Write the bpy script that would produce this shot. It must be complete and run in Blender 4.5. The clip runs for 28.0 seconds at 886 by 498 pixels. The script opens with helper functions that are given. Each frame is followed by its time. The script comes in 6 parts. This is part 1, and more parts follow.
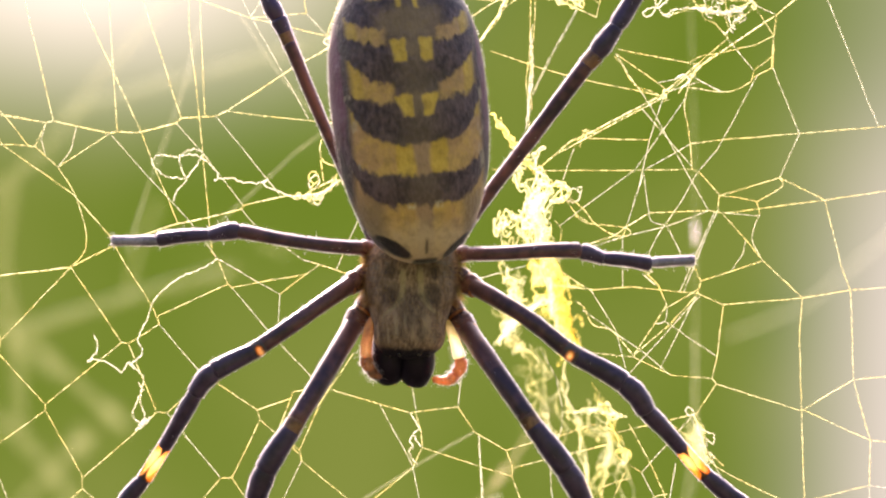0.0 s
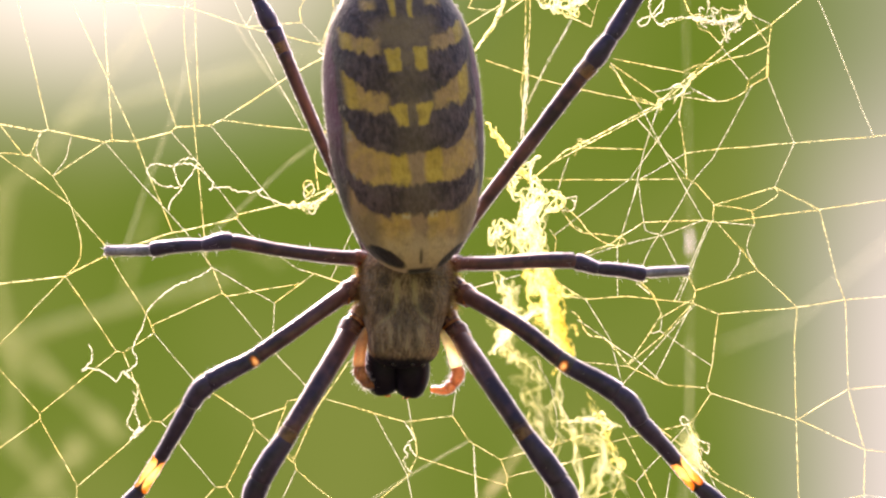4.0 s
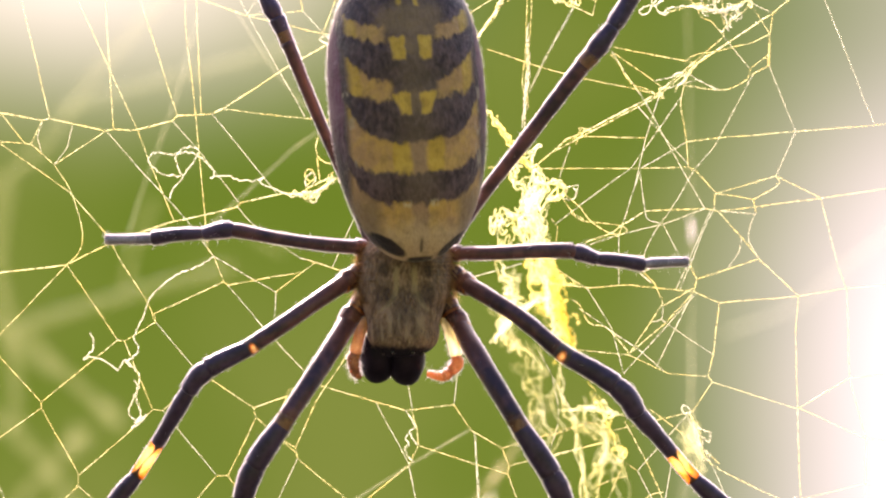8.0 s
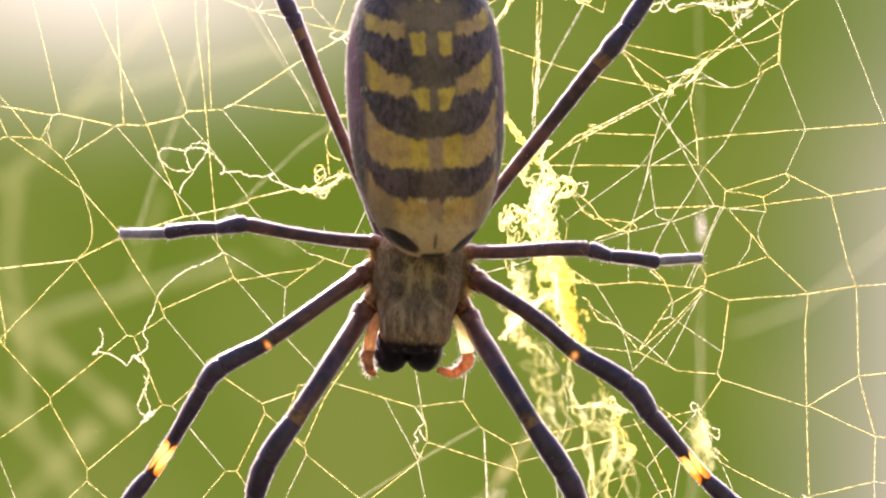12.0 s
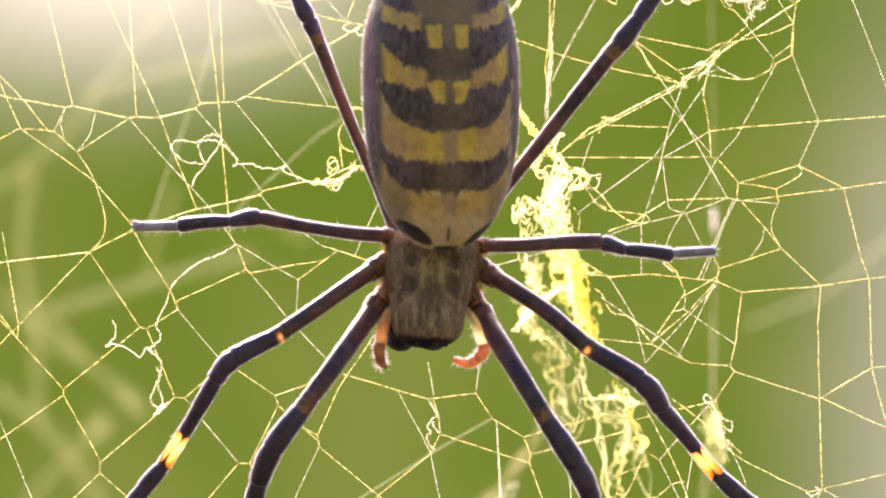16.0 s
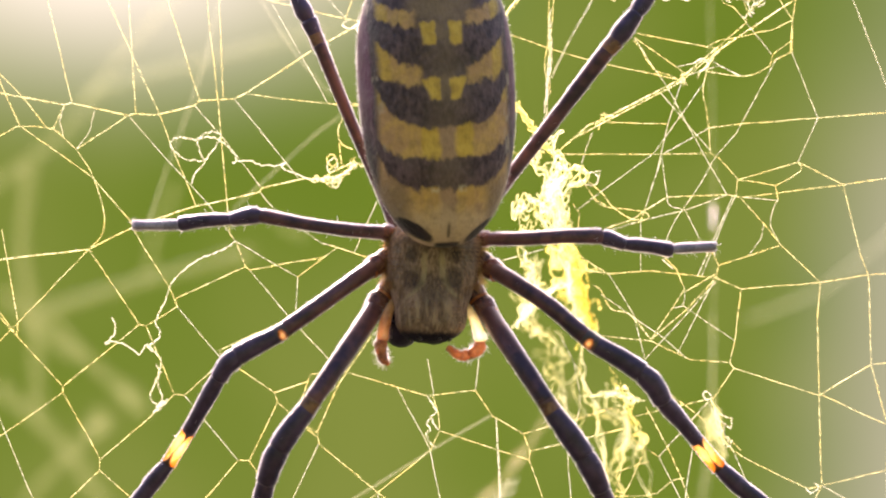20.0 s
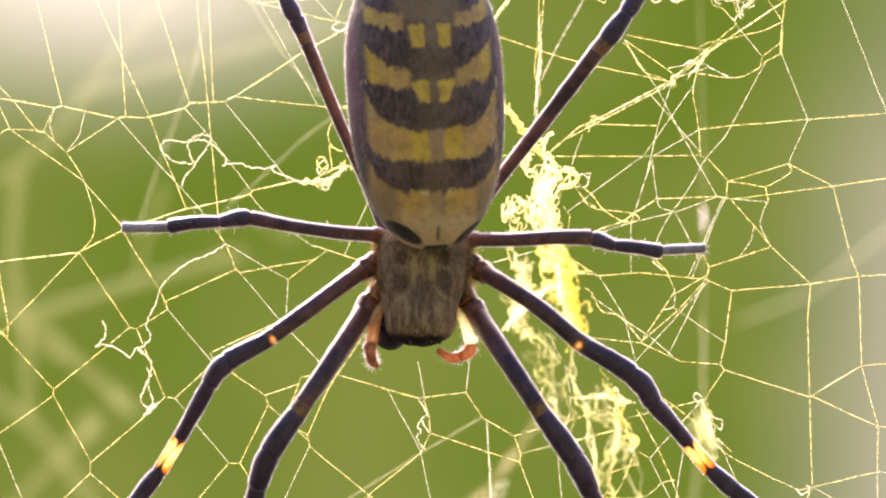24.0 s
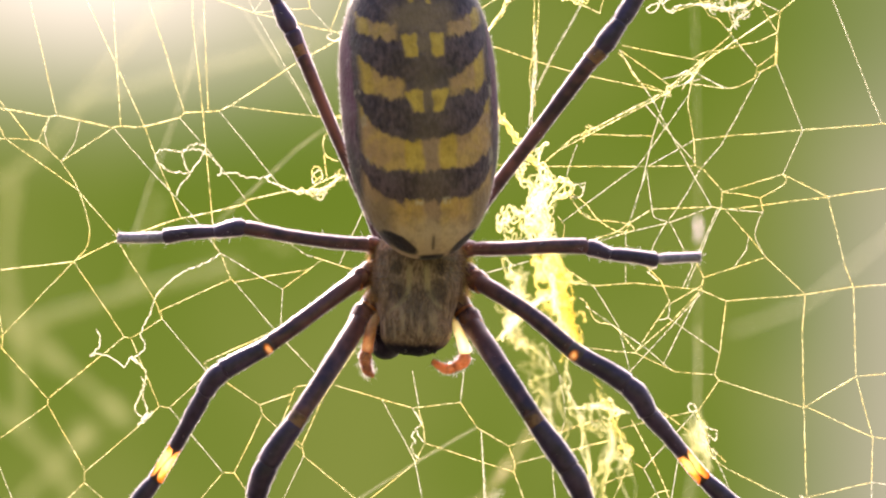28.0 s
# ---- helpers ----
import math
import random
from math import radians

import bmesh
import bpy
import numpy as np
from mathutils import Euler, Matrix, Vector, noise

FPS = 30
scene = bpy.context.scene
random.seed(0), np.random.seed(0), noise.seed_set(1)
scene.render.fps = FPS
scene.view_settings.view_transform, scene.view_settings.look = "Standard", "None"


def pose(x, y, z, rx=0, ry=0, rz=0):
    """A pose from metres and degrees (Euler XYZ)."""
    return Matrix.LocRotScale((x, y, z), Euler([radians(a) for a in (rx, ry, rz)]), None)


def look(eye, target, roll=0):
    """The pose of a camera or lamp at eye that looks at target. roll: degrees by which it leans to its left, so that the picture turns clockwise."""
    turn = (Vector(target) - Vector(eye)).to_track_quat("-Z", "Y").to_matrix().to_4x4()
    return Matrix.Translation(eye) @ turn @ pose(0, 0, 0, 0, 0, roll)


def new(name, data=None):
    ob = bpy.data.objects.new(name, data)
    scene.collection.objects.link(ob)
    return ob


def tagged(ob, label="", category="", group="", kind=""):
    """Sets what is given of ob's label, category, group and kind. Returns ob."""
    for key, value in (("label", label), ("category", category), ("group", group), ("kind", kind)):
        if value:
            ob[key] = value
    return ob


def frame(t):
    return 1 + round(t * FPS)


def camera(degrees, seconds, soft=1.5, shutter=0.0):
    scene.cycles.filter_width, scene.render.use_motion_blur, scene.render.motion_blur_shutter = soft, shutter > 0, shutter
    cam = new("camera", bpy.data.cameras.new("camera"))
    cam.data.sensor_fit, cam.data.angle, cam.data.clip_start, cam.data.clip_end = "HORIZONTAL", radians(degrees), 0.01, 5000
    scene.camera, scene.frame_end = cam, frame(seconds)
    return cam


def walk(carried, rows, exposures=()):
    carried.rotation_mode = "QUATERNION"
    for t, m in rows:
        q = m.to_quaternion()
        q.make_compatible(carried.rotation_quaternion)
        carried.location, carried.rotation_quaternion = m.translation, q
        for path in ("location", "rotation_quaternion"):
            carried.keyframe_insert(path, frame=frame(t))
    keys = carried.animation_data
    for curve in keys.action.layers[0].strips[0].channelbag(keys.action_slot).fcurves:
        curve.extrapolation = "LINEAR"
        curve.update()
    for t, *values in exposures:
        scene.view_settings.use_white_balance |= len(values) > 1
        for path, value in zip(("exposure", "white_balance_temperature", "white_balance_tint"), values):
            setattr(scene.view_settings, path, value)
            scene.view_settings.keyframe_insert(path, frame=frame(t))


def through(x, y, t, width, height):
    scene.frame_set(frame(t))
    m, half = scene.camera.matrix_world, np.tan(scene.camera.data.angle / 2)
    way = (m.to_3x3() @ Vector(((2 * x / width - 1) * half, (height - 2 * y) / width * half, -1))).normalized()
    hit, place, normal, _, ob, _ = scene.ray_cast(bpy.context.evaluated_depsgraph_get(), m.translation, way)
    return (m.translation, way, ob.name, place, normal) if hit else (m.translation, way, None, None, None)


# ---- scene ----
# A golden orb spider hangs head down on its web, lit from behind; places on the web are in millimetres from the web's middle.
cam = camera(11.7, 28.0, soft=2.1)
EYE = (0.0, -0.45, 1.5)
# the camera is held by hand: seconds, mm by which the web stands off the picture's middle to the right and up, degrees of roll
HELD = [
    (0, -0.59, -1.50, -0.08), (0.5, -1.10, -2.78, -0.04), (1, -0.93, -1.92, 0.02), (1.5, -0.84, -2.85, 0.05), (2, -1.34, -3.32, -0.06), (2.5, -1.38, -2.18, -0.04),
    (3, -1.59, -2.00, -0.06), (3.5, -1.26, -2.54, -0.03), (5.5, -0.93, -2.00, -0.05), (6, -1.08, -2.36, -0.04), (6.5, -1.08, -2.18, -0.03), (7, -1.17, -2.18, -0.03),
    (7.5, -0.90, -1.24, -0.03), (8, -0.99, -1.28, -0.04), (8.5, -1.27, -1.49, 0.06), (9, -0.99, -0.66, 0.03), (9.5, -1.23, -2.70, 0.01), (10, -0.84, -1.18, -0.01),
    (10.5, -0.91, -1.02, 0.16), (11, -1.12, -2.88, 0.15), (11.5, -0.22, -0.90, 0.15), (13.5, 0.20, -1.16, 0.18), (14, 0.18, -1.81, 0.07), (14.5, 0.98, 0.06, 0.10),
    (15, 1.31, -0.68, 0.16), (15.5, 1.25, -0.94, 0.10), (16, 1.34, -0.08, 0.16), (16.5, 1.14, -0.13, 0.09), (17, 0.86, -0.40, 0.09), (17.5, 1.14, 0.25, 0.05),
    (18, 1.32, -0.02, 0.05), (18.5, 1.88, 0.39, 0.13), (19, 1.68, 0.97, 0.06), (19.5, 1.25, 0.15, 0.10), (20, 1.28, 0.24, 0.11), (20.5, 0.98, -0.13, 0.10),
    (21, 1.13, -0.77, 0.16), (21.5, 1.13, -0.79, 0.19), (23.5, 0.60, -0.38, 0.05), (24, 0.27, 0.00, 0.00), (24.5, 0.27, 0.00, 0.00), (25, 0.00, 0.00, 0.00),
    (25.5, -0.57, 0.00, -0.01), (26, -0.18, -0.27, 0.00), (26.5, -0.36, -0.54, 0.00), (27, -0.72, -0.76, -0.06), (27.5, 0.00, -0.91, 0.07), (28, -0.28, -1.03, 0.10)
]
BRIGHTNESS = ((0, 1.86), (2, 1.86), (3, 1.80), (3.5, 1.80), (6, 1.82), (7, 1.76), (8, 1.83), (9, 1.73), (10, 1.72), (11.5, 1.82), (14, 1.85), (28, 1.84))
walk(cam, [(t, look(EYE, (-x * 0.001, 0, 1.5 - z * 0.001)) @ Matrix.Rotation(radians(a), 4, "Z")) for t, x, z, a in HELD], exposures=[(t, e + 0.04, 6960, 22) for t, e in BRIGHTNESS])
cam.data.dof.use_dof = True
cam.data.dof.focus_distance = 0.4455
cam.data.dof.aperture_fstop = 26.0

# ---- light ----
SUN_ELEVATION, SUN_SIDE = radians(26), radians(-12)      # behind and above the web
world = bpy.data.worlds.new("sky")
scene.world = world
world.use_nodes = True
sky = world.node_tree.nodes.new("ShaderNodeTexSky")
sky.sky_type, sky.sun_disc = "NISHITA", False
sky.sun_elevation, sky.sun_rotation = SUN_ELEVATION, SUN_SIDE
sky.air_density, sky.dust_density, sky.ozone_density = 0.7, 4.0, 0.3
world.node_tree.links.new(sky.outputs[0], world.node_tree.nodes["Background"].inputs[0])
world.node_tree.nodes["Background"].inputs[1].default_value = 0.15
sun = new("sun", bpy.data.lights.new("sun", "SUN"))
sun.data.energy, sun.data.angle, sun.data.color = 5.0, radians(0.6), (1.0, 0.93, 0.82)
sun_from = Vector((math.sin(SUN_SIDE) * math.cos(SUN_ELEVATION), math.cos(SUN_SIDE) * math.cos(SUN_ELEVATION), math.sin(SUN_ELEVATION)))
sun.matrix_world = look(sun_from * 10, (0, 0, 0))


# ---- materials ----
class Nodes:
    """A small writer for node materials."""

    def __init__(self, name):
        self.mat = bpy.data.materials.new(name)
        self.mat.use_nodes = True
        self.tree = self.mat.node_tree
        self.tree.nodes.clear()
        self.out = self.tree.nodes.new("ShaderNodeOutputMaterial")

    def put(self, kind, inputs=(), operation="", interpolation_type=""):
        node = self.tree.nodes.new("ShaderNode" + kind)
        if operation:
            node.operation = operation
        if interpolation_type:
            node.interpolation_type = interpolation_type
        for key, value in dict(inputs).items():
            self.feed(node.inputs[key], value)
        return node

    def feed(self, socket, value):
        if isinstance(value, bpy.types.NodeSocket):
            self.tree.links.new(value, socket)
        else:
            socket.default_value = value

    def math(self, operation, a, b=0.0, c=0.0):
        return self.put("Math", {0: a, 1: b, 2: c}, operation=operation).outputs[0]

    def step(self, x, low, high):
        """0 below low, 1 above high, smooth between."""
        return self.put("MapRange", {0: x, 1: low, 2: high, 3: 0.0, 4: 1.0}, interpolation_type="SMOOTHSTEP").outputs[0]

    def mix(self, factor, a, b):
        node = self.put("MixRGB", {0: factor, 1: a, 2: b})
        return node.outputs[0]

    def noise(self, where, scale, detail=3.0, rough=0.55):
        return self.put("TexNoise", {"Vector": where, "Scale": scale, "Detail": detail, "Roughness": rough}).outputs[0]

    def place(self):
        return self.put("TexCoord").outputs["Object"]

    def bump(self, height, strength, distance):
        return self.put("Bump", {"Height": height, "Strength": strength, "Distance": distance}).outputs[0]

    def end(self, shader):
        self.tree.links.new(shader, self.out.inputs[0])
        return self.mat


def rgb(r, g, b):
    return (r, g, b, 1.0)


def skin(name, low, high, scale, rough=0.5, relief=0.5, through=0.0, glow=None, sheen=0.0, spec=0.5, flesh=0.0, coat=0.0, reach=(1.0, 0.55, 0.22)):
    """Horny skin in two mottled tones; part of the light may pass through it."""
    n = Nodes(name)
    at = n.place()
    tone = n.math("ADD", n.math("MULTIPLY", n.noise(at, scale), 0.6), n.math("MULTIPLY", n.noise(at, scale * 6), 0.4))
    colour = n.mix(n.step(tone, 0.38, 0.62), low, high)
    base = n.put("BsdfPrincipled", {"Base Color": colour, "Roughness": rough, "Specular IOR Level": spec, "Sheen Weight": sheen, "Sheen Roughness": 0.35, "Sheen Tint": rgb(0.88, 0.76, 1.0), "Coat Weight": coat, "Coat Roughness": 0.42, "Coat Tint": rgb(0.90, 0.78, 1.0), "Specular Tint": rgb(0.90, 0.80, 1.0),
                                    "Subsurface Weight": flesh, "Subsurface Radius": reach, "Subsurface Scale": 0.0028,
                                    "Normal": n.bump(n.noise(at, scale * 5, 5.0), relief, 0.0002)})
    shader = base.outputs[0]
    if through:
        soft = n.put("MixShader", {0: 0.2, 1: n.put("BsdfTranslucent", {"Color": glow}).outputs[0], 2: n.put("BsdfTransparent").outputs[0]}).outputs[0]
        shader = n.put("MixShader", {0: through, 1: shader, 2: soft}).outputs[0]
    return n.end(shader)


def silk(name, colour, warm, clear, beaded=0.4):
    """Silk that lets the light from behind shine through."""
    n = Nodes(name)
    at = n.place()
    tone = n.mix(n.step(n.noise(at, 260.0), 0.35, 0.65), colour, warm)
    soft = n.put("BsdfTranslucent", {"Color": tone}).outputs[0]
    dull = n.put("BsdfPrincipled", {"Base Color": tone, "Roughness": 0.35}).outputs[0]
    body = n.put("MixShader", {0: 0.3, 1: soft, 2: dull}).outputs[0]
    open_ = n.put("BsdfTransparent").outputs[0]
    beads = n.math("MULTIPLY", n.step(n.noise(at, 1500.0, 2.0), 0.35, 0.62), beaded)
    return n.end(n.put("MixShader", {0: n.math("SUBTRACT", clear + beaded * 0.38, beads), 1: body, 2: open_}).outputs[0])


def band_skin(start, stop):
    """A thin-walled orange leg band that the light shines through, parted by a dark line along the leg; start and stop are its ends."""
    n = Nodes("glowing orange leg band")
    at = n.place()
    start, stop = Vector(start[:3]), Vector(stop[:3])
    way, centre = (stop - start).normalized(), (start + stop) / 2
    side = way.cross(Vector((0, 1, 0))).normalized()
    rel = n.put("VectorMath", {0: at, 1: centre}, operation="SUBTRACT").outputs[0]
    along = n.put("VectorMath", {0: rel, 1: way}, operation="DOT_PRODUCT").outputs["Value"]
    across = n.put("VectorMath", {0: rel, 1: side}, operation="DOT_PRODUCT").outputs["Value"]
    along = n.math("MULTIPLY", along, 2.0 / (stop - start).length)
    wob = n.math("SUBTRACT", n.noise(at, 900.0, 3.0), 0.5)
    line = n.math("ABSOLUTE", n.math("ADD", n.math("ADD", n.math("MULTIPLY", across, 1000.0), n.math("MULTIPLY", along, 0.22)), n.math("MULTIPLY", wob, 0.5)))
    width = n.math("ADD", 0.02, n.math("MULTIPLY", n.math("POWER", n.math("ABSOLUTE", along), 4.0), 0.45))
    shade = n.math("SUBTRACT", 1.0, n.step(n.math("SUBTRACT", line, width), -0.08, 0.16))
    tone = n.mix(n.step(n.math("ADD", n.noise(at, 420.0, 2.0), n.math("MULTIPLY", n.math("ABSOLUTE", along), -0.2)), 0.34, 0.56), rgb(1.0, 0.34, 0.04), rgb(1.0, 0.78, 0.32))
    clear = n.put("MixShader", {0: 0.2, 1: n.put("BsdfTranslucent", {"Color": tone}).outputs[0], 2: n.put("BsdfTransparent").outputs[0]}).outputs[0]
    dark = n.put("BsdfPrincipled", {"Base Color": rgb(0.04, 0.014, 0.010), "Roughness": 0.5}).outputs[0]
    return n.end(n.put("MixShader", {0: shade, 1: clear, 2: dark}).outputs[0])


def spot_skin(start, stop):
    """Dark leg skin with one orange spot on its lower side that the light shines through; start and stop are the band's ends."""
    n = Nodes("dark leg skin with an amber spot")
    at = n.place()
    start, stop = Vector(start[:3]), Vector(stop[:3])
    way, centre = (stop - start).normalized(), (start + stop) / 2
    side = way.cross(Vector((0, 1, 0))).normalized()
    if side.z > 0:
        side = -side
    rel = n.put("VectorMath", {0: at, 1: centre}, operation="SUBTRACT").outputs[0]
    along = n.math("MULTIPLY", n.put("VectorMath", {0: rel, 1: way}, operation="DOT_PRODUCT").outputs["Value"], 1300.0)
    across = n.math("SUBTRACT", n.math("MULTIPLY", n.put("VectorMath", {0: rel, 1: side}, operation="DOT_PRODUCT").outputs["Value"], 1000.0), 0.45)
    far = n.math("SQRT", n.math("ADD", n.math("MULTIPLY", along, along), n.math("MULTIPLY", n.math("MULTIPLY", across, across), 0.7)))
    far = n.math("ADD", far, n.math("MULTIPLY", n.math("SUBTRACT", n.noise(at, 900.0, 3.0), 0.5), 0.5))
    spot = n.math("SUBTRACT", 1.0, n.step(far, 0.2, 0.75))
    tone = n.mix(n.step(far, 0.1, 0.5), rgb(1.0, 0.66, 0.25), rgb(0.9, 0.32, 0.06))
    clear = n.put("MixShader", {0: 0.2, 1: n.put("BsdfTranslucent", {"Color": tone}).outputs[0], 2: n.put("BsdfTransparent").outputs[0]}).outputs[0]
    dark = n.put("BsdfPrincipled", {"Base Color": rgb(0.028, 0.013, 0.016), "Roughness": 0.55, "Sheen Weight": 0.3, "Coat Weight": 0.4, "Coat Roughness": 0.36}).outputs[0]
    return n.end(n.put("MixShader", {0: spot, 1: dark, 2: clear}).outputs[0])


def abdomen_skin():
    """Dark skin with arched yellow cross bands, paired spots and mauve flanks; object space, z along the body in metres."""
    n = Nodes("banded abdomen skin")
    at = n.place()
    parts = n.put("SeparateXYZ", {0: at})
    fine = n.noise(at, 1100.0, 4.0, 0.65)
    grain = n.noise(at, 420.0, 4.0, 0.6)
    u = n.math("MULTIPLY", parts.outputs[0], 1000.0)
    raw = n.math("MULTIPLY", parts.outputs[2], 1000.0)
    across = n.math("ABSOLUTE", u)
    long = n.put("Mapping", {"Vector": at, "Scale": (1.0, 1.0, 0.5)}).outputs[0]
    hairy, strand = n.noise(long, 1500.0, 3.0), n.noise(long, 3200.0, 2.0)
    ragged = n.math("ADD", n.math("MULTIPLY", n.math("SUBTRACT", hairy, 0.5), 1.5), n.math("MULTIPLY", n.math("SUBTRACT", n.noise(at, 520.0, 2.0), 0.5), 1.1))
    v = n.math("ADD", raw, ragged)
    side = n.math("ADD", across, n.math("MULTIPLY", n.math("SUBTRACT", grain, 0.5), 0.9))
    square = n.math("MULTIPLY", across, across)
    arch = n.math("MULTIPLY", square, square)

    def between(x, low, high, soft=0.25):
        return n.math("MULTIPLY", n.step(x, low - soft, low + soft), n.math("SUBTRACT", 1.0, n.step(x, high - soft, high + soft)))

    def band(low, low_arch, high, high_arch, inner, outer):
        above = n.step(n.math("SUBTRACT", v, n.math("MULTIPLY", arch, low_arch)), low - 0.28, low + 0.28)
        below = n.math("SUBTRACT", 1.0, n.step(n.math("SUBTRACT", v, n.math("MULTIPLY", arch, high_arch)), high - 0.28, high + 0.28))
        return n.math("MULTIPLY", n.math("MULTIPLY", above, below), between(side, inner, outer, 0.4))

    bands = None
    for row in BANDS:
        one = band(*row)
        bands = one if bands is None else n.math("MAXIMUM", bands, one)
    # paired spots, narrower in front
    spots = None
    for low, high, inner, front, back in SPOTS:
        rise = n.math("MULTIPLY", n.step(raw, low, high), back - front)
        edge = n.math("SUBTRACT", 1.0, n.step(n.math("SUBTRACT", side, rise), front - 0.2, front + 0.2))
        spot = n.math("MULTIPLY", between(n.math("ADD", raw, n.math("MULTIPLY", ragged, 0.5)), low, high, 0.2), n.math("MULTIPLY", edge, n.step(side, inner - 0.15, inner + 0.15)))
        spots = spot if spots is None else n.math("MAXIMUM", spots, spot)
    # the bright columns in the two front bands and at the outer ends of the third
    column = n.math("MULTIPLY", between(side, 0.95, 2.6, 0.18), n.math("SUBTRACT", 1.0, n.step(v, 12.4, 13.0)))
    column = n.math("MULTIPLY", column, n.math("ADD", 0.35, n.math("MULTIPLY", n.step(v, 6.5, 8.5), 0.65)))
    ends = n.math("MULTIPLY", n.step(side, 4.9, 5.4), n.step(v, 14.0, 15.0))
    bright = n.math("MAXIMUM", n.math("MAXIMUM", spots, column), n.math("MULTIPLY", ends, 0.9))
    tan = n.mix(n.step(grain, 0.42, 0.6), rgb(0.43, 0.265, 0.125), rgb(0.515, 0.33, 0.108))
    tan = n.mix(n.math("SUBTRACT", 1.0, n.step(side, 0.6, 1.0)), tan, rgb(0.34, 0.22, 0.14))
    yellow = n.mix(bright, tan, n.mix(n.step(grain, 0.4, 0.65), rgb(0.49, 0.325, 0.058), rgb(0.58, 0.395, 0.080)))
    front = n.math("SUBTRACT", 1.0, n.step(v, 2.4, 5.2))
    yellow = n.mix(n.math("MULTIPLY", front, 0.85), yellow, rgb(0.50, 0.39, 0.275))
    edge_tan = n.math("MULTIPLY", n.math("SUBTRACT", 1.0, n.step(v, 5.5, 8.5)), n.step(side, 3.4, 4.6))
    yellow = n.mix(n.math("MULTIPLY", edge_tan, 0.75), yellow, rgb(0.20, 0.15, 0.095))
    # the dark ground, mottled, browner along the middle and towards the hind end
    tone = n.math("ADD", n.math("MULTIPLY", hairy, 0.35), n.math("ADD", n.math("MULTIPLY", grain, 0.35), n.math("MULTIPLY", strand, 0.3)))
    dark = n.mix(n.step(tone, 0.40, 0.62), rgb(0.030, 0.018, 0.029), rgb(0.124, 0.081, 0.093))
    dark = n.mix(n.math("MULTIPLY", n.step(n.noise(at, 190.0, 2.0), 0.5, 0.7), 0.4), dark, rgb(0.115, 0.098, 0.085))
    seam = n.math("MULTIPLY", n.math("SUBTRACT", 1.0, n.step(side, 0.2, 3.0)), 0.4)
    dark = n.mix(seam, dark, rgb(0.175, 0.125, 0.09))
    saddle = n.math("MULTIPLY", between(v, 22.7, 25.6, 0.6), n.math("SUBTRACT", 1.0, n.step(side, 2.6, 4.2)))
    between_spots = n.math("MULTIPLY", n.math("MAXIMUM", between(v, 14.9, 17.2, 0.6), between(v, 20.4, 22.6, 0.6)), n.math("SUBTRACT", 1.0, n.step(side, 0.5, 1.6)))
    dark = n.mix(n.math("MULTIPLY", n.math("MAXIMUM", saddle, between_spots), 0.55), dark, rgb(0.27, 0.19, 0.12))
    # small pale hooks on the hind edge of the first band
    hook = n.math("MULTIPLY", between(raw, 5.5, 6.15, 0.2), n.math("MULTIPLY", between(across, 1.0, 1.75, 0.2), n.step(strand, 0.42, 0.55)))
    # the front end: two dark ovals that run out along the edge, and a dark tip
    slope = n.math("ABSOLUTE", n.math("SUBTRACT", raw, n.math("SUBTRACT", n.math("MULTIPLY", across, 0.64), n.math("ADD", 0.15, n.math("MULTIPLY", n.step(u, -0.3, 0.3), 0.5)))))
    along = n.math("MULTIPLY", n.math("SUBTRACT", n.math("SUBTRACT", across, 3.25), n.math("MULTIPLY", n.step(u, -0.3, 0.3), 0.25)), 0.5)
    oval = n.math("SQRT", n.math("ADD", n.math("MULTIPLY", along, along), n.math("MULTIPLY", n.math("MULTIPLY", slope, slope), 1.7)))
    oval = n.math("SUBTRACT", 1.0, n.step(n.math("ADD", oval, n.math("MULTIPLY", n.math("SUBTRACT", fine, 0.5), 0.5)), 0.72, 1.0))
    tip = n.math("MULTIPLY", n.math("SUBTRACT", 1.0, n.step(raw, 0.35, 0.65)), n.math("SUBTRACT", 1.0, n.step(across, 1.0, 1.5)))
    slit = n.math("MULTIPLY", n.math("SUBTRACT", 1.0, n.step(across, 0.08, 0.24)), n.math("MULTIPLY", n.step(raw, 0.8, 1.1), n.math("SUBTRACT", 0.7, n.math("MULTIPLY", n.step(raw, 1.9, 2.8), 0.7))))
    mark = n.math("MAXIMUM", oval, n.math("MAXIMUM", tip, slit))
    colour = n.mix(n.math("MAXIMUM", bands, spots), dark, yellow)
    colour = n.mix(n.math("MULTIPLY", hook, 0.7), colour, rgb(0.52, 0.46, 0.33))
    colour = n.mix(mark, colour, rgb(0.014, 0.011, 0.016))
    # flanks: mauve towards the hind end, dark in front, with pale flecks along their border
    taper = n.math("MAXIMUM", n.math("SUBTRACT", 8.0, raw), 0.0)
    flank = n.math("ADD", n.math("ADD", across, n.math("MULTIPLY", n.math("SUBTRACT", hairy, 0.5), 0.8)), n.math("MULTIPLY", n.math("MULTIPLY", taper, taper), 0.08))
    flank = n.step(flank, 6.75, 7.2)
    flank_tone = n.mix(n.step(raw, 9.0, 17.0), rgb(0.040, 0.026, 0.042), rgb(0.150, 0.055, 0.105))
    flank_tone = n.mix(n.math("MULTIPLY", n.step(grain, 0.5, 0.66), 0.35), flank_tone, rgb(0.26, 0.17, 0.24))
    colour = n.mix(n.math("MULTIPLY", flank, n.step(raw, 1.2, 2.4)), colour, flank_tone)
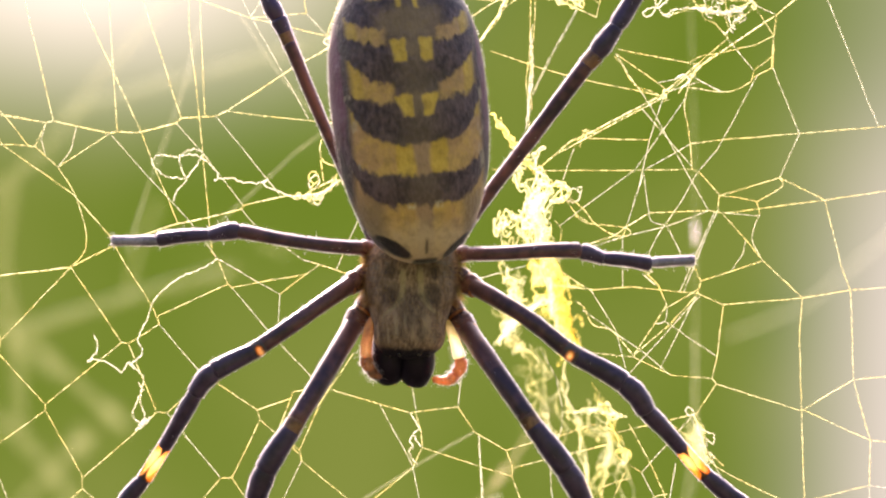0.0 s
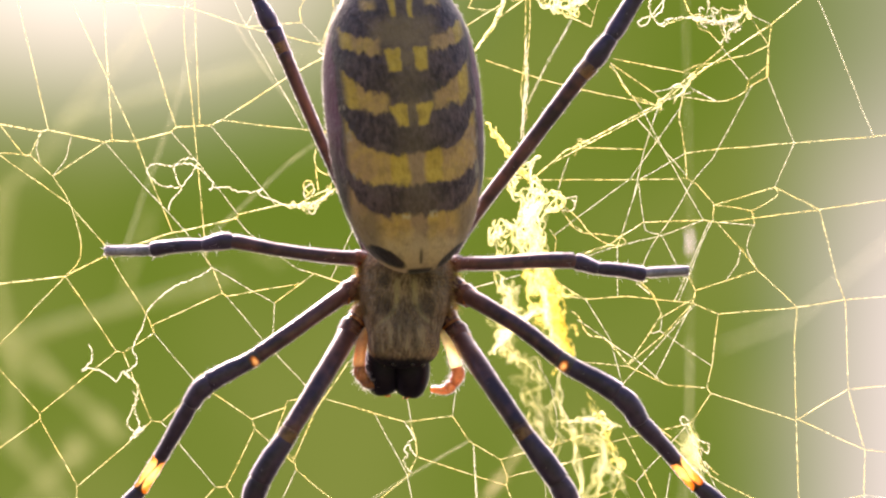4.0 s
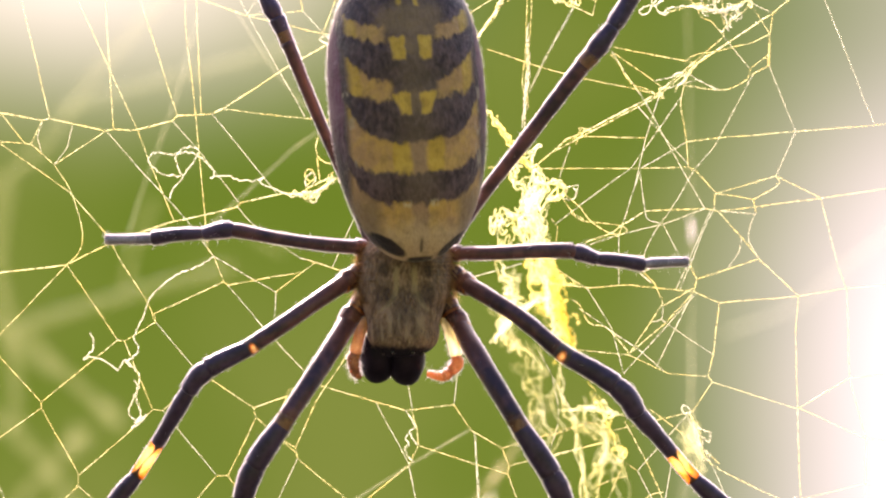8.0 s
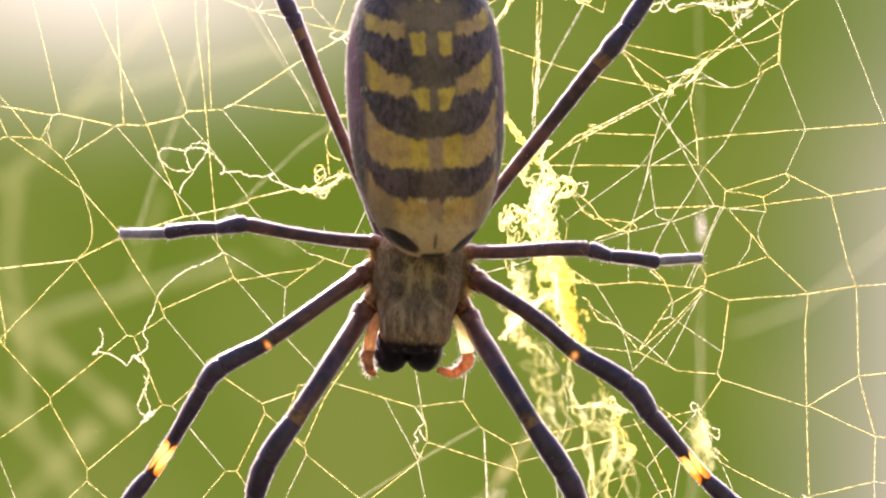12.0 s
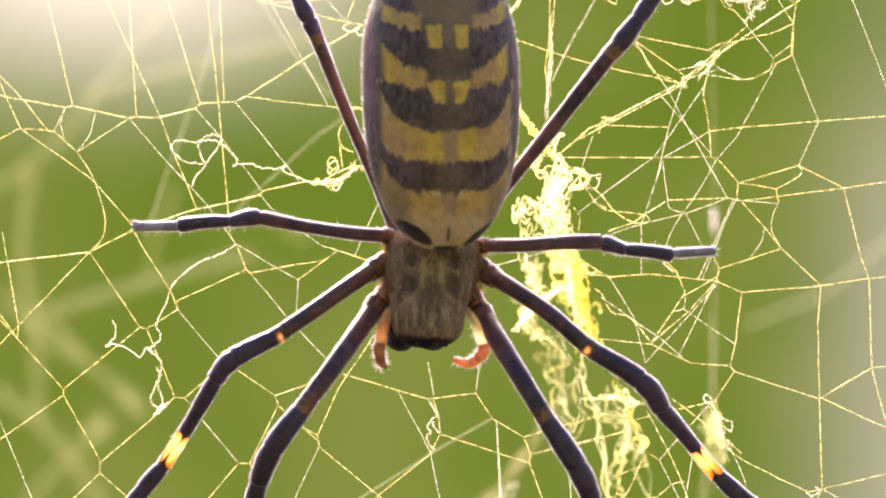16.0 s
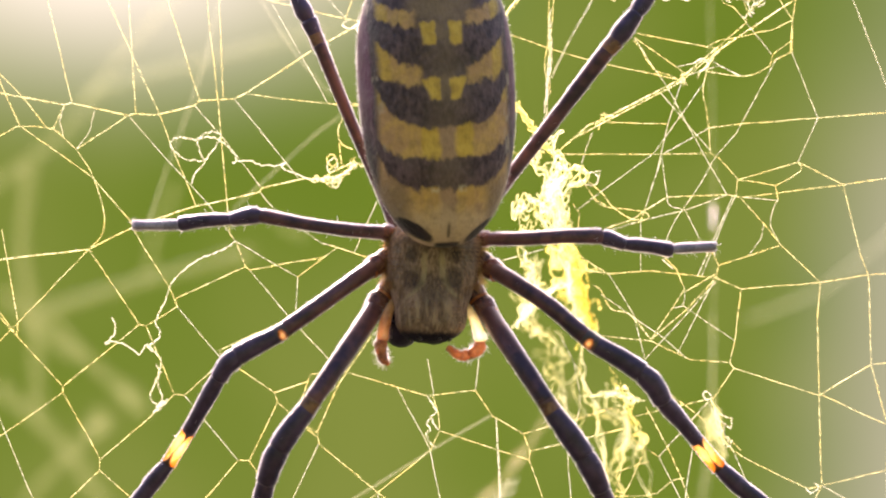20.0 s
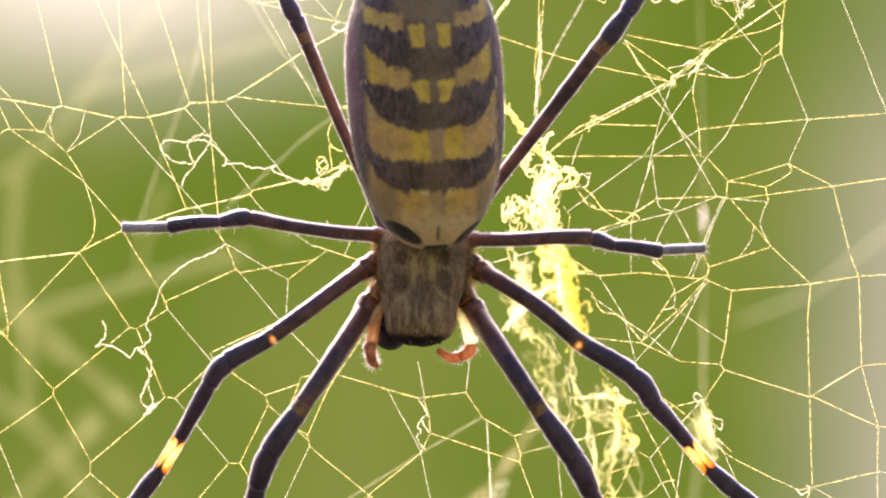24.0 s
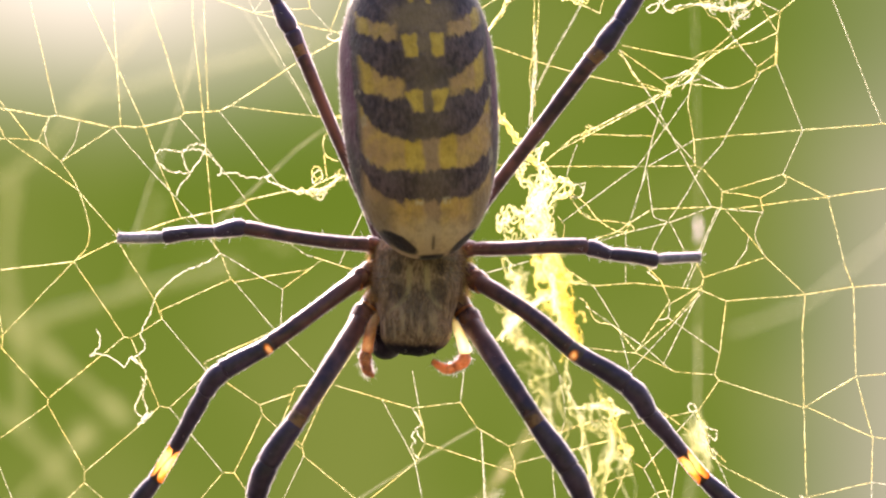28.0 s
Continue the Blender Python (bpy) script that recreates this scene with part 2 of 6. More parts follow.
    fleck = n.math("MULTIPLY", between(across, 6.0, 7.0, 0.3), n.step(n.noise(n.put("Mapping", {"Vector": at, "Scale": (1.0, 1.0, 0.45)}).outputs[0], 1000.0, 2.0), 0.56, 0.64))
    colour = n.mix(n.math("MULTIPLY", fleck, n.math("MULTIPLY", n.step(raw, 8.0, 10.0), 0.6)), colour, rgb(0.42, 0.36, 0.27))
    colour = n.mix(n.math("MULTIPLY", n.step(n.noise(at, 700.0, 3.0), 0.5, 0.72), 0.28), colour, rgb(0.08, 0.05, 0.045))
    colour = n.mix(n.math("MULTIPLY", n.step(fine, 0.45, 0.7), 0.22), colour, rgb(0.022, 0.018, 0.018))
    base = n.put("BsdfPrincipled", {"Base Color": colour, "Roughness": 0.5, "Specular IOR Level": 0.35, "Sheen Weight": 0.12, "Sheen Roughness": 0.35,
                                    "Normal": n.bump(n.math("ADD", n.math("ADD", fine, strand), n.math("MULTIPLY", grain, 0.7)), 0.5, 0.0003)})
    return n.end(base.outputs[0])


def carapace_skin():
    """Grey-brown skin under short hair that runs along the body, with darker pits and two pale curved lines."""
    n = Nodes("hairy grey-brown carapace")
    at = n.place()
    long = n.put("Mapping", {"Vector": at, "Scale": (1.0, 1.0, 0.36)}).outputs[0]
    streak, hair, blot = n.noise(long, 1500.0, 4.0, 0.65), n.noise(long, 4200.0, 2.0), n.noise(at, 340.0, 3.0)
    xyz = n.put("SeparateXYZ", {0: at})
    u = n.math("MULTIPLY", xyz.outputs[0], 1000.0)
    z = n.math("MULTIPLY", xyz.outputs[2], 1000.0)
    across = n.math("ABSOLUTE", u)
    wob = n.math("SUBTRACT", blot, 0.5)
    tone = n.math("ADD", n.math("MULTIPLY", streak, 0.5), n.math("MULTIPLY", hair, 0.5))
    colour = n.mix(n.step(tone, 0.36, 0.64), rgb(0.118, 0.076, 0.059), rgb(0.345, 0.236, 0.172))
    colour = n.mix(n.math("MULTIPLY", n.step(blot, 0.48, 0.66), 0.45), colour, rgb(0.060, 0.046, 0.036))
    # pale lines that part towards the head
    path = n.math("ADD", 0.85, n.math("MULTIPLY", n.math("POWER", n.math("MAXIMUM", n.math("MULTIPLY", z, -0.28), 0.0), 3.0), 1.9))
    lyre = n.math("SUBTRACT", 1.0, n.step(n.math("ABSOLUTE", n.math("ADD", n.math("SUBTRACT", across, path), n.math("MULTIPLY", wob, 0.9))), 0.12, 0.5))
    lyre = n.math("MULTIPLY", lyre, n.math("MULTIPLY", n.step(z, -4.2, -3.0), n.math("SUBTRACT", 1.0, n.step(z, 0.4, 1.8))))
    colour = n.mix(n.math("MULTIPLY", lyre, n.math("MULTIPLY", n.step(tone, 0.25, 0.55), 0.75)), colour, rgb(0.40, 0.32, 0.19))
    # grey hair on the flanks of the breast, pale streaks on the head
    grey = n.math("MULTIPLY", n.step(across, 1.8, 3.0), n.math("MULTIPLY", n.step(z, -1.2, 0.4), n.step(n.noise(at, 1300.0, 3.0), 0.45, 0.62)))
    colour = n.mix(n.math("MULTIPLY", grey, 0.45), colour, rgb(0.235, 0.205, 0.185))
    head = n.math("MULTIPLY", n.math("SUBTRACT", 1.0, n.step(z, -4.2, -2.8)), n.step(n.noise(n.put("Mapping", {"Vector": at, "Scale": (1.0, 1.0, 0.15)}).outputs[0], 1900.0, 3.0), 0.5, 0.6))
    colour = n.mix(n.math("MULTIPLY", head, 0.65), colour, rgb(0.38, 0.29, 0.205))
    # darker pits and the mottled patch behind the eyes
    for px, pz, size, weight in ((2.25, 0.9, 0.9, 0.75), (2.1, -1.6, 1.1, 0.7), (0.0, -3.0, 2.1, 0.4), (1.0, -5.4, 0.7, 0.45)):
        dx, dz = n.math("SUBTRACT", across, px), n.math("SUBTRACT", z, pz)
        far = n.math("ADD", n.math("SQRT", n.math("ADD", n.math("MULTIPLY", dx, dx), n.math("MULTIPLY", n.math("MULTIPLY", dz, dz), 0.6))), n.math("MULTIPLY", wob, 1.2))
        colour = n.mix(n.math("MULTIPLY", n.math("SUBTRACT", 1.0, n.step(far, size * 0.35, size)), weight), colour, rgb(0.046, 0.033, 0.030))
    rust = n.math("MULTIPLY", n.step(across, 3.9, 4.7), n.step(z, -2.5, -0.5))
    colour = n.mix(n.math("MULTIPLY", rust, 0.6), colour, rgb(0.21, 0.10, 0.045))
    colour = n.mix(n.step(n.math("ADD", n.math("MULTIPLY", z, -1.0), n.math("ADD", n.math("MULTIPLY", streak, 1.2), n.math("MULTIPLY", u, -0.05))), 7.1, 8.0), colour, rgb(0.009, 0.007, 0.015))
    base = n.put("BsdfPrincipled", {"Base Color": colour, "Roughness": 0.7, "Specular IOR Level": 0.15, "Sheen Weight": 0.0,
                                    "Normal": n.bump(n.math("ADD", n.math("ADD", streak, hair), blot), 0.6, 0.0003)})
    return n.end(base.outputs[0])


# yellow cross bands (from, its arch, to, its arch, inner, outer) and paired spots (from, to, inner, outer in front, outer behind) in mm from the front of the abdomen
BANDS = [(-2.0, 0.0, 5.75, 0.0019, -2.0, 6.5), (8.9, 0.0012, 12.05, 0.0021, -2.0, 6.5), (16.2, 0.0008, 18.1, 0.0018, 2.3, 6.3),
         (22.1, 0.0008, 23.7, 0.001, 2.5, 6.2), (26.6, 0.0, 27.5, 0.002, 2.6, 3.9)]
SPOTS = [(14.7, 16.95, 0.45, 1.55, 2.3), (20.2, 22.6, 0.65, 2.0, 2.2), (25.6, 28.0, 0.6, 1.1, 1.3)]

ABDOMEN = abdomen_skin()
CARAPACE = carapace_skin()
DARK_LEG = skin("dark leg skin", rgb(0.012, 0.008, 0.022), rgb(0.046, 0.029, 0.066), 150.0, 0.45, 0.5, spec=0.4, sheen=0.6, coat=0.3)
FEMUR = skin("brown-black thigh skin", rgb(0.016, 0.007, 0.012), rgb(0.120, 0.048, 0.044), 110.0, 0.42, 0.5, spec=0.4, sheen=0.6, coat=0.3)
BROWN_LEG = skin("brown leg skin", rgb(0.028, 0.010, 0.010), rgb(0.15, 0.052, 0.032), 420.0, 0.4, 0.6, flesh=0.3)
DIM_BAND = skin("dim brown leg band", rgb(0.07, 0.034, 0.020), rgb(0.20, 0.105, 0.05), 420.0, 0.42, 0.3)
AMBER = spot_skin
PALP = skin("orange palp skin", rgb(0.34, 0.15, 0.07), rgb(0.72, 0.46, 0.24), 300.0, 0.35, 0.3, flesh=0.3, reach=(1.0, 0.6, 0.25), through=0.34, glow=rgb(1.0, 0.62, 0.30))
PALP_BROWN = skin("brown palp skin", rgb(0.07, 0.028, 0.018), rgb(0.44, 0.20, 0.09), 330.0, 0.35, 0.4, flesh=0.12, through=0.14, glow=rgb(1.0, 0.52, 0.22))
PALP_RED = skin("red-brown palp skin", rgb(0.09, 0.028, 0.018), rgb(0.50, 0.20, 0.10), 330.0, 0.35, 0.4, flesh=0.2, through=0.34, glow=rgb(1.0, 0.47, 0.19))
JOINT = skin("orange joint skin", rgb(0.20, 0.05, 0.02), rgb(0.55, 0.20, 0.07), 420.0, 0.35, 0.3, through=0.4, glow=rgb(1.0, 0.42, 0.12))
FANG = skin("black fang base", rgb(0.005, 0.004, 0.009), rgb(0.010, 0.007, 0.016), 400.0, 0.3, 0.2, spec=0.15)
GREY_TIP = skin("grey hairy leg tip", rgb(0.15, 0.14, 0.18), rgb(0.30, 0.28, 0.35), 500.0, 0.6, 0.3, sheen=0.4)
EYE_SKIN = skin("black eye", rgb(0.005, 0.005, 0.005), rgb(0.008, 0.008, 0.008), 400.0, 0.1, 0.0)
ORANGE = band_skin
# paler and clearer than PALP: strong backlight put into this feeler's skin
PALP_SUNLIT = skin("clear palp skin paled to look sunlit", rgb(0.97, 0.58, 0.22), rgb(0.99, 0.80, 0.42), 420.0, 0.35, 0.2, flesh=1.0, reach=(1.5, 1.0, 0.5), through=0.85, glow=rgb(1.0, 0.93, 0.62))
SHIELD_HAIR = silk("golden brown hair", rgb(0.50, 0.30, 0.15), rgb(0.60, 0.42, 0.22), 0.3)
HAIR = silk("pale hair", rgb(0.92, 0.86, 0.97), rgb(0.97, 0.92, 0.97), 0.3, 0.2)
SILK = silk("golden silk", rgb(0.72, 0.66, 0.38), rgb(0.75, 0.61, 0.24), 0.67)
SILK_PALE = silk("pale silk", rgb(0.64, 0.62, 0.52), rgb(0.64, 0.59, 0.44), 0.62)
SILK_WOOL = silk("yellow silk wool", rgb(0.98, 0.88, 0.36), rgb(1.0, 0.80, 0.16), 0.62)
SILK_AMBER = silk("deep yellow silk", rgb(0.95, 0.70, 0.10), rgb(0.95, 0.78, 0.16), 0.45)
SILK_CREAM = silk("cream silk wool", rgb(0.98, 0.94, 0.63), rgb(0.99, 0.89, 0.40), 0.55)
BUFF = silk("buff silk far behind", rgb(0.80, 0.62, 0.42), rgb(0.86, 0.68, 0.44), 0.955, 0.0)
BLADE = silk("pale blade far behind", rgb(0.46, 0.45, 0.24), rgb(0.54, 0.50, 0.29), 0.963, 0.0)
SILK_MAUVE = silk("mauve silk far behind", rgb(0.86, 0.72, 0.88), rgb(0.90, 0.78, 0.86), 0.8, 0.0)
SILK_FAINT = silk("thin silk far behind", rgb(0.78, 0.74, 0.60), rgb(0.80, 0.73, 0.50), 0.945, 0.0)


# ---- tools ----
def link(name, bm, material, parent=None, label="", smooth=True):
    mesh = bpy.data.meshes.new(name)
    bm.to_mesh(mesh)
    bm.free()
    mesh.materials.append(material)
    if smooth:
        mesh.polygons.foreach_set("use_smooth", [True] * len(mesh.polygons))
    ob = new(name, mesh)
    ob.parent = parent
    if label:
        ob["label"] = label
    return ob


def mm(x, z, y=0.0):
    return Vector((x, y, z)) * 0.001


def smooth_line(points, pieces):
    """Catmull-Rom through points that are tuples of any length."""
    rows = [np.array(p, float) for p in points]
    if len(rows) < 3:
        return [rows[0] + (rows[-1] - rows[0]) * i / pieces for i in range(pieces + 1)]
    rows = [2 * rows[0] - rows[1]] + rows + [2 * rows[-1] - rows[-2]]
    out = []
    for a, b, c, d in zip(rows, rows[1:], rows[2:], rows[3:]):
        for i in range(pieces):
            t = i / pieces
            out.append(0.5 * (2 * b + (c - a) * t + (2 * a - 5 * b + 4 * c - d) * t * t + (3 * b - a - 3 * c + d) * t ** 3))
    return out + [rows[-2]]


def add_tube(bm, line, sides=6, closed_ends=True, flat=1.0):
    """A tube along rows of x, y, z, radius in metres."""
    rings = []
    side = None
    for i, row in enumerate(line):
        here = Vector(row[:3])
        ahead = (Vector(line[min(i + 1, len(line) - 1)][:3]) - Vector(line[max(i - 1, 0)][:3])).normalized()
        if side is None:
            side = ahead.cross(Vector((0, 1, 0)) if abs(ahead.y) < 0.9 else Vector((1, 0, 0))).normalized()
        side = (side - ahead * side.dot(ahead)).normalized()
        up = ahead.cross(side)
        rings.append([bm.verts.new(here + (side * math.cos(a) + up * math.sin(a) * flat) * row[3])
                      for a in (2 * math.pi * k / sides for k in range(sides))])
    for a, b in zip(rings, rings[1:]):
        for k in range(sides):
            bm.faces.new((a[k], a[(k + 1) % sides], b[(k + 1) % sides], b[k]))
    if closed_ends:
        bm.faces.new(rings[0][::-1])
        bm.faces.new(rings[-1])


# ---- ground and distance ----
def ground():
    n = Nodes("dry ground")
    at = n.place()
    tone = n.step(n.math("ADD", n.math("MULTIPLY", n.noise(at, 0.8), 0.5), n.math("MULTIPLY", n.noise(at, 14.0), 0.5)), 0.35, 0.65)
    base = n.put("BsdfPrincipled", {"Base Color": n.mix(tone, rgb(0.10, 0.075, 0.045), rgb(0.20, 0.152, 0.10)), "Roughness": 0.9,
                                    "Normal": n.bump(n.noise(at, 40.0), 0.6, 0.02)})
    bm = bmesh.new()
    bmesh.ops.create_grid(bm, x_segments=8, y_segments=8, size=400)
    tagged(link("ground", bm, n.end(base.outputs[0]), smooth=False), "dry brown ground under the web", "ground", kind="structure")


def backdrop():
    """A glowing curved sheet coloured as sunlit foliage far out of focus, with bright sky through it."""
    n = Nodes("glowing foliage backdrop")
    at = n.place()
    parts = n.put("SeparateXYZ", {0: at})
    x, z = parts.outputs[0], parts.outputs[2]
    blot = n.noise(at, 5.5, 1.0, 0.4)
    wide = n.noise(at, 1.7, 1.0, 0.4)
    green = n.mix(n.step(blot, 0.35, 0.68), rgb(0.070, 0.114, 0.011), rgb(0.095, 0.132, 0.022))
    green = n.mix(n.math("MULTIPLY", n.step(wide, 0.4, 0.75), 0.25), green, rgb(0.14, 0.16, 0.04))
    # open-sky brightness painted into the glow: to the upper left and down the right side
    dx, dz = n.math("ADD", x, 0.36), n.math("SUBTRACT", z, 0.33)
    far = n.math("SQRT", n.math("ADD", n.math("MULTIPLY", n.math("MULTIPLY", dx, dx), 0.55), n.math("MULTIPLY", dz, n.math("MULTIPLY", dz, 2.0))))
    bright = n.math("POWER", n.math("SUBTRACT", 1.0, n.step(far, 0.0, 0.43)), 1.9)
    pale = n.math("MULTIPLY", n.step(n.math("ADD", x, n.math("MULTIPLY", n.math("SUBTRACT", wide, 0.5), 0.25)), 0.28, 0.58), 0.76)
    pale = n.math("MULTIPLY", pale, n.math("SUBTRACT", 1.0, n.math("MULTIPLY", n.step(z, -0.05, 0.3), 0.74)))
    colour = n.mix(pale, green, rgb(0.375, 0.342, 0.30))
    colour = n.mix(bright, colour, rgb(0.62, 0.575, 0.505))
    # the sheet gives off its own light; sunlight is part of its colour
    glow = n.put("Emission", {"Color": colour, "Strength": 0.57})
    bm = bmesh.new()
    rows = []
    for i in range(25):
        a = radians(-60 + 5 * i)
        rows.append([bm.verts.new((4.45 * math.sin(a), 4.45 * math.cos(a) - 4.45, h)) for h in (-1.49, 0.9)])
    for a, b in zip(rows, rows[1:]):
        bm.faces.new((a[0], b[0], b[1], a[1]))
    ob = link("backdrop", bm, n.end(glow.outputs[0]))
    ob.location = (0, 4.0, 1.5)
    tagged(ob, "glowing sheet coloured as soft green sunlit foliage far out of focus", "foliage", kind="structure")


def glow_sheet():
    """A soft pale glowing sheet far out of focus that drifts in along one side and out again."""
    n = Nodes("pale glow added far out of focus")
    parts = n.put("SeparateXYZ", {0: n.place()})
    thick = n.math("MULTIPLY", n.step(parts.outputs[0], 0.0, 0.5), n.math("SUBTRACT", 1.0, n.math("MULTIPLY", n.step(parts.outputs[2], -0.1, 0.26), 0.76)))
    # added glow with no known source; it brightens one side of the distance
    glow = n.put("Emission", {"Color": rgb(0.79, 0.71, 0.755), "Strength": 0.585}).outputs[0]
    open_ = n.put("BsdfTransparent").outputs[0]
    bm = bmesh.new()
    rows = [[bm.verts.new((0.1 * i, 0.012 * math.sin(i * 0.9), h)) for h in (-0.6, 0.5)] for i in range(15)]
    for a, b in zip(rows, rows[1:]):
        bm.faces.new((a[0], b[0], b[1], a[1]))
    ob = link("backdrop_glow_sheet", bm, n.end(n.put("MixShader", {0: thick, 1: open_, 2: glow}).outputs[0]))
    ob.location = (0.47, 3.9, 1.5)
    return tagged(ob, "pale glowing sheet drifting behind the web, added to brighten one side", "haze", kind="structure")


def hedge():
    """Unseen dark wall closing the place behind the camera, added to cut fill light."""
    n = Nodes("dark green light-blocking wall")
    at = n.place()
    tone = n.step(n.math("ADD", n.math("MULTIPLY", n.noise(at, 3.0), 0.5), n.math("MULTIPLY", n.noise(at, 26.0), 0.5)), 0.38, 0.62)
    base = n.put("BsdfPrincipled", {"Base Color": n.mix(tone, rgb(0.012, 0.020, 0.006), rgb(0.060, 0.085, 0.024)), "Roughness": 0.7, "Normal": n.bump(n.noise(at, 30.0), 0.8, 0.03)})
    bm = bmesh.new()
    rows = []
    for i in range(33):
        a = radians(100 + 5 * i)
        rows.append([bm.verts.new((r * math.sin(a), r * math.cos(a), h + 0.12 * math.sin(i * 2.3 + h))) for r, h in ((3.0, -0.2), (3.0, 3.2), (3.3, 3.4), (3.6, 3.2), (3.6, -0.2))])
    for a, b in zip(rows, rows[1:]):
        for k in range(4):
            bm.faces.new((a[k], b[k], b[k + 1], a[k + 1]))
    tagged(link("backdrop_shade_wall", bm, n.end(base.outputs[0])), "unseen dark green wall that closes the place, added to cut front light", "hedge", kind="structure")


ground()
hedge()
backdrop()
haze = glow_sheet()


# ---- the web ----
web = tagged(new("spider_web"), "golden orb web of fine silk threads with woolly remains", "spider web")
web.location = (0, 0, 1.5)


def thread(thick, *points, material=None, name="silk_thread", deep=0.0, crinkle=0.07):
    """One silk thread through points (x, z) in mm; thick is its width in mm."""
    points = [mm(x, z) for x, z in points]
    if len(points) > 3:
        fine = smooth_line([(*p, 0) for p in points], 5)
        points = [Vector(p[:3]) for p in fine]
    line = []
    phase = random.uniform(0, 50)
    for a, b in zip(points, points[1:]):
        count = max(1, int((b - a).length / 0.0009))
        for i in range(count):
            p = a.lerp(b, i / count)
            line.append(p)
    line.append(points[-1])
    rows = []
    for i, p in enumerate(line):
        wob = noise.noise(Vector((i * 0.7, phase, 0)))
        ease = min(1.0, i / 3, (len(line) - 1 - i) / 3)
        side = noise.noise_vector(Vector((i * (0.35 if crinkle < 0.1 else 0.8), phase, 9))) * crinkle * 0.001 * ease
        rows.append((p.x + side.x, deep * 0.001 + side.y + 0.0001 * math.sin(phase), p.z + side.z, thick * 0.0005 * (1 + 0.35 * wob)))
    bm = bmesh.new()
    add_tube(bm, rows, 5)
    return link(name, bm, material or SILK, web)


def wool(name, count, step_count, spread, radius, material, path, deep=(0.5, 3.5), curl=0.9, label="", seed=1, stride=0.28):
    """Matted silk: many short curling threads along a path of (x, z) in mm; one mesh."""
    dice = random.Random(seed)
    rows = smooth_line(path, 8)
    bm = bmesh.new()
    for _ in range(count):
        centre = rows[dice.randrange(len(rows))]
        p = Vector((centre[0] + dice.gauss(0, spread), dice.uniform(*deep), centre[1] + dice.gauss(0, spread)))
        angle, turn = dice.uniform(0, 2 * math.pi), dice.uniform(-curl, curl)
        thick = radius * dice.uniform(0.6, 1.5)
        line = []
        for i in range(step_count):
            turn = 0.6 * turn + 0.7 * dice.uniform(-curl, curl)
            angle += turn
            near = min(rows, key=lambda r: (r[0] - p.x) ** 2 + (r[1] - p.z) ** 2)
            pull = Vector((near[0] - p.x, 0, near[1] - p.z)) * (0.05 if spread > 0.5 else 0.12)
            p = p + Vector((math.cos(angle), dice.uniform(-0.3, 0.3), math.sin(angle) * 1.2)) * stride + pull
            line.append((*(p * 0.001), thick * 0.001 * (0.8 + 0.4 * dice.random())))
        add_tube(bm, line, 4)
    return tagged(link(name, bm, material, web, label), kind="stuff")


def skein(name, count, spread, radius, material, path, deep=(0.2, 2.5), label="", seed=1):
    """Strands that run side by side along a path of (x, z) in mm, crossing and parting; one mesh."""
    dice = random.Random(seed)
    rows = smooth_line(path, 14)
    bm = bmesh.new()
    for k in range(count):
        start = dice.randrange(0, max(1, len(rows) // 2))
        stop = dice.randrange(min(len(rows) - 1, start + len(rows) // 3), len(rows))
        depth, thick, line = dice.uniform(*deep), radius * dice.uniform(0.6, 1.5), []
        for i in range(start, stop + 1):
            off = noise.noise_vector(Vector((i * 0.16, k * 7.3, seed))) * 1.6 + noise.noise_vector(Vector((i * 0.7, k * 3.1, seed + 5))) * 0.5 * min(1.0, 0.4 / spread)
            line.append((*(Vector((rows[i][0] + off.x * spread, depth + off.y * spread, rows[i][1] + off.z * spread)) * 0.001), thick * 0.001))
        if len(line) > 2:
            add_tube(bm, line, 4)
    return tagged(link(name, bm, material, web, label), kind="stuff")


thread(0.128, (-53.56, 17.51), (-47.29, 15.94), (-46.11, 15.64), (-40.7, 14.7))
thread(0.128, (-40.7, 14.7), (-39.93, 14.88), (-34.05, 13.59))
thread(0.128, (-34.05, 13.59), (-33.29, 13.76), (-30.82, 13.76), (-27.17, 14.64))
thread(0.128, (-27.17, 14.64), (-26.64, 15.17), (-23.05, 15.35))
thread(0.128, (-23.05, 15.35), (-21.82, 15.94))
thread(0.128, (-21.82, 15.94), (-15.23, 20.23), (-9.68, 23.39))
thread(0.086, (-21.82, 15.88), (-17.88, 15.35), (-13.41, 14.9), (-10.0, 14.6))
thread(0.086, (-50.68, 21.1), (-46.11, 16.53), (-45.23, 15.64), (-42.58, 12.41), (-41.87, 12.23))
thread(0.086, (-41.87, 12.23), (-39.46, 10.06))
thread(0.086, (-39.46, 10.06), (-37.7, 7.23), (-36.7, 4.18), (-36.52, 2.41), (-36.93, 0.94), (-38.17, -0.35))
thread(0.086, (-52.53, 9.03), (-46.7, 11.82), (-45.34, 12.47), (-41.87, 12.23))
thread(0.086, (-41.87, 12.23), (-40.7, 14.7))
thread(0.086, (-41.87, 12.23), (-40.82, 11.35))
thread(0.072, (-40.7, 14.7), (-41.23, 13), (-40.82, 11.47), material=SILK_PALE)
thread(0.086, (-48.76, 20.08), (-46.11, 14.17), (-45.34, 12.47))
thread(0.086, (-45.34, 12.47), (-37.88, 7.23))
thread(0.086, (-37.88, 7.23), (-33.76, 2.53))
thread(0.086, (-33.76, 2.53), (-32.88, 0.65), (-29.94, -4.06), (-28.94, -6.29))
thread(0.086, (-39.46, 10.06), (-34.05, 13.59))
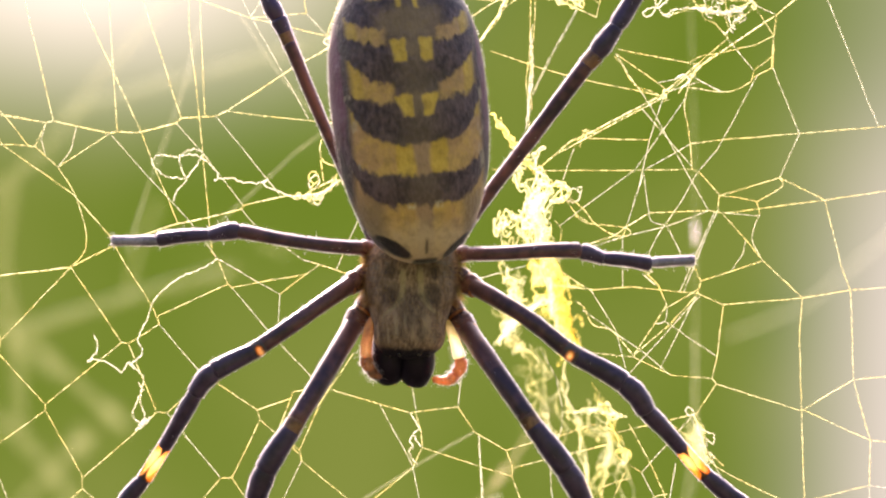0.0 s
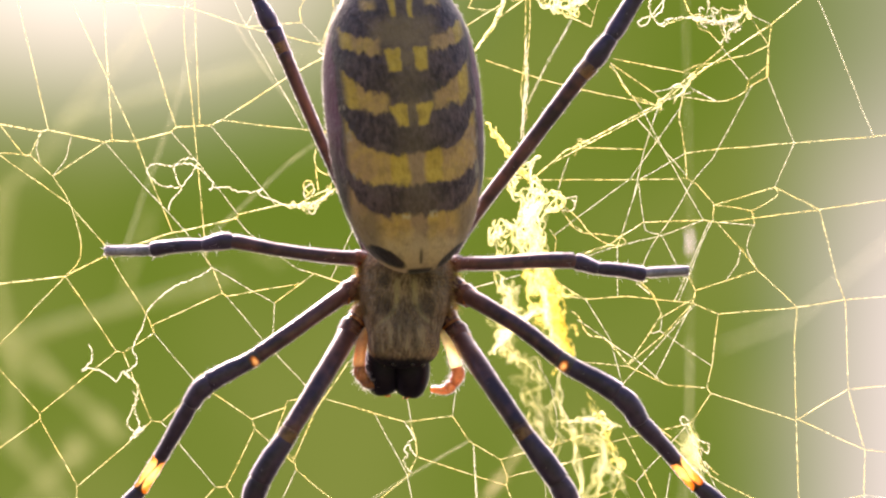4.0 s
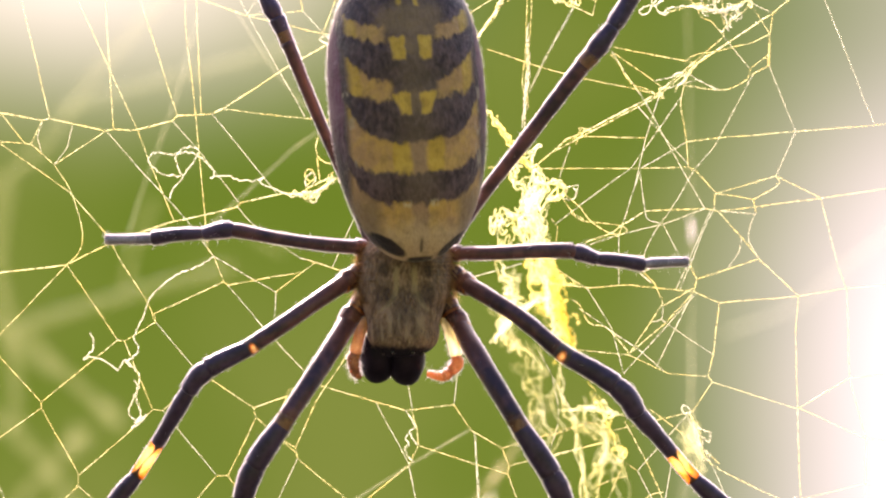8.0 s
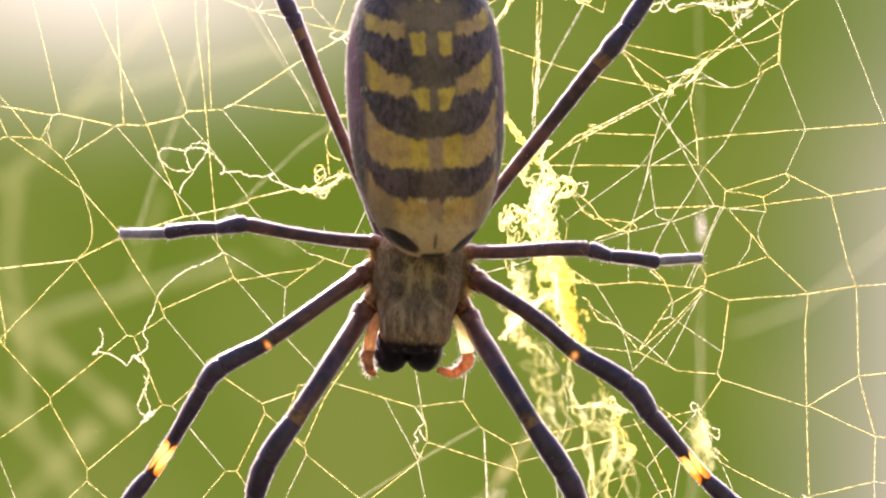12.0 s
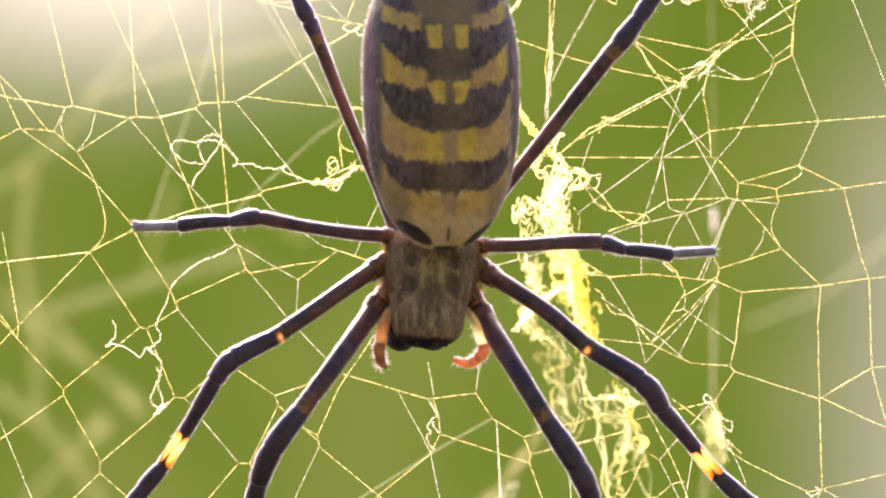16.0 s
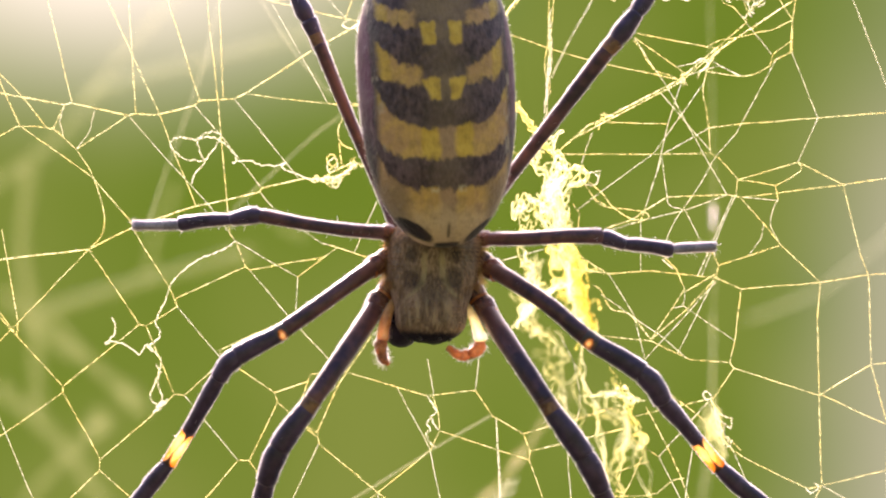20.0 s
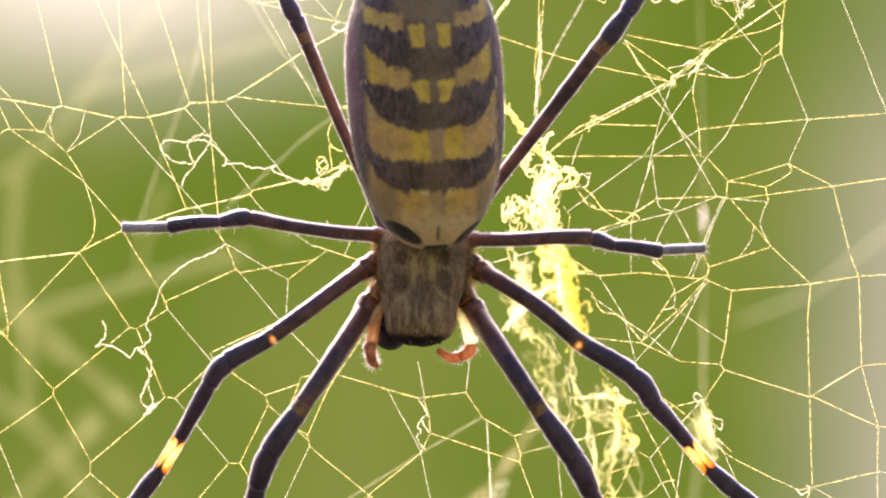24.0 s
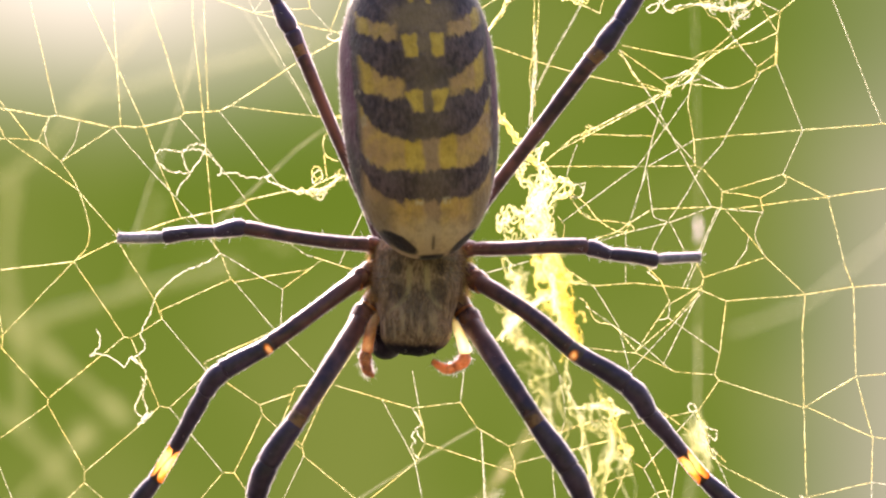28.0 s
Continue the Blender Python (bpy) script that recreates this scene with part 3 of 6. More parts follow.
thread(0.072, (-37.54, 14.35), (-37.82, 13.12), (-38.17, 11.94), (-39.46, 10.06), material=SILK_PALE)
thread(0.086, (-44.09, 32.23), (-42.58, 25.94), (-39.93, 14.88))
thread(0.086, (-39.1, 31.82), (-36.41, 25.94), (-30.82, 13.76))
thread(0.086, (-34.42, 32.4), (-34.05, 25.94), (-33.58, 17.7), (-33.29, 13.76))
thread(0.086, (-32.1, 32.09), (-30.11, 25.94), (-26.64, 15.17))
thread(0.086, (-24.93, 32.4), (-25.82, 25.94), (-24.94, 17.11), (-23.47, 1.24))
thread(0.086, (-24.93, 32.4), (-24.64, 25.94), (-24.17, 15.35))
thread(0.086, (-30.82, 13.76), (-29.17, 9.47), (-27, 4.18))
thread(0.072, (-34.05, 13.59), (-30.7, 9.76), (-27.41, 6.23), material=SILK_PALE)
thread(0.072, (-27.17, 14.64), (-24.94, 12.12), (-22.58, 9.17), (-20.23, 6.06), material=SILK_PALE)
thread(0.072, (-23.05, 15.35), (-21.11, 13), (-16.22, 6.96), material=SILK_PALE)
thread(0.128, (-52.53, -2.06), (-46.11, -1.29), (-38.17, -0.35))
thread(0.128, (-38.17, -0.35), (-34.05, 1.71), (-30.82, 2.88), (-27, 4.18))
thread(0.128, (-27, 4.18), (-25.82, 4.41), (-20.82, 5.53), (-20.23, 6.06))
thread(0.128, (-20.23, 6.06), (-15.53, 7.12), (-12.29, 7))
thread(0.086, (-12.29, 7), (-10.23, 8.76))
thread(0.072, (-27.41, 6.23), (-25.82, 4.47), (-22.88, 0.53), material=SILK_PALE)
thread(0.072, (-20.49, 5.82), (-18.76, 3.88), (-14.35, 0.65), (-13.17, 0.18), material=SILK_PALE)
thread(0.086, (-23.47, 1.24), (-22.88, 0.53))
thread(0.086, (-38.17, -0.35), (-45.52, -8), (-50.01, -12.66))
thread(0.086, (-45.52, -8), (-46.11, -4.65), (-47.23, 1.73))
thread(0.086, (-45.52, -8), (-45.64, -9.35))
thread(0.086, (-45.64, -9.35), (-46.7, -7.88), (-50.48, -2.63))
thread(0.086, (-50, -4.57), (-45.64, -9.35), (-40.82, -14.64))
thread(0.086, (-40.82, -14.64), (-40.82, -15.23))
thread(0.086, (-40.82, -15.23), (-36.99, -22))
thread(0.086, (-36.99, -22), (-36.99, -23.35))
thread(0.086, (-36.99, -23.35), (-33.46, -26.41), (-28.58, -30.64))
thread(0.086, (-36.99, -23.35), (-39.93, -26.11), (-44.65, -30.54))
thread(0.086, (-40.82, -15.23), (-46.11, -18.94), (-51.41, -22.65))
thread(0.086, (-40.82, -14.64), (-32.88, -8.18))
thread(0.086, (-32.88, -8.18), (-32.17, -8.29))
thread(0.086, (-32.17, -8.29), (-28.94, -6.29))
thread(0.086, (-28.94, -6.29), (-29.05, -5.41))
thread(0.086, (-29.05, -5.41), (-21.82, -2.12))
thread(0.086, (-21.82, -2.12), (-21.41, -2.47))
thread(0.086, (-21.41, -2.47), (-13.56, -1.1))
thread(0.086, (-36.99, -22.29), (-30.52, -16.7))
thread(0.086, (-30.52, -16.7), (-29.23, -15.41), (-28.17, -15.53))
thread(0.086, (-28.17, -15.53), (-24.94, -12.59), (-24.05, -11.41))
thread(0.086, (-24.05, -11.7), (-24.53, -10.82))
thread(0.086, (-24.53, -10.82), (-17.13, -7.5))
thread(0.086, (-38.17, -0.35), (-32.88, -8.18))
thread(0.086, (-32.17, -8.29), (-29.23, -15.41))
thread(0.072, (-28.94, -6.29), (-24.35, -11.7), material=SILK_PALE)
thread(0.086, (-24.05, -11.7), (-18.76, -15.23))
thread(0.086, (-18.76, -15.23), (-18.47, -16.23))
thread(0.086, (-18.47, -16.23), (-21.41, -22.29))
thread(0.086, (-21.41, -22.29), (-22.58, -22.29))
thread(0.086, (-22.58, -22.29), (-25.82, -26.11), (-30, -31.05))
thread(0.072, (-28.17, -15.53), (-22.58, -22.29), material=SILK_PALE)
thread(0.086, (-21.41, -22.29), (-20.23, -24.05))
thread(0.086, (-18.76, -15.23), (-15.31, -14.05))
thread(0.086, (-18.47, -16.23), (-14.26, -19.95))
thread(0.086, (-22.88, 0.53), (-21.82, -2.12))
thread(0.072, (-22.88, 0.53), (-16.41, -3.18), material=SILK_PALE)
thread(0.086, (-16.41, -3.18), (-12.29, -0.11))
thread(0.072, (-16.41, -3.18), (-16.65, -8.01), material=SILK_PALE)
thread(0.072, (-21.41, -2.47), (-17.88, -6.7), (-12.11, -12.9), material=SILK_PALE)
thread(0.072, (-48.57, -15.13), (-46.11, -21.11), (-44.05, -26.11), (-41.59, -32.1), material=SILK_PALE)
thread(0.086, (-13.17, 0.18), (-7.29, -1.71))
thread(0.086, (-13.17, 0.18), (-10.73, -0.61))
thread(0.072, (-7.88, 5.35), (-10.54, -0.67), material=SILK_PALE)
thread(0.086, (5.6, 22.1), (9.76, 20.64), (14.47, 19.29), (23.29, 17.41))
thread(0.128, (10.35, 9.65), (13.88, 12.7), (15.35, 13.29))
thread(0.128, (15.35, 13.29), (23.29, 17.41))
thread(0.128, (23.29, 17.41), (27.41, 20.94))
thread(0.086, (12.14, 11.2), (23.29, 17.11), (27.41, 20.53))
thread(0.086, (15.35, 13), (22.11, 12.82))
thread(0.086, (10.35, 9.65), (20.64, 9.65))
thread(0.086, (20.64, 9.65), (26.52, 9.76), (27.41, 9.29))
thread(0.086, (27.41, 9.29), (29.35, 7.12))
thread(0.086, (29.35, 7.12), (29.17, 5.23))
thread(0.086, (18.9, 22.25), (26.23, 20.82), (27.41, 20.64))
thread(0.086, (18.58, 21.82), (24.17, 17.88))
thread(0.072, (18.58, 21.82), (20.06, 19.47), (22.11, 16.53), material=SILK_PALE)
thread(0.072, (22.11, 16.53), (24.47, 12.12), (28.23, 5.47), material=SILK_PALE)
thread(0.072, (21.32, 16.07), (26.52, 10.06), material=SILK_PALE)
thread(0.128, (35.05, 23), (34.94, 20.35))
thread(0.072, (34.94, 20.35), (37.7, 13.47), material=SILK_PALE)
thread(0.072, (37.7, 13.47), (35.64, 8.88), material=SILK_PALE)
thread(0.086, (35.64, 8.88), (29.35, 7))
thread(0.086, (34.94, 21.53), (32.99, 20.06), (32.7, 18.88))
thread(0.086, (32.7, 18.88), (30.94, 18), (29.47, 17.82), (27.41, 18.11), (25.94, 18.29))
thread(0.072, (29.47, 17.82), (26.52, 19.47), (22.93, 18.76), material=SILK_PALE)
thread(0.086, (32.99, 19.35), (34.94, 20.35))
thread(0.072, (33.33, 19.52), (29.17, 11.82), (27.11, 9.47), material=SILK_PALE)
thread(0.072, (27.11, 9.47), (25.05, 5.94), (23, 3), (22.11, 1.24), material=SILK_PALE)
thread(0.086, (27.11, 20.64), (26.11, 18.29), (25.76, 16.23), (26.05, 14.47))
thread(0.086, (26.05, 14.47), (26.35, 12.41), (26.52, 9.76))
thread(0.086, (26.35, 12.41), (30.35, 12.88), (37.7, 13.47))
thread(0.086, (37.7, 13.47), (46.11, 14.17), (52.56, 14.71))
thread(0.072, (26.35, 12.41), (21.53, 9.65), material=SILK_PALE)
thread(0.072, (23.58, 17.41), (22.11, 12.82), material=SILK_PALE)
thread(0.072, (25.94, 17.28), (20.6, 9.73), material=SILK_PALE)
thread(0.072, (20.64, 9.76), (16.23, 6.53), (12.7, 3.88), material=SILK_PALE)
thread(0.072, (22.11, 12.82), (20.91, 7.6), material=SILK_PALE)
thread(0.072, (21.53, 9.47), (19.76, 4.06), material=SILK_PALE)
thread(0.072, (21.53, 9.17), (22, 5.35), (22.41, 4.29), (23.88, 3.88), material=SILK_PALE)
thread(0.086, (22.11, 5.23), (28.29, 5.47))
thread(0.086, (28.29, 5.47), (29.76, 5.18), (40.35, 6.53))
thread(0.086, (40.35, 6.53), (46.11, 7.41), (52.5, 8.39))
thread(0.086, (35.64, 8.88), (35.99, 8.18), (35.05, 7.35), (33.29, 6.41))
thread(0.086, (33.29, 6.41), (31.23, 6.82), (29.35, 7))
thread(0.086, (35.64, 8.88), (40.35, 6.53))
thread(0.086, (40.35, 6.53), (42.11, -0.53), (42.99, -2.88))
thread(0.086, (33.29, 6.41), (33.58, 5.06))
thread(0.072, (33.58, 5.06), (32.94, 3.59), (32.82, 2.12), (33.88, 0.24), material=SILK_PALE)
thread(0.072, (29.76, 5.23), (33.58, 4.88), material=SILK_PALE)
thread(0.086, (29.76, 5.06), (32.11, 2.41), (33.88, 0.24))
thread(0.072, (32.11, 2.41), (31.82, 0.94), (30.54, -0.86), material=SILK_PALE)
thread(0.086, (33.88, 0.24), (27.41, -1.88))
thread(0.086, (33.88, 0.24), (37.99, -3.65))
thread(0.072, (28.29, 5.47), (23.88, 3.88), (19.17, 2.71), (16.23, 1.71), material=SILK_PALE)
thread(0.072, (28.88, 5.35), (25.22, -2.98), material=SILK_PALE)
thread(0.072, (29.29, 5.65), (28, 3), (25.63, -3.02), material=SILK_PALE)
thread(0.086, (19.76, 4.06), (19.29, 2.71))
thread(0.086, (14.3, 5.08), (15.64, 4.18), (19.47, 3.71), (20.06, 3), (18.65, 2.53))
thread(0.072, (19.29, 2.71), (19.3, -2.55), material=SILK_PALE)
thread(0.072, (23.88, 3.88), (26.23, -0.68), material=SILK_PALE)
thread(0.086, (12.12, -2.29), (16.23, -2.76), (20.35, -2.47))
thread(0.086, (20.35, -2.47), (27.11, -3.18))
thread(0.086, (27.11, -3.18), (29.76, -4.35))
thread(0.086, (29.76, -4.35), (37.99, -3.65))
thread(0.086, (37.99, -3.65), (42.7, -2.88))
thread(0.086, (42.7, -2.88), (46.11, -2.59), (52.56, -2.03))
thread(0.086, (27.41, -1.88), (26.67, -0.38))
thread(0.086, (27.41, -1.88), (27.11, -3.18))
thread(0.086, (27.11, -2.76), (23.88, -4.65))
thread(0.086, (37.99, -3.65), (37.7, -7.59), (37.88, -15.23))
thread(0.086, (37.88, -15.23), (38.17, -24.64))
thread(0.086, (29.76, -4.35), (29.17, -9.35), (28.58, -12))
thread(0.086, (28.58, -12), (28.99, -12.59))
thread(0.086, (28.99, -12.59), (37.88, -15.41))
thread(0.086, (37.88, -15.41), (43.29, -12.17))
thread(0.086, (43.29, -12.17), (46.11, -11.88), (52.54, -11.21))
thread(0.086, (37.88, -15.23), (45.05, -18.47))
thread(0.086, (45.05, -18.47), (46.11, -18.58), (52.54, -19.3))
thread(0.086, (42.99, -2.88), (43.29, -12.17))
thread(0.086, (43.29, -12.17), (44.76, -17.59), (45.05, -18.47))
thread(0.086, (45.05, -18.47), (44.93, -23.17))
thread(0.086, (44.93, -23.17), (38.17, -24.76))
thread(0.072, (44.93, -23.17), (46.11, -23.35), (52.51, -24.31), material=SILK_PALE)
thread(0.072, (44.93, -23.17), (44.93, -25.94), (44.93, -32.41), material=SILK_PALE)
thread(0.086, (38.17, -24.76), (36.82, -25.11))
thread(0.072, (38.17, -24.76), (40.64, -26.11), (46.31, -29.22), material=SILK_PALE)
thread(0.086, (38.17, -24.76), (37.52, -26.11), (34.73, -31.95))
thread(0.086, (28.99, -12.59), (26.82, -15.82))
thread(0.086, (28.58, -12), (24.47, -11.7))
thread(0.086, (24.47, -11.7), (20.35, -9.76))
thread(0.086, (20.35, -9.76), (15.06, -9.23))
thread(0.086, (27.11, -3.18), (24.17, -6.41), (20.35, -9.65))
thread(0.072, (27.4, -3.3), (19.76, -11.7), material=SILK_PALE)
thread(0.072, (26.94, -3.47), (23.14, -11.08), material=SILK_PALE)
thread(0.086, (21.53, -0.82), (23, -2.29), (23.88, -4.35))
thread(0.086, (23.88, -4.35), (22.11, -7), (20.35, -9.65))
thread(0.072, (23.88, -4.65), (23.76, -5.94), (23, -6.29), (22.61, -6.25), material=SILK_PALE)
thread(0.072, (23.76, -6.12), (29.09, -9.74), material=SILK_PALE)
thread(0.086, (16.23, -16.76), (7.12, -19.47))
thread(0.072, (26.91, -15.68), (25.78, -15.85), material=SILK_PALE)
thread(0.086, (28.7, -21), (30.35, -22), (33.88, -23.76), (36.82, -25.11))
thread(0.072, (26.43, -16.29), (28.88, -21.11), (30.17, -24.05), (30.35, -25.94), (30.95, -32.38), material=SILK_PALE)
thread(0.072, (15.94, -2.76), (18.58, -7), (19.76, -11.7), material=SILK_PALE)
thread(0.072, (10.94, -9.35), (15.19, -17.07), material=SILK_PALE)
thread(0.072, (3.88, -1.71), (9.17, -0.24), material=SILK_PALE)
thread(0.086, (-16.7, -17.79), (-15.06, -13.35), (-12, -12.88))
thread(0.086, (-12, -12.88), (-4.94, -14.94), (-2.88, -15.53))
thread(0.086, (-2.88, -15.53), (2.12, -14.94))
thread(0.086, (2.12, -14.94), (3.88, -17.59))
thread(0.086, (3.88, -17.59), (7.12, -19.47))
thread(0.086, (7.12, -19.47), (7.82, -21.29))
thread(0.086, (7.82, -21.29), (7.7, -22.17))
thread(0.086, (7.7, -22.17), (9.17, -26.11), (11.44, -32.17))
thread(0.086, (7.82, -21.29), (12.12, -20.23), (17.41, -18.88))
thread(0.086, (-1.59, -19.17), (7.7, -22.17))
thread(0.086, (-2.29, -15.53), (-1.71, -17.59), (-1.59, -19.17))
thread(0.086, (-1.59, -19.17), (-2.59, -21.23))
thread(0.086, (-2.59, -21.23), (-8, -25.58), (-13.04, -29.64))
thread(0.086, (-2.99, -29.68), (-8, -25.58), (-14.17, -20.53))
thread(0.086, (-14.17, -20.53), (-14.35, -19.35))
thread(0.086, (-14.35, -19.35), (-15.82, -18.58))
thread(0.086, (-14.35, -19.35), (-12.29, -14.64), (-8.76, -9.35))
thread(0.072, (-2.59, -21.23), (-1.59, -26.11), (-0.29, -32.45), material=SILK_PALE)
thread(0.072, (-14.17, -20.53), (-16.7, -25.94), (-19.44, -31.8), material=SILK_PALE)
thread(0.072, (-6.04, -14.62), (-2.59, -21.11), material=SILK_PALE)
thread(0.072, (-2.88, -11.7), (-2.18, -15.53), material=SILK_PALE)
thread(0.072, (2.12, -14.94), (2.59, -10.53), material=SILK_PALE)
thread(0.072, (4.29, -17.88), (4.65, -26.11), (4.92, -32.58), material=SILK_PALE)
thread(0.072, (-8, -25.58), (-8, -27), (-8, -33.46), material=SILK_PALE)
thread(0.072, (15.12, -4.88), (21.53, -9.35), (23.99, -11.48), material=SILK_PALE)
thread(0.072, (22.11, 1.24), (21.53, -0.82), material=SILK_PALE)
thread(0.072, (24.17, 17.88), (27.41, 18.88), (29.76, 17.82), material=SILK_PALE)
thread(0.128, (-50.05, 29.35), (-41.23, 28.76), (-32.99, 28.17), (-25.64, 27.58))
thread(0.128, (-25.64, 27.58), (-24.76, 27.47), (-19.47, 25.58))
thread(0.086, (-19.47, 25.58), (-15.94, 24.76), (-11.82, 23.76), (-9.68, 23.39))
thread(0.086, (-19.47, 25.58), (-16.82, 25.82), (-13.59, 26.05))
thread(0.086, (-13.59, 26.05), (-13.76, 27.47), (-13.29, 28.76), (-13.29, 32.76))
thread(0.072, (-17.37, 28.85), (-12.12, 28.76), (-10.35, 28.47), material=SILK_PALE)
thread(0.086, (-10.35, 28.47), (-10.17, 27.29))
thread(0.086, (-10.17, 27.29), (-11.53, 23.64))
thread(0.072, (-13.59, 26.05), (-11.35, 23.64), material=SILK_PALE)
thread(0.086, (-10.17, 27.29), (-10.34, 26.83))
thread(0.072, (-25.64, 27.58), (-23.88, 29.23), (-22.19, 31.75), material=SILK_PALE)
thread(0.072, (-19.47, 25.58), (-18.29, 27.47), (-17.11, 29.23), (-15.35, 32.76), material=SILK_PALE)
thread(0.072, (-10.35, 28.47), (-9.47, 31.58), material=SILK_PALE)
thread(0.086, (4.53, 23.05), (5.53, 24.82), (7, 26.58))
thread(0.086, (7, 26.58), (7.59, 29.23), (7.88, 31.58))
thread(0.086, (3.47, 25.58), (5.23, 26.76), (7.29, 27.94))
thread(0.086, (3.76, 27.58), (4.35, 28.76), (7.55, 29.09))
thread(0.086, (3.76, 27.58), (5.82, 27.29), (7.29, 27.35))
thread(0.128, (7, 26.58), (9.65, 28.52), (10.23, 28.94))
thread(0.086, (7.59, 28.94), (8.47, 28.23), (10.23, 28.76))
thread(0.128, (10.23, 28.76), (12.29, 27.76), (14.06, 26.76), (16.59, 25.58))
thread(0.128, (16.59, 25.58), (16.59, 25.58))
thread(0.086, (16.59, 25.58), (17, 27.47), (17.59, 29.23), (17.59, 30.99))
thread(0.086, (12.21, 28.68), (14.64, 27.17), (15.82, 28.35), (17.54, 29.1))
thread(0.086, (11.53, 28.13), (12.59, 28.94), (14.06, 29.23), (17.06, 28.89))
thread(0.086, (15.35, 29.08), (16.11, 27.76), (16.88, 27))
thread(0.086, (7, 26.58), (6.41, 25.41), (4.82, 23.56))
thread(0.086, (10.23, 28.94), (14.06, 30.41), (17.59, 30.99))
thread(0.086, (9.76, 28.76), (9.7, 25.7), (9.65, 22.17), (9.29, 18.64), (9.88, 16.03))
thread(0.086, (10.23, 28.76), (10.12, 24.53), (9.82, 21), (9.76, 18.64), (9.88, 16))
thread(0.128, (27.47, 20.53), (30.52, 22.64), (35.35, 25.82))
thread(0.128, (35.35, 25.82), (39.46, 29.23), (41.7, 31.11))
thread(0.086, (35.35, 25.82), (35.05, 23.64))
thread(0.128, (35.05, 23.64), (34.94, 22.17), (34.82, 20.29))
thread(0.086, (35.05, 23.64), (33.17, 22.76), (31.41, 22.35), (29.05, 21.76), (27.58, 21.58), (26.11, 20.82))
thread(0.072, (39.82, 29.23), (41.11, 26.29), (43.46, 20.41), (44.93, 16.59), (45.93, 14.23), material=SILK_PALE)
thread(0.072, (39.82, 29.23), (39.05, 31.58), material=SILK_PALE)
thread(0.086, (30.23, 23.35), (28.47, 21.88), (27.47, 21))
thread(0.072, (30.23, 23.35), (31.7, 21.58), (32.88, 20.11), material=SILK_PALE)
thread(0.086, (30.23, 23.35), (30.41, 24.41), (32.29, 26), (32.88, 27))
thread(0.072, (32.88, 27), (34.05, 26.41), (35.35, 25.82), material=SILK_PALE)
thread(0.086, (32.88, 27), (35.05, 23.64))
thread(0.128, (32.88, 27.17), (32.52, 28.94), (31.99, 30.99))
thread(0.128, (26.11, 30.99), (26.23, 28.64), (26.82, 27.17), (27.58, 26.41), (29.64, 26.11))
thread(0.086, (24.05, 25.7), (26.11, 26.41), (27.88, 26.88), (28.76, 26.29))
thread(0.086, (29.64, 26.11), (31.7, 26.76), (32.88, 27.17))
thread(0.086, (27.47, 26.29), (27.88, 25.41), (29.05, 24.82), (30.24, 23.39))
thread(0.086, (30.26, 25.7), (30.05, 27.47), (30.82, 27.35), (32.88, 27.29))
thread(0.086, (27.52, 26.18), (30.23, 25.7), (31.41, 25.82), (31.99, 25.82))
thread(0.072, (28.21, 30.24), (28.88, 28.05), (28.52, 26.45), material=SILK_PALE)
thread(0.072, (28.43, 29.5), (28.88, 27.76), material=SILK_PALE)
thread(0.072, (28.17, 30.41), (28.76, 27.76), material=SILK_PALE)
thread(0.086, (29.94, 25.7), (30.41, 24.41))
thread(0.072, (-23.87, 35.32), (-21.11, 29.47), (-19.17, 25.35), (-14.17, 16.53), (-13.41, 15.06), material=SILK_PALE)
thread(0.072, (12.34, -11.9), (13, -16.41), (11.82, -21.11), (12.12, -26.7), (12.46, -33.16), material=SILK_PALE)
thread(0.086, (12.23, 4.47), (12.94, 3.53), (12.70, 1.71))
thread(0.1, (12.88, 7.23), (13.76, 6.06), (14.58, 5.00), (15.64, 4.35))
thread(0.1, (13.41, 7.12), (15.35, 5.53), (16.35, 4.18), (18.17, 3.00), (19.17, 2.82))
thread(0.1, (15.76, 1.94), (18.47, 2.94), (19.58, 3.71), (21.52, 4.88), (21.99, 5.12))
thread(0.1, (5.65, 9.76), (9.47, 9.82))
thread(0.08, (14.23, 11.94), (13.59, 10.17), (13.00, 8.29), material=SILK_PALE)
thread(0.09, (19.76, 19.58), (20.82, 18.35), (22.41, 17.82), (23.23, 17.35))
thread(0.09, (18.47, 21.52), (19.29, 20.64), (19.88, 19.58), (20.64, 18.53))
thread(0.08, (26.82, -15.58), (21.23, -21.82), material=SILK_PALE)
thread(0.09, (27.11, -15.64), (22.70, -16.64), (20.64, -17.17), (17.82, -17.82))
thread(0.09, (17.82, -17.82), (17.70, -18.88))
thread(0.09, (16.23, -16.82), (17.00, -16.88), (17.82, -17.82))
thread(0.08, (17.70, -18.88), (17.29, -23.17), (16.82, -25.41))
thread(0.08, (15.94, -26.05), (16.94, -25.41), (17.76, -25.46), (19.76, -21.11))
thread(0.1, (19.88, -16.70), (21.52, -19.64), (22.47, -21.58), (23.41, -23.76), (24.41, -26.41), (25.35, -29.35))
thread(0.09, (17.70, -18.88), (18.88, -20.29), (21.23, -21.82))
thread(0.08, (21.23, -21.82), (23.29, -25.82), (25.94, -31.11), material=SILK_PALE)
thread(0.09, (17.11, -23.35), (18.58, -22.76), (20.17, -22.35))
thread(0.09, (15.94, -25.94), (20.35, -25.82), (21.52, -25.23), (22.58, -24.35), (23.88, -24.05))
thread(0.08, (24.76, -20.88), (24.11, -24.76), (23.76, -29.93), material=SILK_PALE)
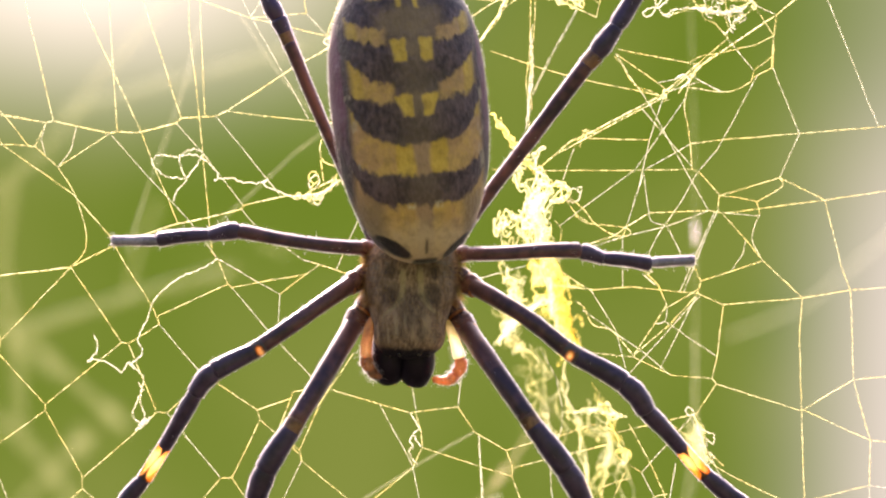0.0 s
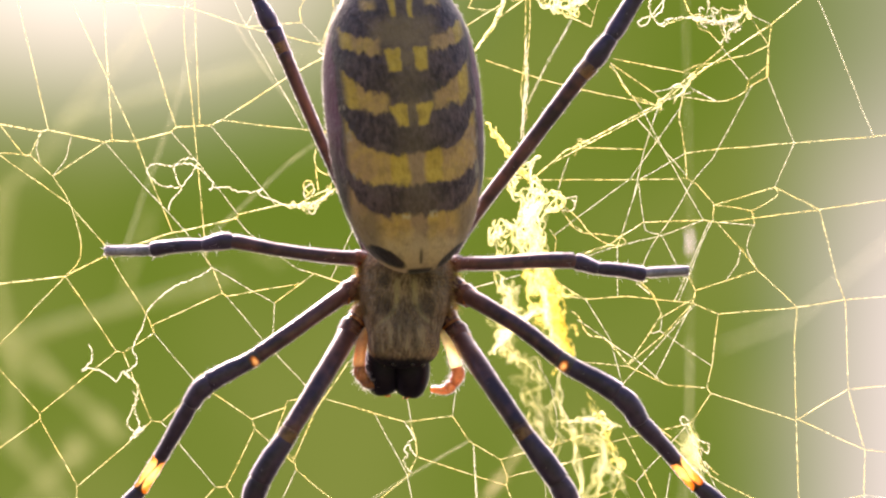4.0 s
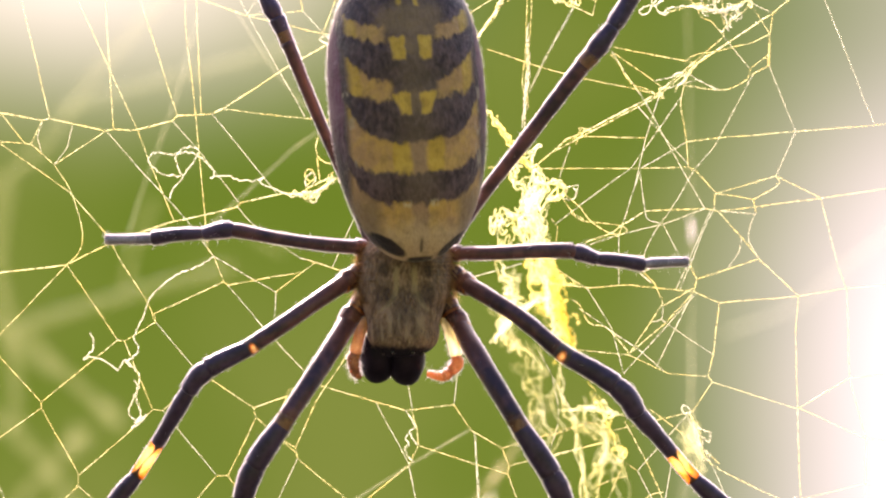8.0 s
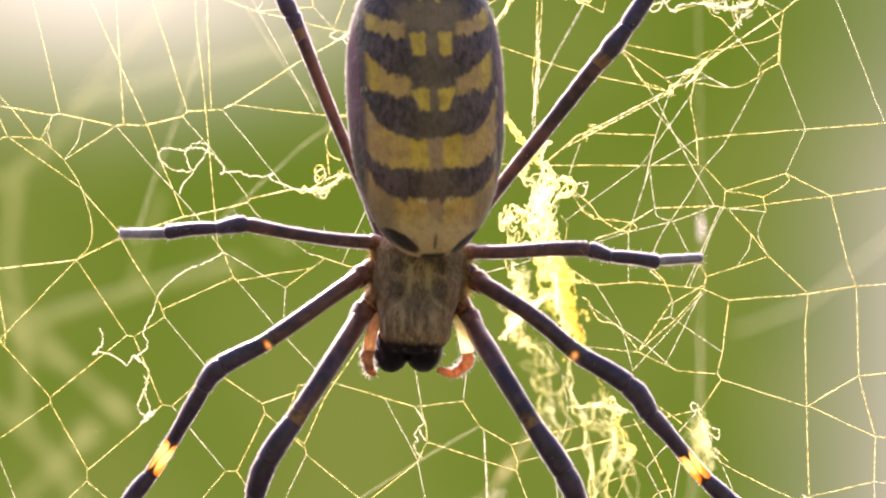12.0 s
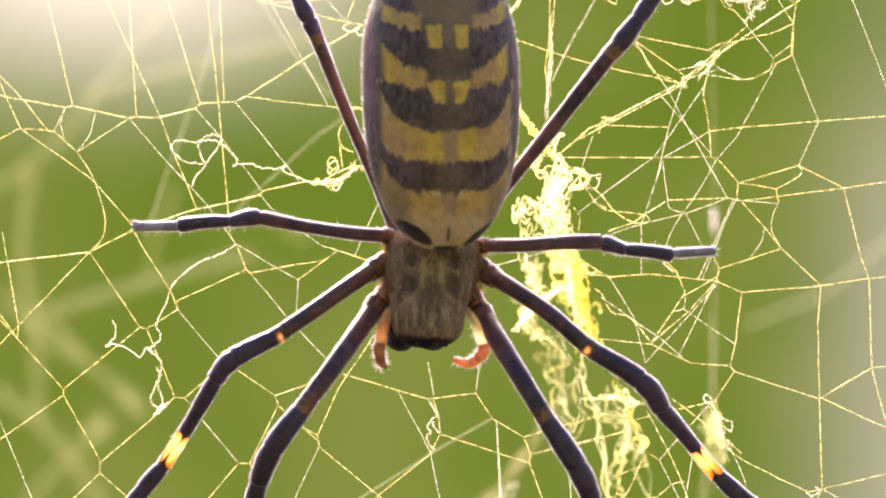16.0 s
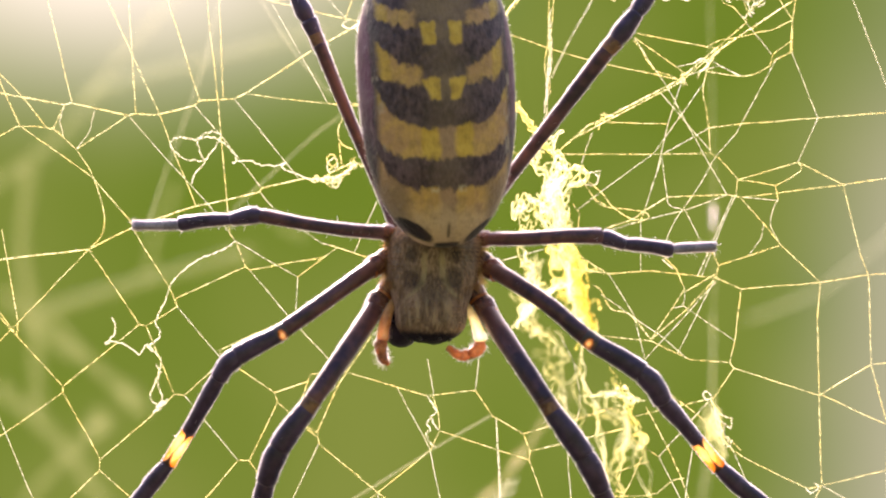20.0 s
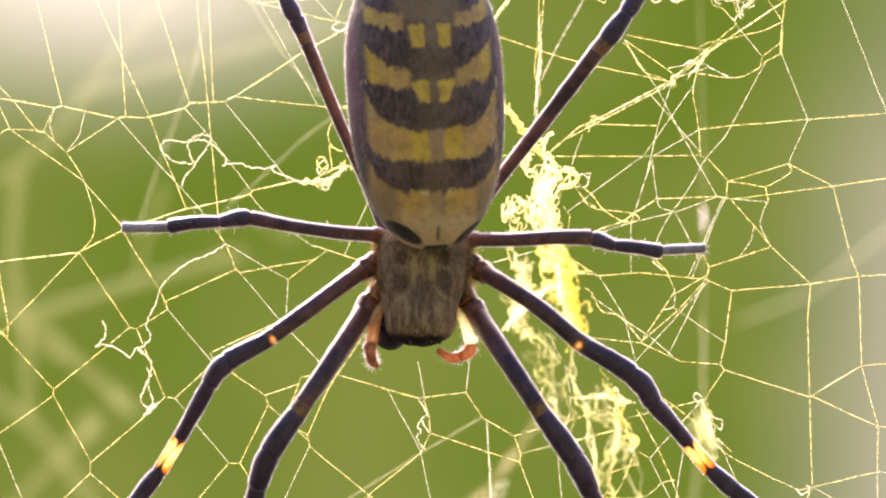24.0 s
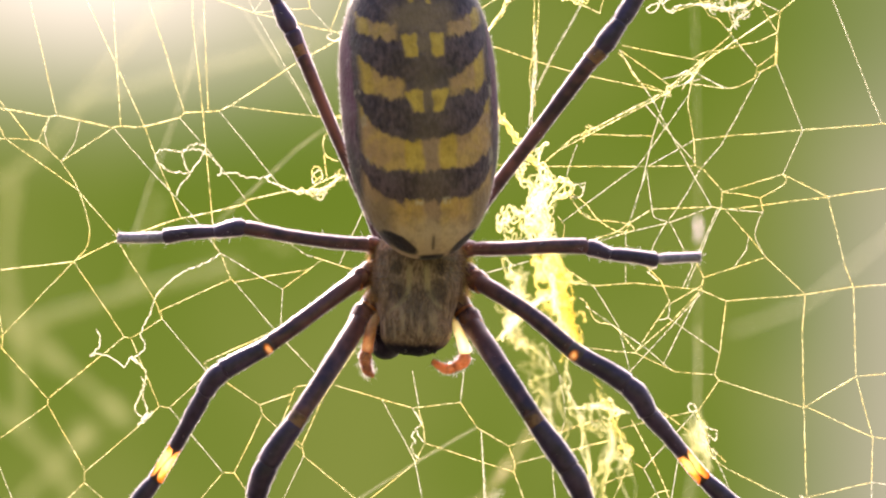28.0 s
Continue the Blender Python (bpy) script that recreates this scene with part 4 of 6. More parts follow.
thread(0.08, (22.41, -15.35), (25.17, -17.41), (28.11, -19.64), (29.76, -21.11))
thread(0.09, (12.82, -0.82), (14.47, -1.94), (15.94, -2.82))
thread(0.12, (14.35, -3.94), (15.29, -4.65), (15.88, -6.00), (16.70, -6.65), (18.11, -7.00), (20.52, -9.76))
thread(0.09, (11.82, -18.29), (13.59, -17.70), (16.23, -16.82))
thread(0.09, (11.82, -20.47), (13.88, -19.88), (17.70, -18.88))

# loose curled ends
thread(0.15, (-22.88, 0.53), (-24.05, -0.24), (-25.82, -1), (-27.29, -1.71), (-29.35, -3.76), (-30.52, -6.41), (-31.11, -7.88), (-30.7, -9.35), (-31.41, -10.06), (-31.99, -10.53), (-30.7, -11.7), (-30.94, -14.06), (-30.64, -15.23), (-30.47, -16.11), (-31.41, -17.29), material=SILK_PALE, name="loose_thread", deep=-0.2, crinkle=0.22)
thread(0.15, (-31.11, -12.29), (-30.7, -13.12), (-31.17, -14.06), (-31.64, -15.23), (-31.58, -16.11), (-30.99, -16.7), (-31.41, -17.41), material=SILK_PALE, name="loose_thread", deep=-0.2, crinkle=0.22)
thread(0.15, (-31.41, -10.82), (-32.11, -10.23), (-32.88, -11.23), (-34.05, -10.41), (-35.64, -9.94), (-36.41, -10.17), (-35.52, -9.35), (-35.35, -8.29), (-35.76, -7.41), material=SILK_PALE, name="loose_thread", deep=-0.2, crinkle=0.22)
thread(0.15, (-27.41, 6.53), (-27, 7.7), (-26.11, 8.76), (-27.88, 9), (-29.17, 9.76), (-29.64, 10.76), (-28.76, 11.41), (-27, 11.06), (-25.82, 11.82), (-24.82, 11.82), (-24.47, 11.23), (-25.41, 9.76), (-26.11, 8.88), material=SILK_PALE, name="loose_thread", deep=-0.2, crinkle=0.22)
thread(0.15, (-26.11, 8.88), (-26.64, 10.06), (-26.82, 10.94), (-25.82, 11.41), (-24.64, 11.12), (-23.47, 10.06), (-22.76, 9.17), (-23.17, 8.59), (-22.35, 8.88), (-21.11, 8.88), (-20.53, 8.47), (-18.47, 8.41), (-17.59, 8.76), (-18, 8.18), (-15.82, 7.23), (-14.06, 7), material=SILK_PALE, name="loose_thread", deep=-0.2, crinkle=0.22)
thread(0.15, (-10.23, 8.76), (-11.41, 7.7), (-12.29, 7.23), (-12.88, 6.53), (-12.47, 6.18), (-12, 6.82), (-13.17, 7.12), (-14.35, 6.82), material=SILK_PALE, name="loose_thread", deep=-0.2, crinkle=0.22)
thread(0.15, (-13.17, 8.88), (-12.59, 9.23), (-12.29, 8.59), (-12.88, 7.7), (-13.35, 8.29), (-13.17, 8.88), material=SILK_PALE, name="loose_thread", deep=-0.2, crinkle=0.22)
thread(0.15, (24.76, 19.17), (25.76, 19.58), (26.23, 18.88), (25.35, 18.29), material=SILK_PALE, name="loose_thread", deep=-0.2, crinkle=0.22)
thread(0.15, (22.41, -0.82), (21.53, -1.29), (22.7, -2.29), material=SILK_PALE, name="loose_thread", deep=-0.2, crinkle=0.22)
thread(0.15, (-2.29, -17.88), (-2.88, -18.17), (-2.59, -19.06), (-3, -19.47), (-2.71, -20.23), (-2.12, -20.82), material=SILK_PALE, name="loose_thread", deep=-0.2, crinkle=0.22)
thread(0.15, (-2.88, -15.53), (-2, -17), (-2.47, -17.88), (-1.71, -19.06), material=SILK_PALE, name="loose_thread", deep=-0.2, crinkle=0.22)
thread(0.15, (14.47, 7.7), (14.94, 7.12), (14.47, 6.41), (13.41, 6.53), material=SILK_PALE, name="loose_thread", deep=-0.2, crinkle=0.22)
thread(0.15, (13.88, 7.7), (15.06, 7.94), (14.82, 6.82), material=SILK_PALE, name="loose_thread", deep=-0.2, crinkle=0.22)
thread(0.15, (27.41, -17.29), (28.7, -17.88), (28.58, -18.76), (27.7, -18.17), material=SILK_PALE, name="loose_thread", deep=-0.2, crinkle=0.22)
thread(0.15, (36.52, -25.11), (37.11, -25.52), (37.88, -25), (37.41, -24.53), material=SILK_PALE, name="loose_thread", deep=-0.2, crinkle=0.22)
thread(0.15, (24.64, 29.23), (23.94, 28.05), (22.88, 26.76), (22.41, 25.88), (21.7, 25.7), (21.53, 26.17), (22.29, 26.58), (23, 26.58), material=SILK_PALE, name="loose_thread", deep=-0.2, crinkle=0.22)
thread(0.15, (22.88, 26.58), (22.58, 27.76), (22.88, 28.52), (23.76, 28.64), (24.17, 27.76), (23.47, 26.88), (23, 26.58), material=SILK_PALE, name="loose_thread", deep=-0.2, crinkle=0.22)
thread(0.15, (23, 26.58), (23.76, 25.82), (24.94, 26.41), (28.17, 26.58), material=SILK_PALE, name="loose_thread", deep=-0.2, crinkle=0.22)
thread(0.15, (23.47, 25.82), (24.17, 25.58), (24.64, 26.17), material=SILK_PALE, name="loose_thread", deep=-0.2, crinkle=0.22)
thread(0.15, (30.82, 25.41), (31.58, 25), (31.99, 25.58), (31.11, 25.82), material=SILK_PALE, name="loose_thread", deep=-0.2, crinkle=0.22)
thread(0.15, (28.76, 27.47), (29.47, 27.47), (29.7, 27), (29.05, 27.23), material=SILK_PALE, name="loose_thread", deep=-0.2, crinkle=0.22)
thread(0.15, (30.41, 24.41), (30.82, 23.94), (30.52, 24.82), material=SILK_PALE, name="loose_thread", deep=-0.2, crinkle=0.22)
thread(0.15, (-10.06, 23.35), (-10.47, 22.88), (-9.94, 22.29), (-9.47, 22.76), material=SILK_PALE, name="loose_thread", deep=-0.2, crinkle=0.22)
thread(0.15, (-11.12, 23.64), (-11.82, 23.05), (-10.94, 22.64), (-10.06, 23.05), material=SILK_PALE, name="loose_thread", deep=-0.2, crinkle=0.22)
thread(0.15, (29.64, 24.05), (30.05, 23.82), (30.29, 24.17), material=SILK_PALE, name="loose_thread", deep=-0.2, crinkle=0.22)
thread(0.15, (30.52, 28.94), (31.23, 28.64), (31.99, 29.11), material=SILK_PALE, name="loose_thread", deep=-0.2, crinkle=0.22)
thread(0.15, (26.7, -15.47), (26.23, -15), (25.76, -15.35), (26.11, -15.88), (26.7, -15.7), material=SILK_PALE, name="loose_thread", deep=-0.2, crinkle=0.22)
thread(0.15, (28.11, -19.64), (28.7, -20.06), (28.47, -20.7), (27.88, -20.41), material=SILK_PALE, name="loose_thread", deep=-0.2, crinkle=0.22)
thread(0.15, (27.52, -18.06), (28.11, -18.53), (27.76, -19.11), (27.29, -18.76), material=SILK_PALE, name="loose_thread", deep=-0.2, crinkle=0.22)
thread(0.13, (-9.76, 14.70), (-10.76, 14.82), (-11.41, 14.35), (-11.64, 13.47), (-12.11, 12.53), (-12.17, 11.41), (-11.76, 10.59), (-10.70, 10.12), name="loose_thread", deep=-0.2, crinkle=0.1)
thread(0.13, (-12.11, 10.76), (-11.94, 9.35), (-11.76, 8.12), name="loose_thread", deep=-0.2, crinkle=0.1)
thread(0.13, (-12.76, 8.29), (-13.35, 8.76), (-13.29, 9.41), (-12.76, 9.59), (-12.35, 9.12), (-12.47, 8.53), (-13.17, 7.94), name="loose_thread", deep=-0.2, crinkle=0.1)
thread(0.13, (-13.17, 7.23), (-12.47, 7.00), (-12.23, 6.35), (-12.82, 6.18), (-13.41, 6.53), (-13.64, 7.12), name="loose_thread", deep=-0.2, crinkle=0.1)
thread(0.13, (-14.06, 6.82), (-13.41, 7.35), (-12.00, 8.12), (-10.47, 8.82), name="loose_thread", deep=-0.2, crinkle=0.1)

# woolly old silk
wool("silk_wool", 13, 44, 0.65, 0.055, SILK_CREAM, [(10.46, 9.38), (11.3, 7.88), (10.88, 5.47), (11.06, 2.46)], deep=(6, 14), label="curled cream silk", seed=3, stride=0.24, curl=1.1)
skein("silk_skein", 10, 0.8, 0.055, SILK_CREAM, [(10.38, 9.9), (11.99, 7.82), (10.2, 5.73), (11.4, 3.34), (10.62, 0.66)], deep=(3, 10), label="thick folded cream silk", seed=35)
wool("silk_wool", 16, 40, 0.6, 0.05, SILK_CREAM, [(10.98, 7.46), (10.73, 3.76), (11.23, 0.68)], deep=(14, 30), label="matted cream silk", seed=33, stride=0.2, curl=1.0)
wool("silk_wool", 34, 40, 0.55, 0.065, SILK_WOOL, [(11.47, 0.69), (12.53, -2.43), (12.97, -4.3), (13.96, -6.8), (14.84, -9.91)], deep=(16, 38), label="matted yellow silk", seed=23, stride=0.2, curl=1.0)
skein("silk_skein", 12, 1.4, 0.042, SILK_CREAM, [(5.96, 2.55), (7.2, -0.56), (8.75, -3.04), (7.51, -6.46), (8.75, -9.25), (10.31, -11.11)], deep=(16, 34), label="loose cream silk", seed=4)
skein("silk_skein", 10, 0.4, 0.07, SILK_CREAM, [(11.71, -3.62), (9.87, -5.15), (8.03, -6.68), (6.19, -8.83)], deep=(12, 26), label="twisted cream silk", seed=34)
skein("silk_skein", 14, 0.45, 0.07, SILK_WOOL, [(5.53, 15.94), (7, 13.88), (8.29, 12.12), (10.35, 9.47)], label="twisted yellow silk", seed=5)
wool("silk_wool", 7, 40, 0.4, 0.042, SILK_CREAM, [(7.45, 4.57), (6.97, 3.07), (7.7, 1.86), (9.08, 1.74)], deep=(6, 14), label="curled cream silk", seed=6, stride=0.2)
skein("silk_skein", 8, 0.4, 0.07, SILK_CREAM, [(10.35, 8.29), (12.7, 8.29), (13.76, 7.41), (12.7, 6.53), (11.53, 6.53)], label="looped cream silk", seed=25)
skein("silk_skein", 7, 0.55, 0.05, SILK_WOOL, [(16.3, -12.2), (18.02, -15.26), (19.25, -18.33), (20.11, -21.7)], deep=(12, 26), label="twisted yellow silk", seed=7)
wool("silk_wool", 3, 30, 0.4, 0.04, SILK_CREAM, [(18.9, -17.56), (19.81, -19.99), (20.3, -21.21)], deep=(14, 26), label="clotted cream silk", seed=27, stride=0.15)
skein("silk_skein", 6, 2.0, 0.035, SILK_CREAM, [(9.24, -5), (10.18, -10.06), (11.45, -15.12), (13.03, -20.18), (14.61, -29.03)], deep=(22, 46), label="thin pale silk wisps", seed=8)
skein("silk_skein", 4, 1.9, 0.035, SILK_CREAM, [(16.19, -15.75), (18.72, -20.18), (20.62, -24.61), (22.52, -30.3)], deep=(22, 46), label="thin pale silk wisps", seed=9)
skein("silk_skein", 6, 0.22, 0.03, SILK_CREAM, [(26.77, -15.48), (27.3, -17.37), (28.01, -19.74), (29.01, -21.57)], deep=(0.2, 4), label="white tufted silk", seed=10)
skein("silk_skein", 9, 0.7, 0.065, SILK_CREAM, [(30.2, -18.3), (30.0, -20.6), (30.3, -22.6), (31.2, -25.2)], deep=(45, 75), label="soft cream silk", seed=32)
wool("silk_wool", 6, 16, 0.1, 0.05, SILK, [(14.47, 12.7), (15.35, 13.29), (15.94, 13.47)], label="knot of silk", seed=12, stride=0.1)
wool("silk_wool", 6, 14, 0.1, 0.05, SILK, [(22.82, 17.11), (23.58, 17.53), (24.17, 17.82)], label="knot of silk", seed=13, stride=0.1)
skein("silk_skein", 6, 0.3, 0.045, SILK_PALE, [(-31.41, -17.47), (-30.7, -16.53), (-29.99, -16.06)], label="small white tuft", seed=14)
skein("silk_skein", 8, 0.6, 0.055, SILK, [(-15.82, 7), (-14.06, 7), (-12.29, 7.23), (-10.82, 8.29), (-9.94, 9)], label="twisted silk", seed=15)
skein("silk_skein", 9, 0.25, 0.035, SILK_PALE, [(9.94, 28.58), (9.88, 22.41), (9.76, 18.29), (9.47, 15.35), (9.35, 12.7)], label="fuzzy silk strand", seed=16)
skein("silk_skein", 11, 0.55, 0.05, SILK_CREAM, [(11.3, 29.17), (13.08, 27.75), (15.15, 28.46), (17.22, 29.53), (17.81, 31.42)], deep=(0.5, 5), label="thick gathered cream silk", seed=36)
wool("silk_wool", 4, 30, 0.4, 0.04, SILK_CREAM, [(12.53, 28.87), (14.61, 27.98), (16.69, 29.17)], deep=(1, 8), label="crinkled cream silk", seed=37, stride=0.2)
skein("silk_skein", 8, 0.25, 0.07, SILK_CREAM, [(4.6, 23.17), (6.54, 26.3), (7.31, 27.77), (7.72, 30.72)], deep=(0.3, 2), label="twisted silk", seed=38)
wool("silk_wool", 8, 24, 0.3, 0.05, SILK_PALE, [(28.36, 26.47), (29.54, 26.12), (31.31, 25.71)], deep=(0.2, 2), label="tangled silk", seed=39, stride=0.16)
skein("silk_skein", 7, 0.25, 0.06, SILK_PALE, [(26.29, 26.59), (28.18, 26.35), (30.42, 26.12), (31.9, 26.59), (32.96, 27.18)], deep=(0.2, 2), label="twisted silk", seed=40)
wool("silk_wool", 5, 16, 0.1, 0.06, SILK, [(32.41, 27.23), (32.88, 27.23), (33.17, 26.88)], label="knot of silk", seed=41, stride=0.1)
skein("silk_skein", 5, 0.2, 0.045, SILK, [(24.82, 17.16), (26.88, 19.81), (27.59, 20.69), (30.42, 22.46)], deep=(0.2, 2), label="twisted silk", seed=42)
skein("silk_skein", 4, 0.8, 0.045, SILK_CREAM, [(17.46, -15.75), (18.72, -18.91), (19.04, -22.08), (18.09, -25.24), (19.04, -29.03)], deep=(22, 46), label="thick cream wisps", seed=43)
skein("silk_skein", 14, 0.6, 0.08, SILK_AMBER, [(12.4, -0.56), (13.32, -3.02), (13.94, -5.49), (14.56, -7.96), (15.48, -10.73)], deep=(14, 30), label="deep yellow silk", seed=44)
skein("silk_skein", 9, 0.55, 0.09, SILK_CREAM, [(11, 0.06), (12.22, -2.98), (12.52, -6.02), (13.73, -9.06)], deep=(10, 20), label="thick cream silk", seed=45)
skein("silk_skein", 3, 0.6, 0.05, SILK_CREAM, [(13.89, -10), (14.33, -15.02), (15.78, -20.05), (16.72, -26.34), (17.35, -30.74)], deep=(22, 40), label="soft cream strand", seed=46)
skein("silk_skein", 6, 0.5, 0.045, SILK_PALE, [(7.4, -27.26), (5.73, -28.73), (3.4, -29.59)], deep=(50, 70), label="soft buff silk", seed=48)
skein("silk_skein", 5, 0.3, 0.06, SILK_CREAM, [(13.13, -15.74), (15.56, -15.86), (18.29, -16.04), (20.42, -16.65)], deep=(10, 20), label="soft cream strand", seed=49)
wool("silk_wool", 5, 20, 0.35, 0.07, SILK_CREAM, [(17.87, -15.64), (18.6, -16.36)], deep=(8, 16), label="clotted cream silk", seed=50, stride=0.16)
wool("silk_wool", 3, 20, 0.4, 0.05, SILK_WOOL, [(19.56, -19.56), (20.41, -20.47)], deep=(8, 16), label="clotted yellow silk", seed=51, stride=0.16)
skein("silk_skein", 6, 0.4, 0.045, SILK_CREAM, [(7.25, 3.36), (8.45, 4.85), (9.95, 4.13), (10.85, 5.75)], deep=(5, 12), label="curled cream silk", seed=52)

# the looser threads that hold the web from behind, and streaks for blurred grass, far out of focus
thread(0.2, (31.97, 35.75), (32.4, 17.2), (32.61, 1.5), (32.54, -14.91), (32.4, -27.05), (30.76, -35.61), material=SILK_FAINT, name="far_strand", deep=96)
thread(0.7, (32.66, 5.35), (32.8, 4.0), (32.73, 2.4), material=SILK_MAUVE, name="far_strand", deep=99.2)
thread(0.35, (32.59, -8.54), (32.73, -14.28), (32.44, -22.9), (31.3, -31.51), (30.72, -35.82), material=SILK_FAINT, name="far_strand", deep=99.2)
thread(0.24, (-12.1, 15.43), (-15.31, 13.19), (-18.19, 10.63), (-22.67, 6.47), (-25.23, 4.23), material=SILK_FAINT, name="far_strand", deep=40)
thread(0.25, (4.04, -18.17), (-1.47, -21.35), (-11.25, -27.46), material=SILK_FAINT, name="far_strand", deep=18)
thread(0.7, (46.53, -11.63), (58.26, -7.12), (73.59, 5.5), material=SILK_FAINT, name="far_strand", deep=240)
# BLADE ones stand in for blurred grass blades behind the web, not silk
thread(2.2, (-41.84, 43.83), (-48.15, 36.16), (-54.01, 29.85), (-58.07, 23.99), (-62.58, 18.13), (-70.70, 11.81), (-76.11, 8.66), material=BLADE, name="far_strand", deep=240)
thread(1.9, (-59.88, 23.90), (-50.86, 26.69), (-40.94, 29.40), (-30.12, 32.10), (-14.79, 36.16), (-2.16, 39.32), material=BLADE, name="far_strand", deep=240)
thread(0.28, (-27.93, 28.73), (-29.93, 20.73), (-32.26, 14.06), (-34.79, 7.07), (-36.59, 1.40), material=SILK_FAINT, name="far_strand", deep=60)
thread(0.22, (-22.08, 27.98), (-17.82, 21.39), (-13.93, 16.87), material=SILK_FAINT, name="far_strand", deep=30)
thread(2.2, (-67.09, -10.91), (-54.47, -7.12), (-40.94, -3.34), (-31.92, -0.81), material=BLADE, name="far_strand", deep=240)
thread(2.6, (-67.99, 12.71), (-69.34, -0.81), (-67.27, -11.63), (-66.64, -26.96), material=BLADE, name="far_strand", deep=240)
thread(2.4, (-65.29, -10.73), (-58.07, -18.67), (-53.56, -22.45), (-49.06, -26.78), material=BLADE, name="far_strand", deep=240)
thread(4.6, (-55.30, -23.10), (-52.15, -26.26), material=BLADE, name="far_strand", deep=260)
thread(5.0, (-60.13, -30.99), (-57.16, -27.93), material=BLADE, name="far_strand", deep=260)
thread(3.2, (-75.53, -23.10), (-69.04, -28.21), (-63.93, -33.31), (-58.83, -40.73), (-56.51, -45.37), material=BLADE, name="far_strand", deep=260)
thread(2.4, (-56.97, -27.74), (-62.54, -33.31), (-67.18, -37.95), (-70.89, -42.59), material=BLADE, name="far_strand", deep=260)
thread(2.0, (-28.32, 3.70), (-23.81, 1.44), material=BLADE, name="far_strand", deep=240)
thread(1.6, (-44.55, 10.01), (-48.15, 0.99), (-49.51, -5.32), material=BLADE, name="far_strand", deep=240)
thread(2.6, (-74.60, -7.33), (-67.18, -14.75), (-61.61, -18.47), material=BLADE, name="far_strand", deep=260)
thread(0.1, (15.89, 28.99), (14.74, 26.74), (11.58, 20.98), (10.25, 18.13), material=SILK_PALE, name="far_strand", deep=14)
thread(0.9, (15.08, -18.22), (11.27, -22.98), (8.86, -26.71), (7.25, -28.76), (4.83, -31.76), (3.00, -33.96), material=BUFF, name="far_strand", deep=110)
thread(1.6, (9.08, -26.27), (7.32, -28.62), material=BUFF, name="far_strand", deep=110)
thread(1.8, (4.83, -31.54), (3.22, -33.01), material=BUFF, name="far_strand", deep=110)
thread(0.1, (4.37, -18.26), (4.61, -22.09), (4.91, -27.47), material=SILK_PALE, name="far_strand", deep=8)


# ---- the spider ----
SPIDER_AT = mm(-2.26, -1.68, -7)
spider = tagged(new("spider"), "large female orb spider with yellow-banded abdomen and dark legs", "spider")
spider.location = Vector((0, 0, 1.5)) + SPIDER_AT


def hairs(bm, line, count, length, dice, lean=0.6, radius=0.012, under=0.0, crown=False):
    """Short bristles round a tube of rows x, y, z, radius; under: the near side stays bare; crown: on the upper side alone."""
    for _ in range(count):
        k = dice.randrange(1, len(line) - 1)
        row, ahead = line[k], (Vector(line[k + 1][:3]) - Vector(line[k - 1][:3])).normalized()
        out = Vector((dice.gauss(0, 1), dice.gauss(under, 0.6), dice.gauss(0, 1)))
        out = (out - ahead * out.dot(ahead)).normalized()
        if under and out.y < -0.2:
            continue
        if crown and not (out.z > 0.2 and out.y > 0.0):
            continue
        if (Vector(line[k + 1][:3]) - Vector(line[k - 1][:3])).length > 0.005:
            continue
        slide = dice.random()
        root = Vector(row[:3]).lerp(Vector(line[k + 1][:3]), slide) + out * (row[3] + (line[k + 1][3] - row[3]) * slide) * 0.95
        tip = root + (out + ahead * lean * dice.uniform(0.3, 1.3)).normalized() * length * 0.001 * dice.uniform(0.5, 1.2)
        rows = [(*root, radius * 0.001), (*root.lerp(tip, 0.6), radius * 0.0007), (*tip, radius * 0.0002)]
        add_tube(bm, rows if length > 0.3 else rows[::2], 3)


